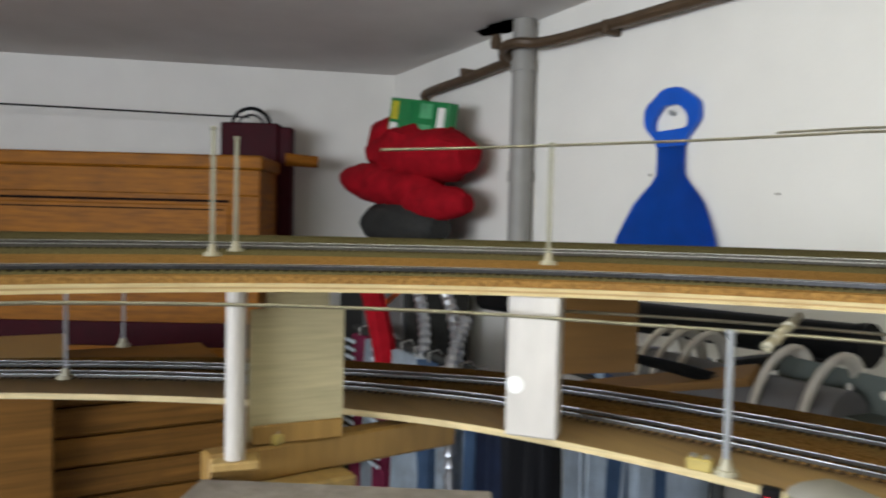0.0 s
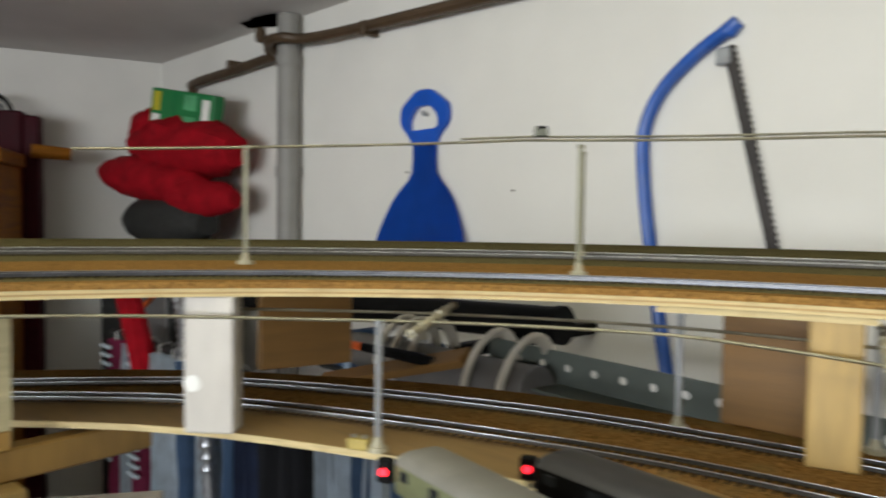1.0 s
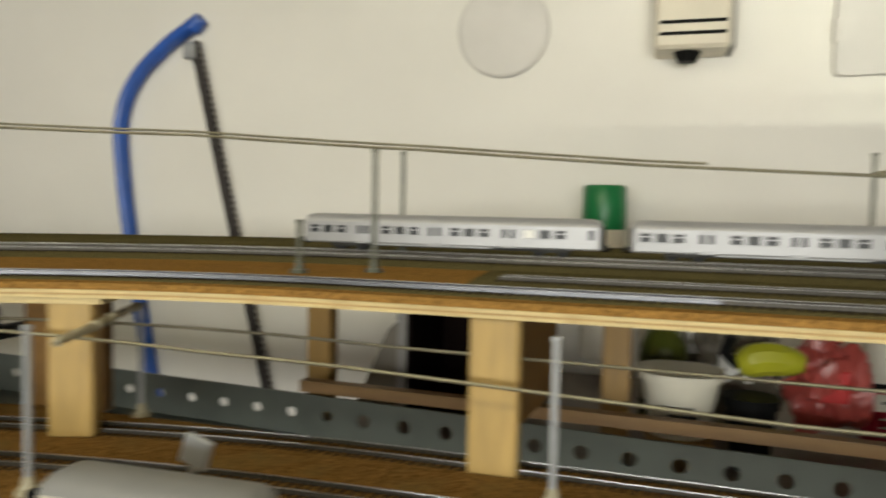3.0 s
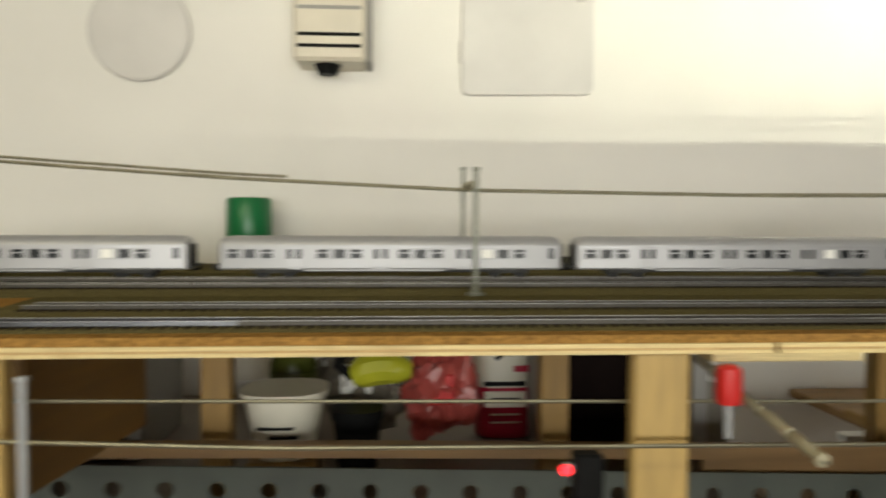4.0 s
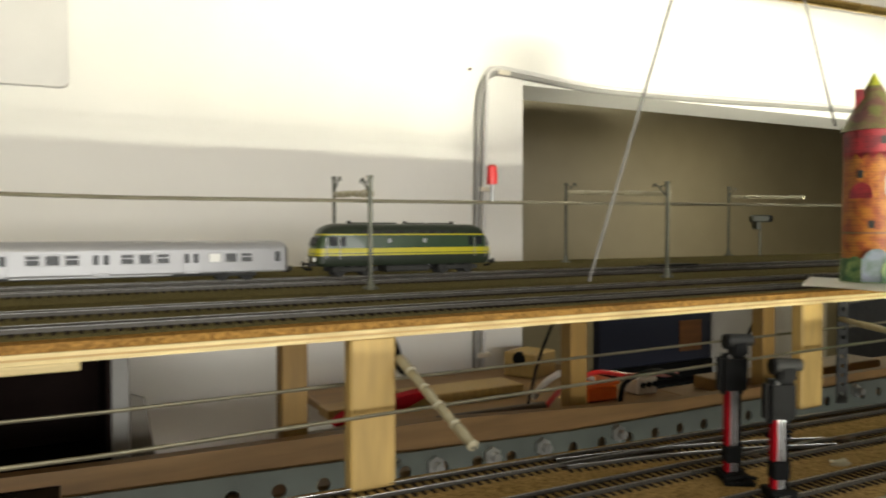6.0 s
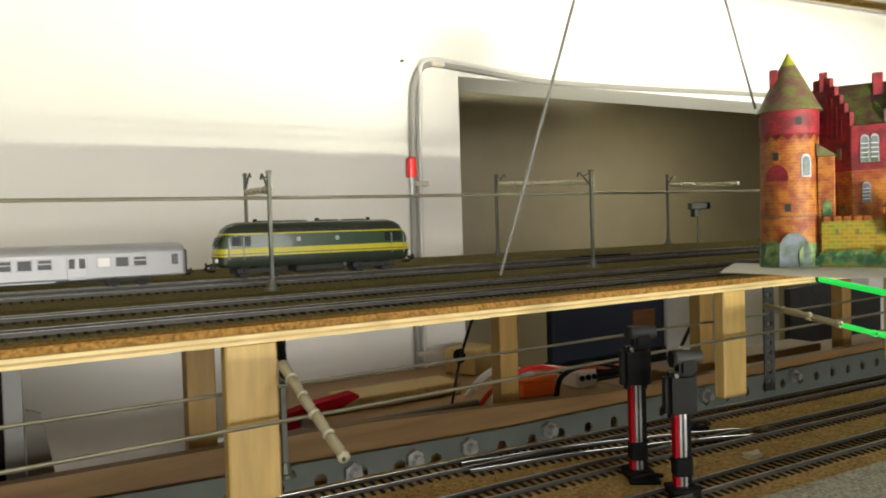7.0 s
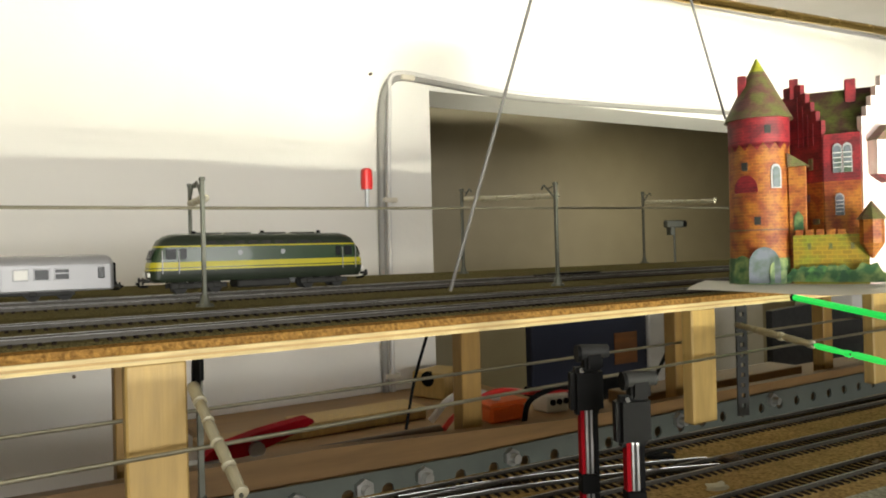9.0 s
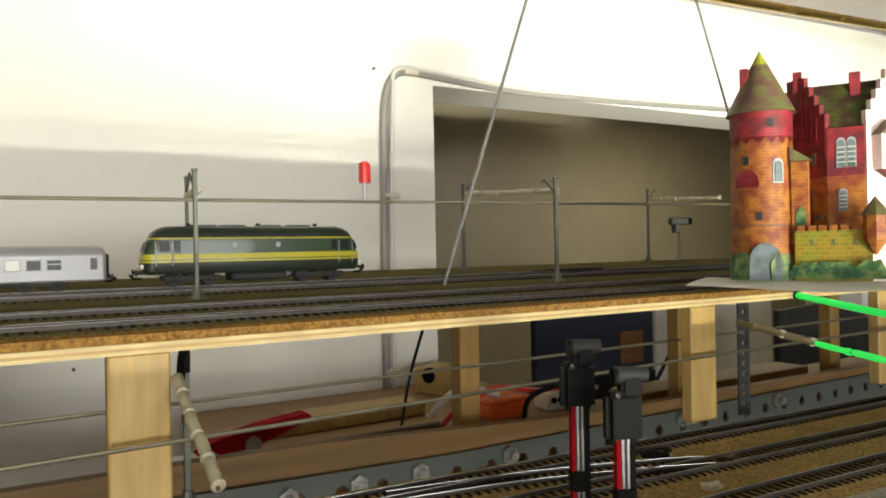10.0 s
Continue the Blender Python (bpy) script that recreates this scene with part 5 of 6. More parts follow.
def shelf_things():
    t = thing("wall_shelf", "brown wooden shelf along the wall behind the steel angle", "shelf")
    part("board", box(-0.44, 0.362, 0.642, W - 0.002, 1.398, 1.4105, 0.002), M_SHELF, t, "grey painted shelf board")
    part("ledge", box(0.364, 0.620, 0.642, 0.768, 1.398, 1.4105, 0.002), M_STRIP, t)
    part("board", box(0.622, 1.10, 0.642, W - 0.002, 1.398, 1.4105, 0.002), M_STRIP, t)
    part("ledge", box(1.102, 1.9, 0.642, 0.80, 1.398, 1.4105, 0.002), M_STRIP, t)
    part("lower_strip", sweep([Vector((0.30, 0.634, 1.4548)), Vector((0.65, 0.634, 1.4507)), Vector((0.95, 0.634, 1.4345)), Vector((1.9, 0.634, 1.4285))], [(-0.005, -0.020), (-0.005, 0.0), (0.005, 0.0), (0.005, -0.020)]), M_STRIP, t)
    part("front_strip", sweep([Vector((-0.42, 0.632, 1.478)), Vector((0.0, 0.632, 1.472)), Vector((0.34, 0.632, 1.465)), Vector((0.65, 0.632, 1.462)), Vector((0.95, 0.632, 1.446)), Vector((1.9, 0.632, 1.440))], [(-0.0065, -0.011), (-0.0065, 0.0), (0.0065, 0.0), (0.0065, -0.011)]), M_STRIP, t)
    # unseen board added to keep the upward light off the wall behind the ledge
    part("light_block", box(0.364, 0.700, 0.645, 0.655, 1.28, 1.3975, 0.001), M_STRIP, t)
    z = 1.411
    # white tub
    t = thing("plastic_tub", "white plastic tub with a tilted rim on the shelf", "tub")
    part("body", stack([(0.026, 0.026, 0), (0.036, 0.036, 0.056)], 0.03), M_TUB, t)
    part("rim", stack([(0.038, 0.038, 0.054), (0.039, 0.039, 0.061), (0.033, 0.033, 0.061)], 0.03), M_TUB, t)
    for zz, x0, x1 in ((0.030, -0.020, 0.012), (0.022, -0.010, 0.016)):
        part("print", box(x0, x1, -0.0335, -0.029, zz, zz + 0.0022), M_BLACK, t, "dark printed bar")
    t.matrix_world = pose(-0.062, 0.700, 1.4125 + 0.030)
    solo("wooden_block", box(-0.092, -0.032, 0.672, 0.728, z + 0.0002, 1.4424, 0.0015), M_PINEDARK, "stained wooden block under the white tub", "block")
    # bags of odds and ends
    for at, r, m, lab, seed in (((0.0, 0.83, 1.485), 0.055, M_FILM, "clear plastic bag of odds and ends on the shelf", 3), ((0.088, 0.80, 1.478), 0.046, M_REDFILM, "red and clear plastic bag standing on the shelf", 9), ((-0.045, 0.90, 1.50), 0.05, M_FILM, "crumpled clear plastic bag behind the tub", 6)):
        bm = bmesh.new()
        bmesh.ops.create_icosphere(bm, subdivisions=4, radius=1)
        for v in bm.verts:
            q = noise.noise(v.co * 1.7 + Vector((seed, 0, 0))) * 0.35 - abs(noise.noise(v.co * 3.3 + Vector((0, seed, 0)))) * 0.45 + noise.noise(v.co * 8 + Vector((0, 0, seed))) * 0.10
            v.co = Vector((v.co.x * r * 0.9, v.co.y * r * 0.7, v.co.z * r * 1.2)) * (1 + q)
            v.co.z = max(v.co.z, z - at[2])
        t = thing("plastic_bag", lab, "bag", at=at)
        part("film", bm, m, t)
        kx = 0.01 * math.sin(seed)
        part("knot", tube(spline([(kx, 0, r * 0.95), (kx * 1.4, 0.002, r * 1.15), (kx + 0.008, -0.004, r * 1.35)], 4), [0.006, 0.005, 0.004, 0.004, 0.004, 0.005, 0.007, 0.009, 0.010], 8), m, t)
        part("label_patch", box(-r * 0.35, r * 0.25, -r * 0.62, -r * 0.56, -0.012, 0.020, 0.001), M_PAPER if seed != 9 else M_REDGLOSS, t, "pale paper label" if seed != 9 else "red label")
    t = thing("spray_gun", "yellow-green plastic sprayer lying among the bags", "sprayer")
    part("body", tube(spline([(-0.005, 0.76, 1.500), (0.02, 0.76, 1.508), (0.055, 0.76, 1.506)], 5), [0.010, 0.014, 0.016, 0.017, 0.017, 0.017, 0.017, 0.016, 0.015, 0.013, 0.009], 10), mat("lime_plastic", (0.42, 0.42, 0.03), 0.35), t)
    part("nozzle", tube([(-0.005, 0.76, 1.500), (-0.018, 0.755, 1.512), (-0.012, 0.75, 1.530)], 0.006, 6), M_BLACK, t)
    t = thing("glass_bottle", "olive green glass bottle standing behind the tub", "bottle")
    M_OLIVE = mat("olive_glass", (0.10, 0.12, 0.02), 0.15, vary=0.2, scale=20, trans=0.4)
    part("body", stack([(0.024, 0.024, 0), (0.026, 0.026, 0.006), (0.026, 0.026, 0.088), (0.018, 0.018, 0.106), (0.011, 0.011, 0.116), (0.011, 0.011, 0.140)], 0.025), M_OLIVE, t)
    part("label", stack([(0.0264, 0.0264, 0.030), (0.0264, 0.0264, 0.070)], 0.025), M_CREAM, t, "faded cream label")
    t.matrix_world = pose(-0.075, 0.84, z)
    t = thing("flower_pot", "black plastic pot standing beside the white tub", "pot")
    part("body", stack([(0.017, 0.017, 0), (0.023, 0.023, 0.062)], 0.02), M_BLACK, t)
    part("rim", stack([(0.025, 0.025, 0.060), (0.025, 0.025, 0.069), (0.021, 0.021, 0.069)], 0.022), M_BLACK, t)
    t.matrix_world = pose(0.003, 0.715, z)
    # bottle, red below and pale above
    t = thing("glue_bottle", "crimson and white plastic bottle with a black cap on the shelf", "bottle")
    part("lower", stack([(0.031, 0.022, 0), (0.033, 0.024, 0.004), (0.033, 0.024, 0.058)], 0.02), M_CRIMSON, t, "crimson label half")
    part("upper", stack([(0.033, 0.024, 0.058), (0.032, 0.023, 0.105), (0.022, 0.018, 0.125), (0.010, 0.010, 0.135)], 0.02), M_TUB, t)
    part("cap", cyl((0, 0, 0.134), (0.006, 0, 0.150), 0.009, 0.006, 12), M_BLACK, t)
    part("print", box(-0.026, 0.022, -0.0252, -0.022, 0.060, 0.065), M_BLACK, t, "dark printed band")
    part("print", box(0.008, 0.030, -0.0245, -0.016, 0.076, 0.083), M_CRIMSON, t, "crimson printed flash")
    part("print", tube(spline([(-0.012, -0.0232, 0.090), (-0.004, -0.0236, 0.096), (0.004, -0.0236, 0.099), (0.006, -0.0236, 0.094)], 4), 0.0026, 8), M_BLACK, t, "dark curved print")
    part("label", box(-0.025, 0.022, -0.0252, -0.0235, 0.036, 0.054), M_TUB, t, "white printed label")
    part("print", box(-0.017, 0.015, -0.0256, -0.0250, 0.044, 0.047), M_UNDER, t, "grey printed bar")
    for zz in (0.018, 0.027):
        part("print", box(-0.018, 0.016, -0.0255, -0.0235, zz, zz + 0.0018), M_TUB, t, "white printed line")
    t.matrix_world = pose(0.163, 0.86, z)
    # red pliers handles and planks
    t = thing("garden_shears", "red-handled shears lying on the planks", "shears")
    part("handle", extrude_outline(outline_round([(0.585, 1.416), (0.60, 1.430), (0.655, 1.442), (0.712, 1.449), (0.719, 1.443), (0.685, 1.430), (0.64, 1.417)], 0.008), 0.806, 0.826), M_RED, t)
    part("pivot", cyl((0.648, 0.80, 1.423), (0.648, 0.806, 1.423), 0.009, n=12), M_BOLT, t)
    part("blade", box(0.54, 0.61, 0.80, 0.82, 1.4115, 1.419, 0.001), M_BOLT, t)
    for x0, x1, y0, y1, z0, z1, m in ((0.72, 0.90, 0.86, 0.92, z, 1.428, M_PINE), (0.60, 0.72, 0.86, 0.90, z, 1.424, M_PINEDARK), (1.16, 1.55, 0.72, 0.78, z, 1.430, M_BROWN)):
        solo("offcut", box(x0, x1, y0, y1, z0, z1, 0.0015), m, "planed wooden offcut lying on the shelf", "board", "wooden offcuts")
    bm = cyl((0.70, 0.752, 1.4205), (0.855, 0.752, 1.4205), 0.0095, n=12)
    solo("dark_rod", bm, M_PIPE, "dark red round rod lying on the shelf", "rod")
    t = thing("drill_block", "pine block with a dark round hole", "block")
    part("block", box(-0.035, 0.035, -0.03, 0.03, 0, 0.040, 0.002), M_PINE, t)
    part("bushing", cyl((-0.036, 0.0, 0.03), (-0.030, 0.0, 0.03), 0.012, n=14), M_BLACK, t)
    t.matrix_world = pose(1.000, 0.985, z, 0, 0, 24)
    t = thing("orange_box", "orange plastic box lying on the shelf", "box")
    part("body", box(0.948, 1.005, 0.775, 0.82, z, 1.432, 0.003), M_ORANGE, t)
    part("lid", box(0.946, 1.007, 0.773, 0.822, 1.432, 1.438, 0.002), M_ORANGE, t)
    t = thing("control_box", "small pale control box with dark sockets", "control box")
    part("case", box(1.043, 1.082, 0.775, 0.81, z, 1.437, 0.003), M_CREAM, t)
    for i in range(3):
        part("socket", cyl((1.051 + i * 0.0115, 0.775, 1.426), (1.051 + i * 0.0115, 0.772, 1.426), 0.0042, n=10), M_BLACK, t)
    # low white disc put where a white glare lies on the ledge
    solo("glare_disc", cyl((0.452, 0.690, z), (0.452, 0.690, z + 0.008), 0.028, 0.034, 20), M_CREAMW, "white disc for a glare on the shelf", "saucer")


def passage_things():
    t = thing("dark_screen", "dark blue flat screen on a black stand in the passage", "screen")
    part("screen", box(1.60, 2.035, 1.50, 1.53, 1.270, 1.565, 0.004), M_NAVY, t)
    part("bezel", box(1.595, 2.04, 1.497, 1.535, 1.222, 1.270, 0.003), M_BLACK, t)
    part("stand", box(1.55, 2.1, 1.45, 1.7, 0.0, 1.222, 0.006), M_BLACK, t)
    part("sticker", box(1.90, 1.99, 1.498, 1.500, 1.30, 1.39), M_CABINETD, t, "brown paper sticker")
    solo("white_board", box(2.045, 2.60, 1.50, 1.54, 0.0, 1.52, 0.004), M_WHITE, "white painted board standing in the passage", "board")
    solo("grey_sheet", extrude_outline([(1.87, 0), (2.25, 0), (2.25, 1.45), (2.02, 1.492), (1.87, 1.485)], 0.985, 1.0), M_UNDER, "dark grey stiff sheet standing in the passage opening", "sheet")
    solo("leaning_stick", cyl((1.319, 0.839, 1.4105), (1.455, 0.900, 1.481), 0.0032, n=10), M_BLACK, "thin black stick leaning on the shelf ledge", "stick")


def clothes():
    t = thing("clothes_rail", "dark steel clothes rail below the lower deck", "rail")
    part("bar", cyl((-2.30, 0.62, 1.325), (-1.02, 0.62, 1.325), 0.010, n=12), M_UNDER, t)
    for x in (-2.22, -1.05):
        part("leg", cyl((x, 0.62, 0.0), (x, 0.62, 1.325), 0.010, n=12), M_UNDER, t)
    specs = (("rose", -2.22, 0.07), ("pale", -2.13, 0.06), ("rose", -2.05, 0.07), ("pale", -1.96, 0.06), ("pale", -1.89, 0.07), ("denim", -1.82, 0.06), ("pale", -1.74, 0.05), ("pale", -1.68, 0.05), ("denim", -1.62, 0.05), ("navy", -1.56, 0.08), ("black", -1.47, 0.09), ("black", -1.39, 0.07), ("pale", -1.31, 0.035), ("pale", -1.26, 0.06), ("denim", -1.21, 0.04), ("pale", -1.16, 0.06), ("denim", -1.12, 0.03), ("pale", -1.08, 0.06))
    for i, (k, x, w) in enumerate(specs):
        bm = bmesh.new()
        rows = []
        for j in range(9):
            zz = 1.318 - j * 0.09
            rows.append([bm.verts.new((x - w / 2 + w * u / 10 + 0.004 * math.sin(j + i), 0.60 + 0.016 * math.sin(u * 2.6 + i * 2 + j * 0.1) + 0.012 * noise.noise(Vector((x * 20, u, j))), zz)) for u in range(11)])
        for A, B in zip(rows, rows[1:]):
            for u in range(10):
                bm.faces.new((A[u], A[u + 1], B[u + 1], B[u]))
        bmesh.ops.solidify(bm, geom=bm.faces[:], thickness=0.006)
        th = thing("hanging_garment", {"rose": "rose-red striped garment hanging on the rail", "pale": "pale blue-grey garment hanging on the rail", "denim": "blue denim garment hanging on the rail", "navy": "navy garment hanging on the rail", "black": "black garment hanging on the rail", "grey": "grey garment hanging on the rail"}[k], "garment", group="hanging garments")
        part("cloth", bm, M_CLOTH[k], th)
        part("hook", tube([(x, 0.60, 1.315), (x, 0.60, 1.338), (x, 0.625, 1.343), (x, 0.634, 1.33)], 0.0025, 6), M_BOLT, th)
        if k == "rose":
            for q in range(14):
                zz = 1.30 - q * 0.022
                part("stripe", box(x - w * 0.42, x + w * 0.42, 0.570, 0.576, zz, zz + 0.008), M_CLOTH["pale"], th)


slotted_rail()
hoops()
magazines()
cables()
shelf_things()
passage_things()
clothes()


# ---- more supports in the bend ----
def bend_supports():
    t = thing("rounded_white_post", "white post with a rounded front face under the deck", "post")
    part("shaft", stack([(0.0068, 0.010, 0.0), (0.0068, 0.010, 0.119)], 0.0064), M_CARDWHITE, t)
    part("back_strip", box(-0.0068, 0.0068, 0.0098, 0.014, 0.0, 0.119), M_CARDWHITE, t)
    part("foot", box(-0.016, 0.016, -0.013, 0.018, -0.004, 0.002, 0.001), M_PINE, t)
    t.matrix_world = pose(-0.922, -0.036, 1.462, 0, 0, 78)
    bm = box(-0.035, 0.035, 0, 0.006, 0, 0.108, 0.0)
    bmesh.ops.bevel(bm, geom=[e for e in bm.edges if abs(e.verts[0].co.y - e.verts[1].co.y) > 0.004 and e.verts[0].co.z > 0.1], offset=0.012, segments=4, affect='EDGES')
    t = thing("plywood_plate", "raw pale plywood plate with rounded upper corners standing under the deck", "board")
    part("plate", bm, M_SLAB, t)
    part("foot_strip", box(-0.034, 0.034, -0.0035, -0.0002, -0.002, 0.012, 0.001), M_PINEDARK, t, "brown stained foot strip")
    t.matrix_world = pose(-0.932, 0.012, 1.469, 0, 0, 86)
    t = thing("timber_rail", "brown timber rail carrying the lower deck", "rail")
    part("beam", box(-0.01, 0.20, -0.02, 0.0, -0.025, 0.0, 0.002), M_PINEDARK, t)
    part("ledge", box(-0.01, 0.095, -0.040, -0.0003, -0.036, -0.0253, 0.002), M_PINE, t)
    t.matrix_world = pose(-0.945, -0.045, 1.466, 0, 0, 95)
    solo("grey_board", box(-0.10, 0.10, -0.05, 0.05, -0.006, 0.006, 0.001), M_PLASTER, "rough grey board lying on a stand below the deck", "board", at=pose(-0.83, 0.0, 1.445, 0, 0, 58))
    solo("board_stand", box(-0.02, 0.02, -0.02, 0.02, -1.439, -0.0062, 0.002), M_PINEDARK, "brown wooden stand below the grey board", "stand", at=pose(-0.83, 0.0, 1.445, 0, 0, 58))
    for x, y, z in ((-0.735, 0.215, LOW - 0.003), (-0.935, -0.005, 1.466)):
        t = thing("terminal_block", "yellowed plastic terminal block screwed to the deck", "terminal")
        part("block", box(-0.008, 0.008, -0.005, 0.005, 0, 0.008, 0.001), M_TERM, t)
        for dx in (-0.004, 0.004):
            part("screw", cyl((dx, 0, 0.008), (dx, 0, 0.010), 0.0022, n=8), M_BOLT, t)
        t.matrix_world = pose(x, y, z, 0, 0, 30)


bend_supports()


# ---- rolling stock, signals and masts on the lower deck ----
def parked_coach(at, rz, half, roof, name_label, tilt=0.0, tall=1.0):
    t = thing("parked_coach", name_label, "coach", group="parked coaches")
    w = 0.017
    part("body", stack([(half - 0.001, w - 0.001, 0.007), (half, w, 0.009), (half, w, 0.030)], 0.004), {M_ROOFWHITE: M_CREAM, M_ROOFPALE: M_OLIVEBODY}.get(roof, M_BLACK), t)
    part("roof", stack([(half + 0.0005, w + 0.0006, 0.030), (half, w - 0.0008, 0.0335), (half - 0.002, w - 0.005, 0.0370), (half - 0.005, w - 0.011, 0.0385), (half - 0.010, 0.002, 0.0390)], 0.005), roof, t, "smooth rounded roof")
    bogie(t, -half * 0.68, M_UNDER, 2, 0.034)
    bogie(t, half * 0.68, M_UNDER, 2, 0.034)
    for sy in (-1, 1):
        n = int(half / 0.012)
        for i in range(n):
            x = -half + 0.012 + i * (2 * half - 0.024) / max(1, n - 1)
            y0, y1 = sorted((sy * (w - 0.0003), sy * (w + 0.0005)))
            part("window", box(x - 0.004, x + 0.004, y0, y1, 0.019, 0.027, 0.0003), M_GLASS, t)
    ends(t, half - 0.001, 0.0105)
    t.matrix_world = pose(*at, 0, tilt, rz) @ Matrix.Diagonal((1, 1, tall, 1))
    return t


def led_signal(x, y, h=0.035, z=LOW):
    t = thing("light_signal", "small black signal with a glowing red lamp", "signal", group="red light signals")
    part("pole", cyl((0, 0, 0), (0, 0, h), 0.0012, n=8), M_MAST, t)
    part("head", box(-0.005, 0.005, -0.003, 0.003, h - 0.002, h + 0.012, 0.0012), M_BLACK, t)
    part("lamp", cyl((0, -0.003, h + 0.005), (0, -0.0045, h + 0.005), 0.0023, n=12), M_LED, t, "lit red lamp")
    t.matrix_world = pose(x, y, z, 0, 0, 25)


def tall_signal(x, y, h):
    t = thing("colour_light_signal", "tall black model signal on a chrome post with a red back", "signal", group="tall signals")
    part("post", box(-0.0026, 0.0026, -0.003, 0.003, 0.003, h - 0.030, 0.0006), M_RAIL, t)
    part("groove", box(-0.0007, 0.0007, -0.0034, -0.0028, 0.004, h - 0.032), M_UNDER, t, "dark groove down the post")
    part("post_back", box(-0.0050, -0.0027, -0.003, 0.003, 0.003, h - 0.030), M_RED, t, "red painted strip")
    part("cable_duct", box(0.0042, 0.0070, 0.001, 0.005, 0.003, h - 0.030), M_BLACK, t)
    part("base", box(-0.009, 0.009, -0.008, 0.008, 0, 0.006, 0.001), M_BLACK, t)
    part("sleeve", box(-0.0056, 0.0058, -0.0042, 0.0042, 0.012, 0.024, 0.001), M_BLACK, t)
    part("head", box(-0.0105, 0.0095, -0.0055, 0.0055, h - 0.040, h - 0.012, 0.003, segs=2), M_BLACK, t)
    part("neck", box(-0.0020, 0.0095, -0.0050, 0.0050, h - 0.014, h - 0.002, 0.0018, segs=2), M_BLACK, t)
    part("hood", cyl((-0.004, -0.001, h - 0.003), (0.013, -0.001, h - 0.003), 0.0046, 0.0040, 14), M_UNDER, t, "grey lamp hood")
    part("hood_end", cyl((-0.0062, -0.001, h - 0.004), (-0.004, -0.001, h - 0.004), 0.0052, n=14), M_BLACK, t)
    part("lens", cyl((-0.0045, -0.0045, h - 0.013), (-0.0045, -0.0062, h - 0.014), 0.0011, n=10), M_CHROME, t)
    t.matrix_world = pose(x, y, LOW, 0, 0, -25)


def lower_traffic():
    parked_coach((-0.525, 0.229, LOW + 0.0010), -6, 0.058, M_ROOFDARK, "dark grey model coach parked on the lower deck", tall=0.74)
    parked_coach((-0.583, 0.171, LOW + 0.0010), -10, 0.056, M_ROOFPALE, "pale grey-roofed model coach parked on the lower deck", tall=0.74)
    parked_coach((-0.312, 0.277, LOW + 0.0010), 1, 0.055, M_ROOFWHITE, "cream model coach with a white roof parked on the lower deck")
    solo("grey_cloth", lathe_blob((-0.80, 0.12, 1.43), (-0.66, 0.06, 1.43), 0.022, 0.01, seed=11), M_CLOTH["grey"], "crumpled grey cloth below the deck edge", "cloth")
    for x, y, h in ((-0.649, 0.166, 0.011), (-0.598, 0.232, 0.010), (-0.392, 0.285, 0.008)):
        led_signal(x, y, h)
    t = thing("signal_stub", "short pale grey post with a white plate beside the track", "signal")
    part("post", cyl((0, 0, 0), (0, 0, 0.030), 0.0022, n=8), M_MASTW, t)
    part("plate", box(-0.010, 0.008, -0.002, 0.002, 0.022, 0.040, 0.001), M_MASTW, t)
    t.matrix_world = pose(-0.342, 0.337, LOW, 0, 18, 0)
    tall_signal(0.705, 0.335, 0.099)
    tall_signal(0.704, 0.298, 0.088)
    # knobbly beams hanging across the lower tracks
    beam((0.500, 0.435, 1.566), (0.498, 0.334, 1.532))
    t = thing("black_hook", "small black hook fixed to the mast under the deck", "hook")
    part("hook", tube(spline([(0.511, 0.473, 1.574), (0.508, 0.460, 1.572), (0.505, 0.447, 1.566), (0.503, 0.440, 1.558), (0.506, 0.436, 1.555)], 4), 0.0026, 8), M_BLACK, t)
    part("plate", box(0.509, 0.515, 0.470, 0.4728, 1.562, 1.580, 0.0006), M_BLACK, t)
    t = thing("light_signal", "black box signal with a glowing red lamp at its side", "signal", group="red light signals")
    part("base", box(-0.009, 0.009, -0.007, 0.007, 0.0, 0.004, 0.0008), M_BLACK, t)
    part("housing", box(-0.0065, 0.0075, -0.005, 0.005, 0.004, 0.066, 0.0012), M_BLACK, t)
    part("bracket", box(-0.0105, -0.0065, -0.002, 0.002, 0.056, 0.061, 0.0005), M_MASTW, t)
    part("lamp", cyl((-0.0098, -0.0020, 0.0585), (-0.0098, -0.0035, 0.0585), 0.0026, n=12), M_LED, t, "lit red lamp")
    t.matrix_world = pose(0.130, 0.370, LOW, 0, 0, -3)
    beam((-0.733, 0.307, 1.572), (-0.704, 0.233, 1.560))
    beam((-0.473, 0.459, 1.569), (-0.443, 0.349, 1.561))
    beam((0.246, 0.517, 1.562), (0.252, 0.378, 1.536))
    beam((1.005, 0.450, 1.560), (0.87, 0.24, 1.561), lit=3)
    solo("slotted_post", extrude_outline([(-0.006, 0), (0.006, 0), (0.006, 0.115), (-0.006, 0.115)], -0.001, 0.001, holes=[[(-0.002, z), (0.002, z), (0.002, z + 0.004), (-0.002, z + 0.004)] for z in [0.008 + 0.01 * k for k in range(10)]]), M_UNDER, "dark slotted steel post between the decks", "post", at=pose(1.03, 0.462, 1.468, 0, 0, -20))
    t = thing("rod_clip", "small dark clip sitting on the overhead rod", "clip")
    part("jaw", box(-0.005, 0.005, -0.003, 0.003, -0.002, 0.004, 0.0008), M_MAST, t)
    part("lever", box(-0.004, 0.004, -0.002, 0.002, 0.004, 0.006, 0.0006), M_BLACK, t)
    t.matrix_world = pose(-0.663, 0.323, 1.702, 0, 0, 40)
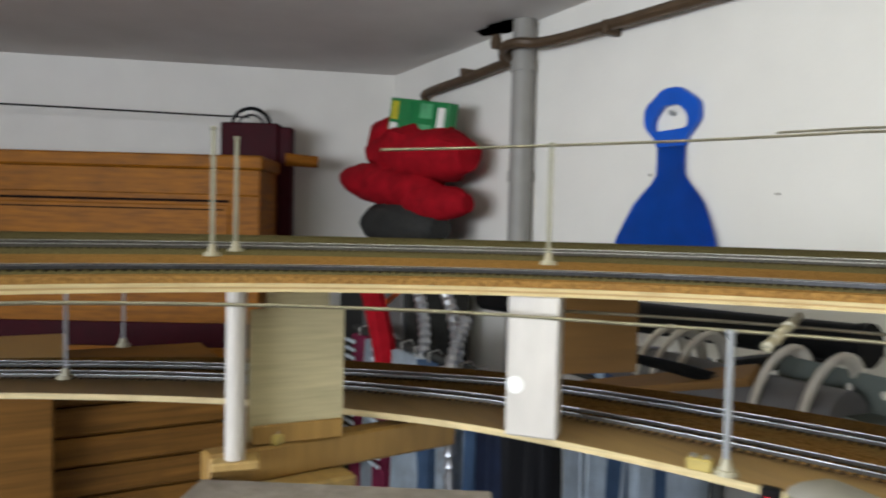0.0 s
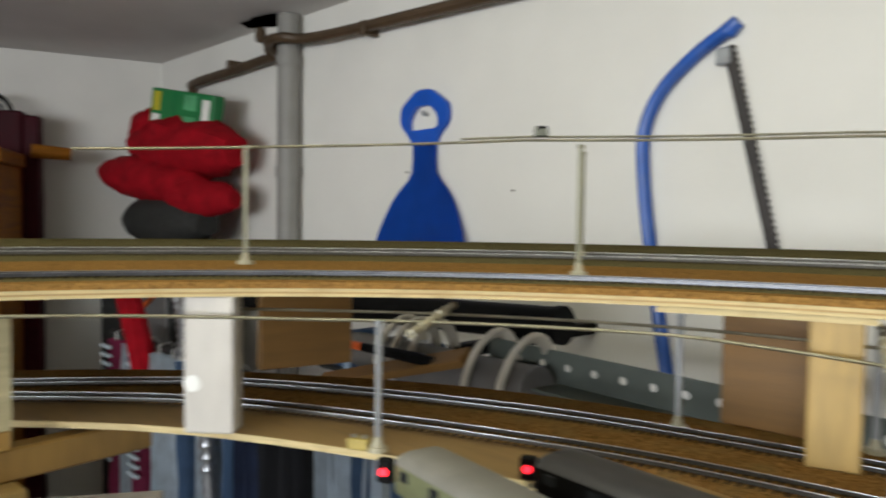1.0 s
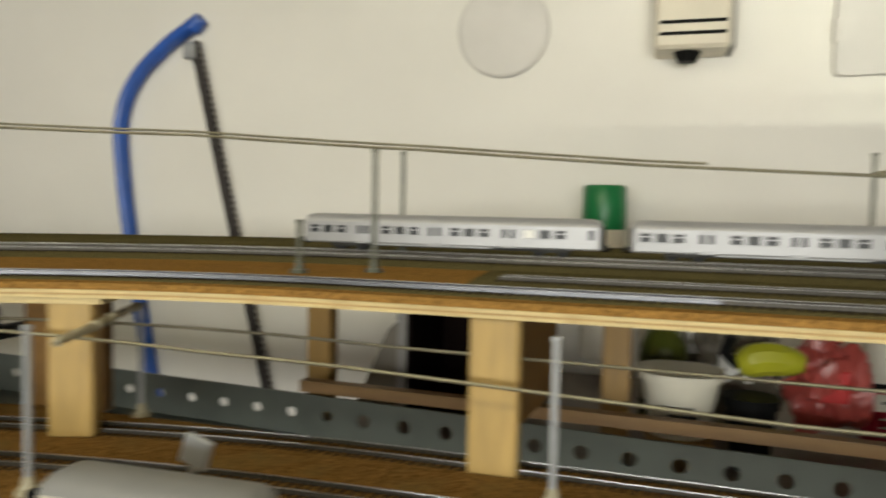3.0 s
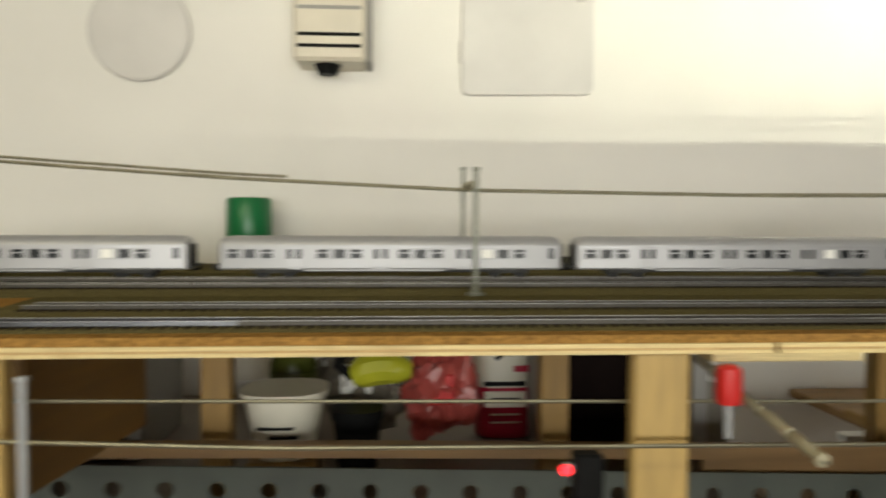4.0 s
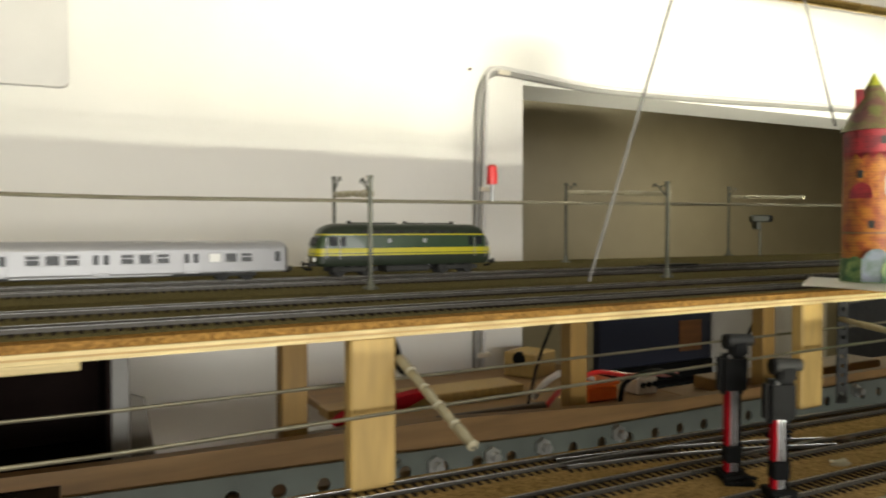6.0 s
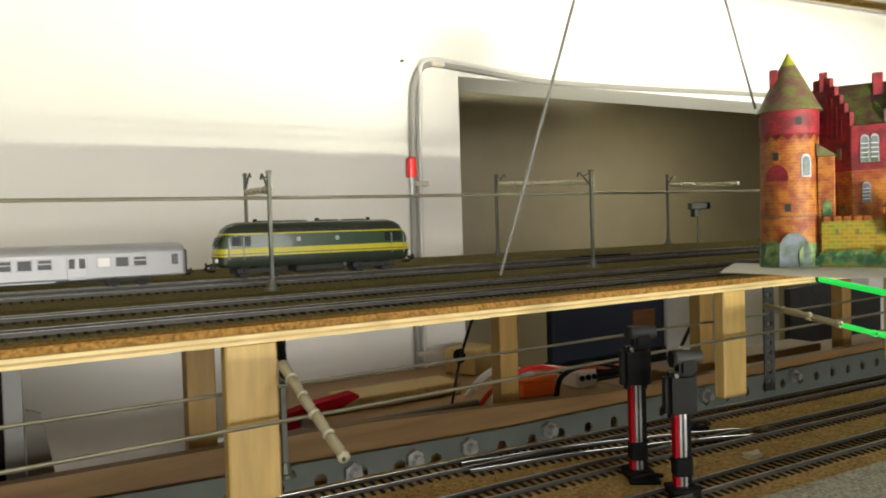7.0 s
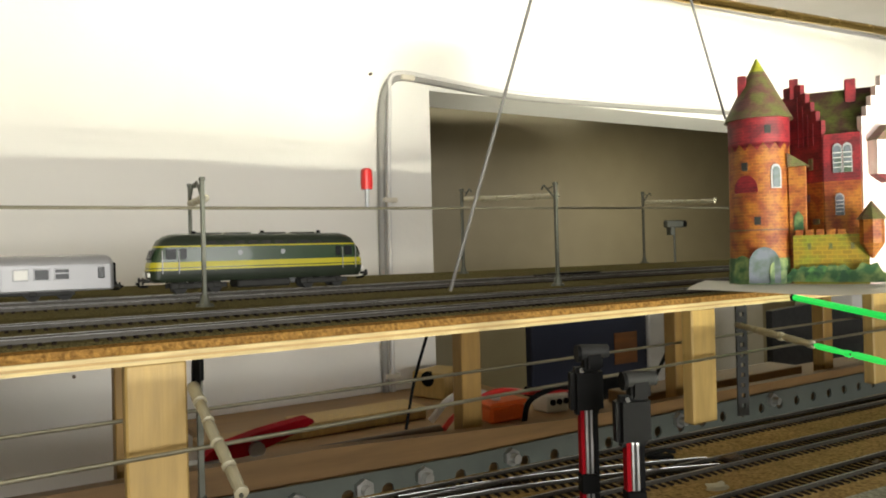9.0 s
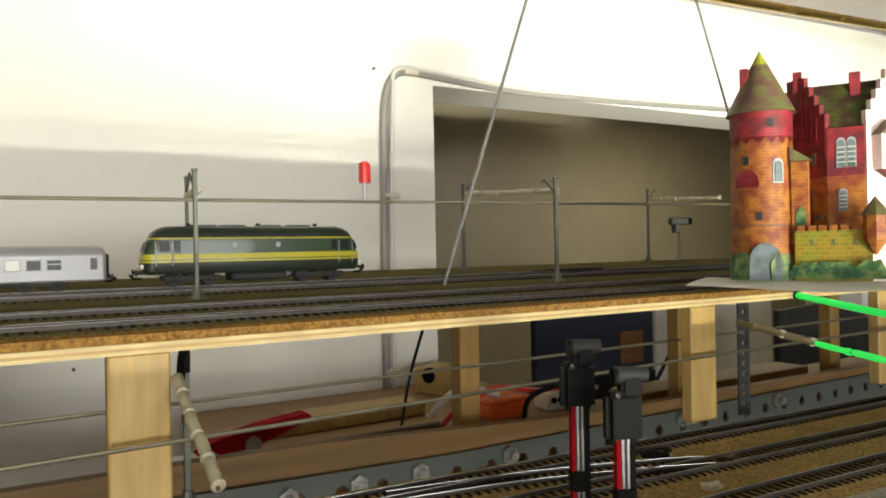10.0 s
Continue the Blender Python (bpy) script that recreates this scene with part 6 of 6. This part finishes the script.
    # red-topped markers
    for p, r, lab in ((Vector((0.734, 0.686, 1.684)), 0.0055, "small red marker lamp standing on the overhead rod"), (Vector((0.227, 0.43, 1.533)), 0.0065, "small red marker lamp between the decks")):
        t = thing("marker_lamp", lab, "lamp", group="red marker lamps")
        part("stem", cyl((0, 0, 0), (0, 0, 0.022), 0.0022, n=8), M_MASTW, t)
        part("cap", stack([(r, r, 0.020), (r + 0.0004, r + 0.0004, 0.026), (r, r, 0.040), (r * 0.6, r * 0.6, 0.042)], r * 0.8), M_REDGLOSS, t, "red plastic cap")
        t.matrix_world = pose(*p)
    # pale gravel before the front track, and crumbs on the cork
    bm = bmesh.new()
    rnd = random.Random(5)
    back = [(0.70 + 0.05 * k, 0.268 - 0.0031 * k + rnd.uniform(-0.002, 0.002)) for k in range(20)]
    face = bm.faces.new([bm.verts.new((x, y, LOW + 0.0009)) for x, y in [(0.70, 0.15)] + [(1.65, 0.15)] + back[::-1]])
    face.normal_update()
    if face.normal.z < 0:
        face.normal_flip()
    bmesh.ops.extrude_face_region(bm, geom=[face])
    for v in list(bm.verts)[-len(face.verts):]:
        v.co.z -= 0.0007
    for k in range(420):
        x, y, s = rnd.uniform(0.70, 1.3), rnd.uniform(0.16, 0.232), rnd.uniform(0.0008, 0.0022)
        bmesh.ops.create_icosphere(bm, subdivisions=1, radius=s, matrix=Matrix.Translation((x, y, LOW + 0.0009)) @ Matrix.Diagonal((1, rnd.uniform(0.6, 1), 0.6, 1)))
    solo("gravel_bed", bm, M_GRAVEL, "pale grey gravel spread along the front track", "gravel", kind="stuff")
    for x, y, s, m in ((0.862, 0.352, 0.007, M_PIPE), (0.800, 0.318, 0.006, M_INSUL), (0.93, 0.285, 0.004, M_PIPE), (0.76, 0.36, 0.004, M_PIPE)):
        bm = bmesh.new()
        bmesh.ops.create_icosphere(bm, subdivisions=2, radius=s)
        for v in bm.verts:
            v.co = Vector((v.co.x * 1.3, v.co.y * 0.7, max(v.co.z * 0.5, -0.001))) * (1 + 0.8 * noise.noise(v.co * 260 + Vector((x * 50, 0, 0))))
        solo("crumb", bm, m, "dry crumb lying beside the track on the cork", "scrap", "scraps on the cork", at=pose(x, y, LOW + 0.001, 0, 0, 200 * x))
    # a loose black ramp piece on the rear track, and a point motor below
    t = thing("rerailer", "flat black plastic rerailing ramp lying on the track", "ramp")
    part("plate", box(-0.035, 0.035, -0.010, 0.010, 0.0044, 0.0066, 0.0008), M_BLACK, t)
    part("tongue", box(-0.062, -0.034, -0.004, 0.004, 0.0044, 0.0056, 0.0005), M_BLACK, t)
    t.matrix_world = pose(*edge(1.30, 0.238, top(0.238)))
    for x, y in ((0.822, 0.385), (0.70, 0.325)):
        t = thing("point_lever", "small black point lever on the lower deck", "lever")
        part("base", box(-0.010, 0.010, -0.004, 0.004, 0, 0.003, 0.0006), M_BLACK, t)
        part("arm", tube([(-0.008, 0, 0.003), (0.004, 0, 0.006), (0.012, 0.002, 0.004)], 0.0014, 6), M_BLACK, t)
        t.matrix_world = pose(x, y, LOW, 0, 0, -35)
    # camera-like box lamp on the rear masts
    t = thing("platform_lamp", "tiny grey double platform lamp on a pole", "lamp")
    part("pole", cyl((0, 0, 0), (0, 0, 0.062), 0.0018, n=8), M_MAST, t)
    part("head", box(-0.016, 0.014, -0.006, 0.006, 0.058, 0.070, 0.002), M_MAST, t)
    part("lens_hood", cyl((0.014, 0, 0.064), (0.020, 0, 0.064), 0.0055, n=12), M_BLACK, t)
    part("clamp", box(-0.010, -0.002, -0.007, 0.007, 0.046, 0.059, 0.001), M_MAST, t)
    t.matrix_world = pose(*edge(1.625, 0.36, top(0.36)), 0, 0, -20)


lower_traffic()


# ---- strings, curtain rail and the castle ----
def strings():
    solo("hanging_string", tube([(0.707, 0.487, 1.607), (0.790, 0.474, 1.857), (0.893, 0.458, CEIL)], 0.0014, 6), M_ROOFGREY, "thin grey string running from the deck to the ceiling", "string", "hanging strings")
    solo("hanging_string", tube([(1.0215, 0.467, 1.761), (0.832, 0.467, CEIL)], 0.0013, 6), M_ROOFGREY, "thin grey string running from the castle to the ceiling", "string", "hanging strings")
    solo("black_wire", tube(spline([(0.735, 0.56, 1.583), (0.737, 0.60, 1.52), (0.736, 0.618, 1.469)], 5), 0.0016, 6), M_BLACK, "thin black wire hanging below the deck", "wire")
    t = thing("curtain_rail", "brass curtain rail under the ceiling", "curtain rail")
    part("rail", cyl((1.25, 1.045, 2.150), (3.4, 0.795, 2.150), 0.010, n=14), M_GOLD, t)
    for x in (1.30, 3.0):
        part("bracket", box(x, x + 0.012, 1.045 - (x - 1.25) * 0.1163, W, 2.143, 2.157, 0.002), M_GOLD, t)
    part("finial", cyl((1.228, 1.0475, 2.150), (1.252, 1.0448, 2.150), 0.015, n=14), M_GOLD, t)



def card(name, c0, c1, scale, rough=0.6, brick=0.0):
    """Hand-printed card: two colours mixed in blotches, with printed block lines."""
    m = bpy.data.materials.new(name)
    m.use_nodes = True
    nt = m.node_tree
    bs = nt.nodes["Principled BSDF"]
    bs.inputs["Roughness"].default_value = rough
    tc = nt.nodes.new("ShaderNodeTexCoord")
    nz = nt.nodes.new("ShaderNodeTexNoise")
    nz.inputs["Scale"].default_value, nz.inputs["Detail"].default_value = scale, 8
    nt.links.new(tc.outputs["Object"], nz.inputs["Vector"])
    rp = nt.nodes.new("ShaderNodeMapRange")
    rp.inputs[1].default_value, rp.inputs[2].default_value = 0.4, 0.6
    nt.links.new(nz.outputs[0], rp.inputs[0])
    mx = nt.nodes.new("ShaderNodeMix")
    mx.data_type = 'RGBA'
    nt.links.new(rp.outputs[0], mx.inputs[0])
    mx.inputs[6].default_value, mx.inputs[7].default_value = (*c0, 1), (*c1, 1)
    out = mx.outputs[2]
    if brick > 0:
        sx = nt.nodes.new("ShaderNodeSeparateXYZ")
        nt.links.new(tc.outputs["Object"], sx.inputs[0])
        ad = nt.nodes.new("ShaderNodeMath")
        nt.links.new(sx.outputs[0], ad.inputs[0])
        nt.links.new(sx.outputs[1], ad.inputs[1])
        cb = nt.nodes.new("ShaderNodeCombineXYZ")
        nt.links.new(ad.outputs[0], cb.inputs[0])
        nt.links.new(sx.outputs[2], cb.inputs[1])
        bk = nt.nodes.new("ShaderNodeTexBrick")
        bk.inputs["Scale"].default_value = 1 / brick
        bk.inputs["Mortar Size"].default_value = 0.03
        bk.inputs["Color1"].default_value = (0.68, 0.62, 0.60, 1)
        bk.inputs["Color2"].default_value = (1.0, 1.0, 1.0, 1)
        bk.inputs["Mortar"].default_value = (1.25, 1.15, 1.05, 1)
        nt.links.new(cb.outputs[0], bk.inputs["Vector"])
        ml = nt.nodes.new("ShaderNodeMix")
        ml.data_type, ml.blend_type = 'RGBA', 'MULTIPLY'
        ml.inputs[0].default_value = 0.8
        nt.links.new(out, ml.inputs[6])
        nt.links.new(bk.outputs[0], ml.inputs[7])
        out = ml.outputs[2]
    nt.links.new(out, bs.inputs["Base Color"])
    return m


def castle():
    C_OCHRE = card("card_ochre", (0.20, 0.040, 0.008), (0.33, 0.125, 0.014), 90, brick=0.011)
    C_RED = card("card_red", (0.11, 0.006, 0.012), (0.24, 0.012, 0.020), 80, brick=0.010)
    C_ROOF = card("card_roof", (0.095, 0.042, 0.038), (0.125, 0.150, 0.034), 75, brick=0.007)
    C_SLATE = card("card_slate", (0.125, 0.055, 0.052), (0.120, 0.130, 0.042), 80, brick=0.007)
    C_MOSS = card("card_moss", (0.018, 0.075, 0.024), (0.15, 0.21, 0.07), 130)
    C_LIME = card("card_lime", (0.28, 0.19, 0.014), (0.20, 0.22, 0.018), 60, brick=0.014)
    C_STONE = card("card_stone", (0.15, 0.17, 0.21), (0.05, 0.09, 0.05), 60)
    C_SPIRE = card("card_spire", (0.34, 0.34, 0.03), (0.14, 0.22, 0.03), 90)
    # pink card paled to carry the strong light on the castle's right side
    C_PINK_LIT = card("card_pink_lit", (0.80, 0.62, 0.58), (0.82, 0.72, 0.68), 60)
    t = thing("card_castle", "painted card castle with a round tower on a white sheet", "model castle")
    # local: x along the facade to the right, -y towards the room
    R = 0.0240
    bm = cyl((0, 0, 0.022), (0, 0, 0.121), R * 1.05, R, n=28)
    part("tower", bm, C_OCHRE, t, "round ochre tower")
    part("tower_foot", cyl((0, 0, 0.0), (0, 0, 0.0225), R * 1.10, R * 1.07, 28), C_MOSS, t, "painted bushes round the tower's foot")
    part("string_course", cyl((0, 0, 0.046), (0, 0, 0.0472), R * 1.05, n=28), C_SLATE, t)
    part("tower_top", cyl((0, 0, 0.121), (0, 0, 0.143), R + 0.0004, R + 0.0006, 28), C_RED, t, "red brick upper band")
    for k in range(16):
        a = 2 * math.pi * k / 16
        c = Vector((math.cos(a), math.sin(a), 0)) * (R + 0.0004)
        u = Vector((-math.sin(a), math.cos(a), 0)) * 0.0048
        bm = bmesh.new()
        v = [bm.verts.new(c + u + Vector((0, 0, 0.1215))), bm.verts.new(c - u + Vector((0, 0, 0.1215))), bm.verts.new(c + Vector((0, 0, 0.115)))]
        bm.faces.new(v)
        bmesh.ops.solidify(bm, geom=bm.faces[:], thickness=0.0005)
        part("corbel", bm, C_RED, t)
    part("tower_roof", cyl((0, 0, 0.143), (0, 0, 0.186), R + 0.0035, 0.0068, 28), C_SLATE, t, "conical grey roof")
    part("spire", cyl((0, 0, 0.186), (0, 0, 0.199), 0.0068, 0.0003, 20), C_SPIRE, t, "yellow-green spire tip")
    part("tower_chimney", box(-0.015, -0.008, -0.010, -0.003, 0.158, 0.183, 0.0005), C_RED, t)

    def on_tower(a, z0, w, h, m, name, label, round_top=True, off=0.0004):
        pts = [(-w / 2, 0), (w / 2, 0)] + ([(w / 2 * math.cos(x), h - w / 2 + w / 2 * math.sin(x) * 1.25) for x in [math.pi * k / 8 for k in range(9)]] if round_top else [(w / 2, h), (-w / 2, h)])
        bm = extrude_outline(pts, -0.0005, 0.0005)
        ob = part(name, bm, m, t, label)
        ob.matrix_basis = Matrix.Rotation(radians(a), 4, 'Z') @ Matrix.Translation((0, -(R + off), z0))
    on_tower(34, 0.082, 0.0088, 0.0195, M_MASTW, "arched_window", "pale framed arched window")
    on_tower(34, 0.0830, 0.0060, 0.0168, C_STONE, "window_pane", "", off=0.0012)
    on_tower(-22, 0.0790, 0.020, 0.0125, C_RED, "brick_arch", "red brick relieving arch")
    for a, z in ((-24, 0.098), (-2, 0.051), (20, 0.129)):
        on_tower(a, z, 0.0050, 0.0070, M_UNDER, "slit_window", "", False)
    on_tower(8, 0.001, 0.024, 0.028, C_STONE, "painted_rock", "grey painted rock", True, 0.0022)
    on_tower(30, 0.001, 0.014, 0.018, C_MOSS, "painted_bush", "painted green bush", True, 0.0030)
    on_tower(-30, 0.001, 0.014, 0.022, C_MOSS, "painted_bush", "painted green bush", True, 0.0028)
    # stair turret between the tower and the house
    part("turret", box(R - 0.002, R + 0.012, -0.013, 0.012, 0.0, 0.100, 0.001), C_OCHRE, t)
    part("turret_roof", extrude_outline([(R - 0.002, 0.100), (R + 0.014, 0.100), (R - 0.002, 0.112)], -0.014, 0.013), C_SLATE, t)
    part("turret_door", extrude_outline([(R + 0.002, 0.045), (R + 0.009, 0.045), (R + 0.009, 0.057), (R + 0.0055, 0.062), (R + 0.002, 0.057)], -0.0138, -0.0128), C_MOSS, t, "small green door")

    # house on a splayed plan: a stepped gable at each end
    F1, F2, B1, B2 = Vector((0.049, -0.002, 0)), Vector((0.0755, -0.004, 0)), Vector((0.006, 0.036, 0)), Vector((0.118, 0.036, 0))
    EAVES, RIDGE, STOREY = 0.126, 0.166, 0.086

    def panel(name, label, p, q, pts, m, y0=-0.0015, y1=0.0, parent=None):
        """A flat piece in the upright plane from p to q; pts are (along, z)."""
        ob = part(name, extrude_outline(pts, y0, y1), m, parent or t, label)
        ob.matrix_basis = pose(p.x, p.y, 0, 0, 0, math.degrees(math.atan2(q.y - p.y, q.x - p.x)))
        return ob

    def strip_of(L, z0, z1):
        return [(0, z0), (L, z0), (L, z1), (0, z1)]

    def steps(L, n=5):
        pts = [(0, STOREY), (L, STOREY)]
        for i in range(n):
            u = L - (L / 2 - 0.004) * i / n
            pts += [(u, EAVES + 0.004 + 0.0434 / n * i), (u, EAVES + 0.004 + 0.0434 / n * (i + 1))]
        for i in range(n - 1, -1, -1):
            u = (L / 2 - 0.004) * i / n
            pts += [(u, EAVES + 0.004 + 0.0434 / n * (i + 1)), (u, EAVES + 0.004 + 0.0434 / n * i)]
        return pts
    L1, LF, L2 = (F1 - B1).length, (F2 - F1).length, (B2 - F2).length
    panel("gable_lower", "ochre lower gable wall", B1, F1, strip_of(L1, 0.0, STOREY), C_OCHRE)
    panel("stepped_gable", "red stepped gable", B1, F1, steps(L1), C_RED, -0.0017, 0.003)
    for i in range(1, 5):
        u = L1 / 2 + (L1 / 2 - 0.004) * i / 5
        panel("gable_rib", "dark red gable rib", B1, F1, strip_of(0.0012, EAVES - 0.008, EAVES + 0.002 + 0.00868 * (5 - i)), C_RED, -0.0024, -0.0015).matrix_basis @= Matrix.Translation((u, 0, 0))
    panel("house_lower", "ochre lower storey", F1, F2, strip_of(LF, 0.0, STOREY), C_OCHRE)
    panel("house_upper", "red upper storey", F1, F2, strip_of(LF, STOREY, EAVES), C_RED, -0.0018, 0.0)
    panel("side_wall", "pink end wall with bright light painted in", F2, B2, strip_of(L2, 0.0, STOREY), C_PINK_LIT)
    panel("stepped_gable", "pink stepped gable with bright light painted in", F2, B2, steps(L2), C_PINK_LIT, -0.0016, 0.003)
    panel("back_wall", "ochre back wall", B2, B1, strip_of((B1 - B2).length, 0.0, EAVES), C_OCHRE)
    P1, P2 = (B1 + F1) / 2, (B2 + F2) / 2
    for name, e0, e1 in (("house_roof", F1, F2), ("house_roof", B2, B1)):
        q0, q1 = (P1, P2) if e0 is F1 else (P2, P1)
        bm = bmesh.new()
        bm.faces.new([bm.verts.new((p.x, p.y, z)) for p, z in ((e0, EAVES - 0.001), (e1, EAVES - 0.001), (q1, RIDGE), (q0, RIDGE))])
        bmesh.ops.solidify(bm, geom=bm.faces[:], thickness=0.0012)
        part(name, bm, C_ROOF, t, "mossy slate roof")
    part("chimney", box(P1.x - 0.003, P1.x + 0.004, P1.y - 0.003, P1.y + 0.004, RIDGE - 0.004, RIDGE + 0.014, 0.0006), C_RED, t)
    part("chimney", box(0.066, 0.074, 0.011, 0.020, 0.150, RIDGE + 0.008, 0.0006), C_RED, t)

    def window(p, q, u, z, w, h, arch=True):
        def shape(ww, hh):
            return [(u - ww / 2, z), (u + ww / 2, z)] + ([(u + ww / 2 * math.cos(k), z + hh - ww / 2 + ww / 2 * math.sin(k) * 1.2) for k in [math.pi * j / 8 for j in range(9)]] if arch else [(u + ww / 2, z + hh), (u - ww / 2, z + hh)])
        wob = panel("arched_window", "white framed window", p, q, shape(w, h), M_MASTW, -0.0026, -0.0017)
        for o, label, m, y0 in ((shape(w * 0.80, h * 0.92), "pane", C_STONE, -0.0029),):
            part(label, extrude_outline(o, y0, -0.0024), m, wob)
        for k in range(1, 5):
            part("glazing_bar", box(u - w * 0.4, u + w * 0.4, -0.0032, -0.0027, z + h * 0.17 * k, z + h * 0.17 * k + 0.0005), M_PAPER, wob)
    window(F1, F2, 0.0100, 0.093, 0.0068, 0.024)
    window(F1, F2, 0.0172, 0.093, 0.0068, 0.024)
    window(F1, F2, 0.0110, 0.057, 0.0065, 0.018)
    for p, q, u, z, w, h in ((B1, F1, L1 - 0.013, 0.097, 0.004, 0.010), (B1, F1, L1 - 0.018, 0.070, 0.005, 0.006), (B1, F1, L1 - 0.034, 0.066, 0.004, 0.006), (B1, F1, L1 - 0.010, 0.050, 0.006, 0.005), (F2, B2, 0.036, 0.055, 0.008, 0.026)):
        panel("slit_window", "", p, q, [(u, z), (u + w, z), (u + w, z + h), (u, z + h)], C_SLATE, -0.0024, -0.0016)
    # oriel on the pink end, which is coloured as brightly lit
    panel("oriel", "oriel window with bright light painted in", F2, B2, [(0.006, 0.090), (0.030, 0.090), (0.030, 0.118), (0.006, 0.118)], C_PINK_LIT, -0.010, -0.0016)
    panel("oriel_roof", "dark red oriel roof", F2, B2, [(0.004, 0.118), (0.032, 0.118), (0.018, 0.131)], C_SLATE, -0.012, -0.0016)
    panel("oriel_foot", "dark red oriel foot", F2, B2, [(0.006, 0.090), (0.018, 0.083), (0.030, 0.090)], C_RED, -0.009, -0.0016)
    # curtain wall with battlements in front
    W1, W2, W3 = Vector((R + 0.001, -0.018, 0)), Vector((0.0785, -0.023, 0)), Vector((0.115, 0.010, 0))
    LW = (W2 - W1).length
    panel("curtain_wall", "yellow-green curtain wall", W1, W2, strip_of(LW, 0.0, 0.041), C_LIME, 0.0, 0.004)
    panel("curtain_wall", "side curtain wall with bright light painted in", W2, W3, strip_of((W3 - W2).length, 0.0, 0.041), C_PINK_LIT, 0.0, 0.003)
    for k in range(7):
        u = 0.002 + k * (LW - 0.008) / 6
        panel("merlon", "", W1, W2, [(u, 0.041), (u + 0.0055, 0.041), (u + 0.0055, 0.0455), (u, 0.0455)], C_OCHRE, 0.0, 0.004)
        if k % 2:
            panel("loophole", "", W1, W2, [(u + 0.001, 0.029), (u + 0.0036, 0.029), (u + 0.0036, 0.034), (u + 0.001, 0.034)], C_SLATE, -0.0006, 0.0)
    C_BUSH = card("card_bush", (0.016, 0.07, 0.030), (0.09, 0.22, 0.055), 150)
    rnd = random.Random(3)
    for k in range(8):
        u, q = 0.003 + k * 0.0072, 0.008 + rnd.uniform(0, 0.006)
        pts = [(u + q * (1 + 0.15 * math.sin(5 * g + k)) * math.cos(g), max(0.0, 0.002 + q * 1.2 * (1 + 0.12 * math.sin(7 * g)) * math.sin(g))) for g in [math.pi * j / 14 for j in range(15)]]
        panel("bush", "painted green bush", W1, W2, pts, C_MOSS if k % 3 == 1 else C_BUSH, -0.0022 - 0.0004 * k, -0.0008 - 0.0004 * k)
    # bartizan at the corner
    bx, by = 0.0805, -0.024
    part("bartizan", cyl((bx, by, 0.033), (bx, by, 0.052), 0.0085, n=8), C_OCHRE, t, "small corner turret")
    part("bartizan_foot", cyl((bx, by, 0.021), (bx, by, 0.033), 0.001, 0.0085, 8), C_OCHRE, t)
    part("bartizan_roof", cyl((bx, by, 0.052), (bx, by, 0.067), 0.0108, 0.0004, 8), C_SLATE, t, "grey pointed roof")
    # the sheet that it stands on
    bm = bmesh.new()
    rows = []
    for i in range(13):
        u = -0.055 + 0.17 * i / 12
        rows.append([bm.verts.new((u, v, -0.0012 - 0.006 * max(0.0, -v - 0.01) / 0.04 * (0.6 + 0.4 * math.sin(u * 40)) + 0.0008 * math.sin(u * 60))) for v in (-0.052, -0.035, -0.012, 0.02, 0.075)])
    for A, B in zip(rows, rows[1:]):
        for k in range(4):
            bm.faces.new((A[k], B[k], B[k + 1], A[k + 1]))
    bmesh.ops.solidify(bm, geom=bm.faces[:], thickness=0.0007)
    part("base_sheet", bm, M_PAPER, t, "white card base sheet curling at the edge")
    t.matrix_world = pose(0.9655, 0.394, 1.6035, 0, 0, -59) @ Matrix.Diagonal((1, 1, 0.97, 1))


strings()
castle()


# glowing strip added for the green light on the edge under the castle's sheet
strip = thing("green_light_strip", "glowing strip for the green light on the castle sheet's edge", "light strip")
part("tube", tube([(1.065, 0.427, 1.584), (1.04, 0.345, 1.5755), (1.02, 0.30, 1.572)], 0.0030, 8), M_GREENLIT, strip)
part("end_cap", cyl((1.0655, 0.4285, 1.5842), (1.065, 0.427, 1.584), 0.0042, n=10), M_BLACK, strip)
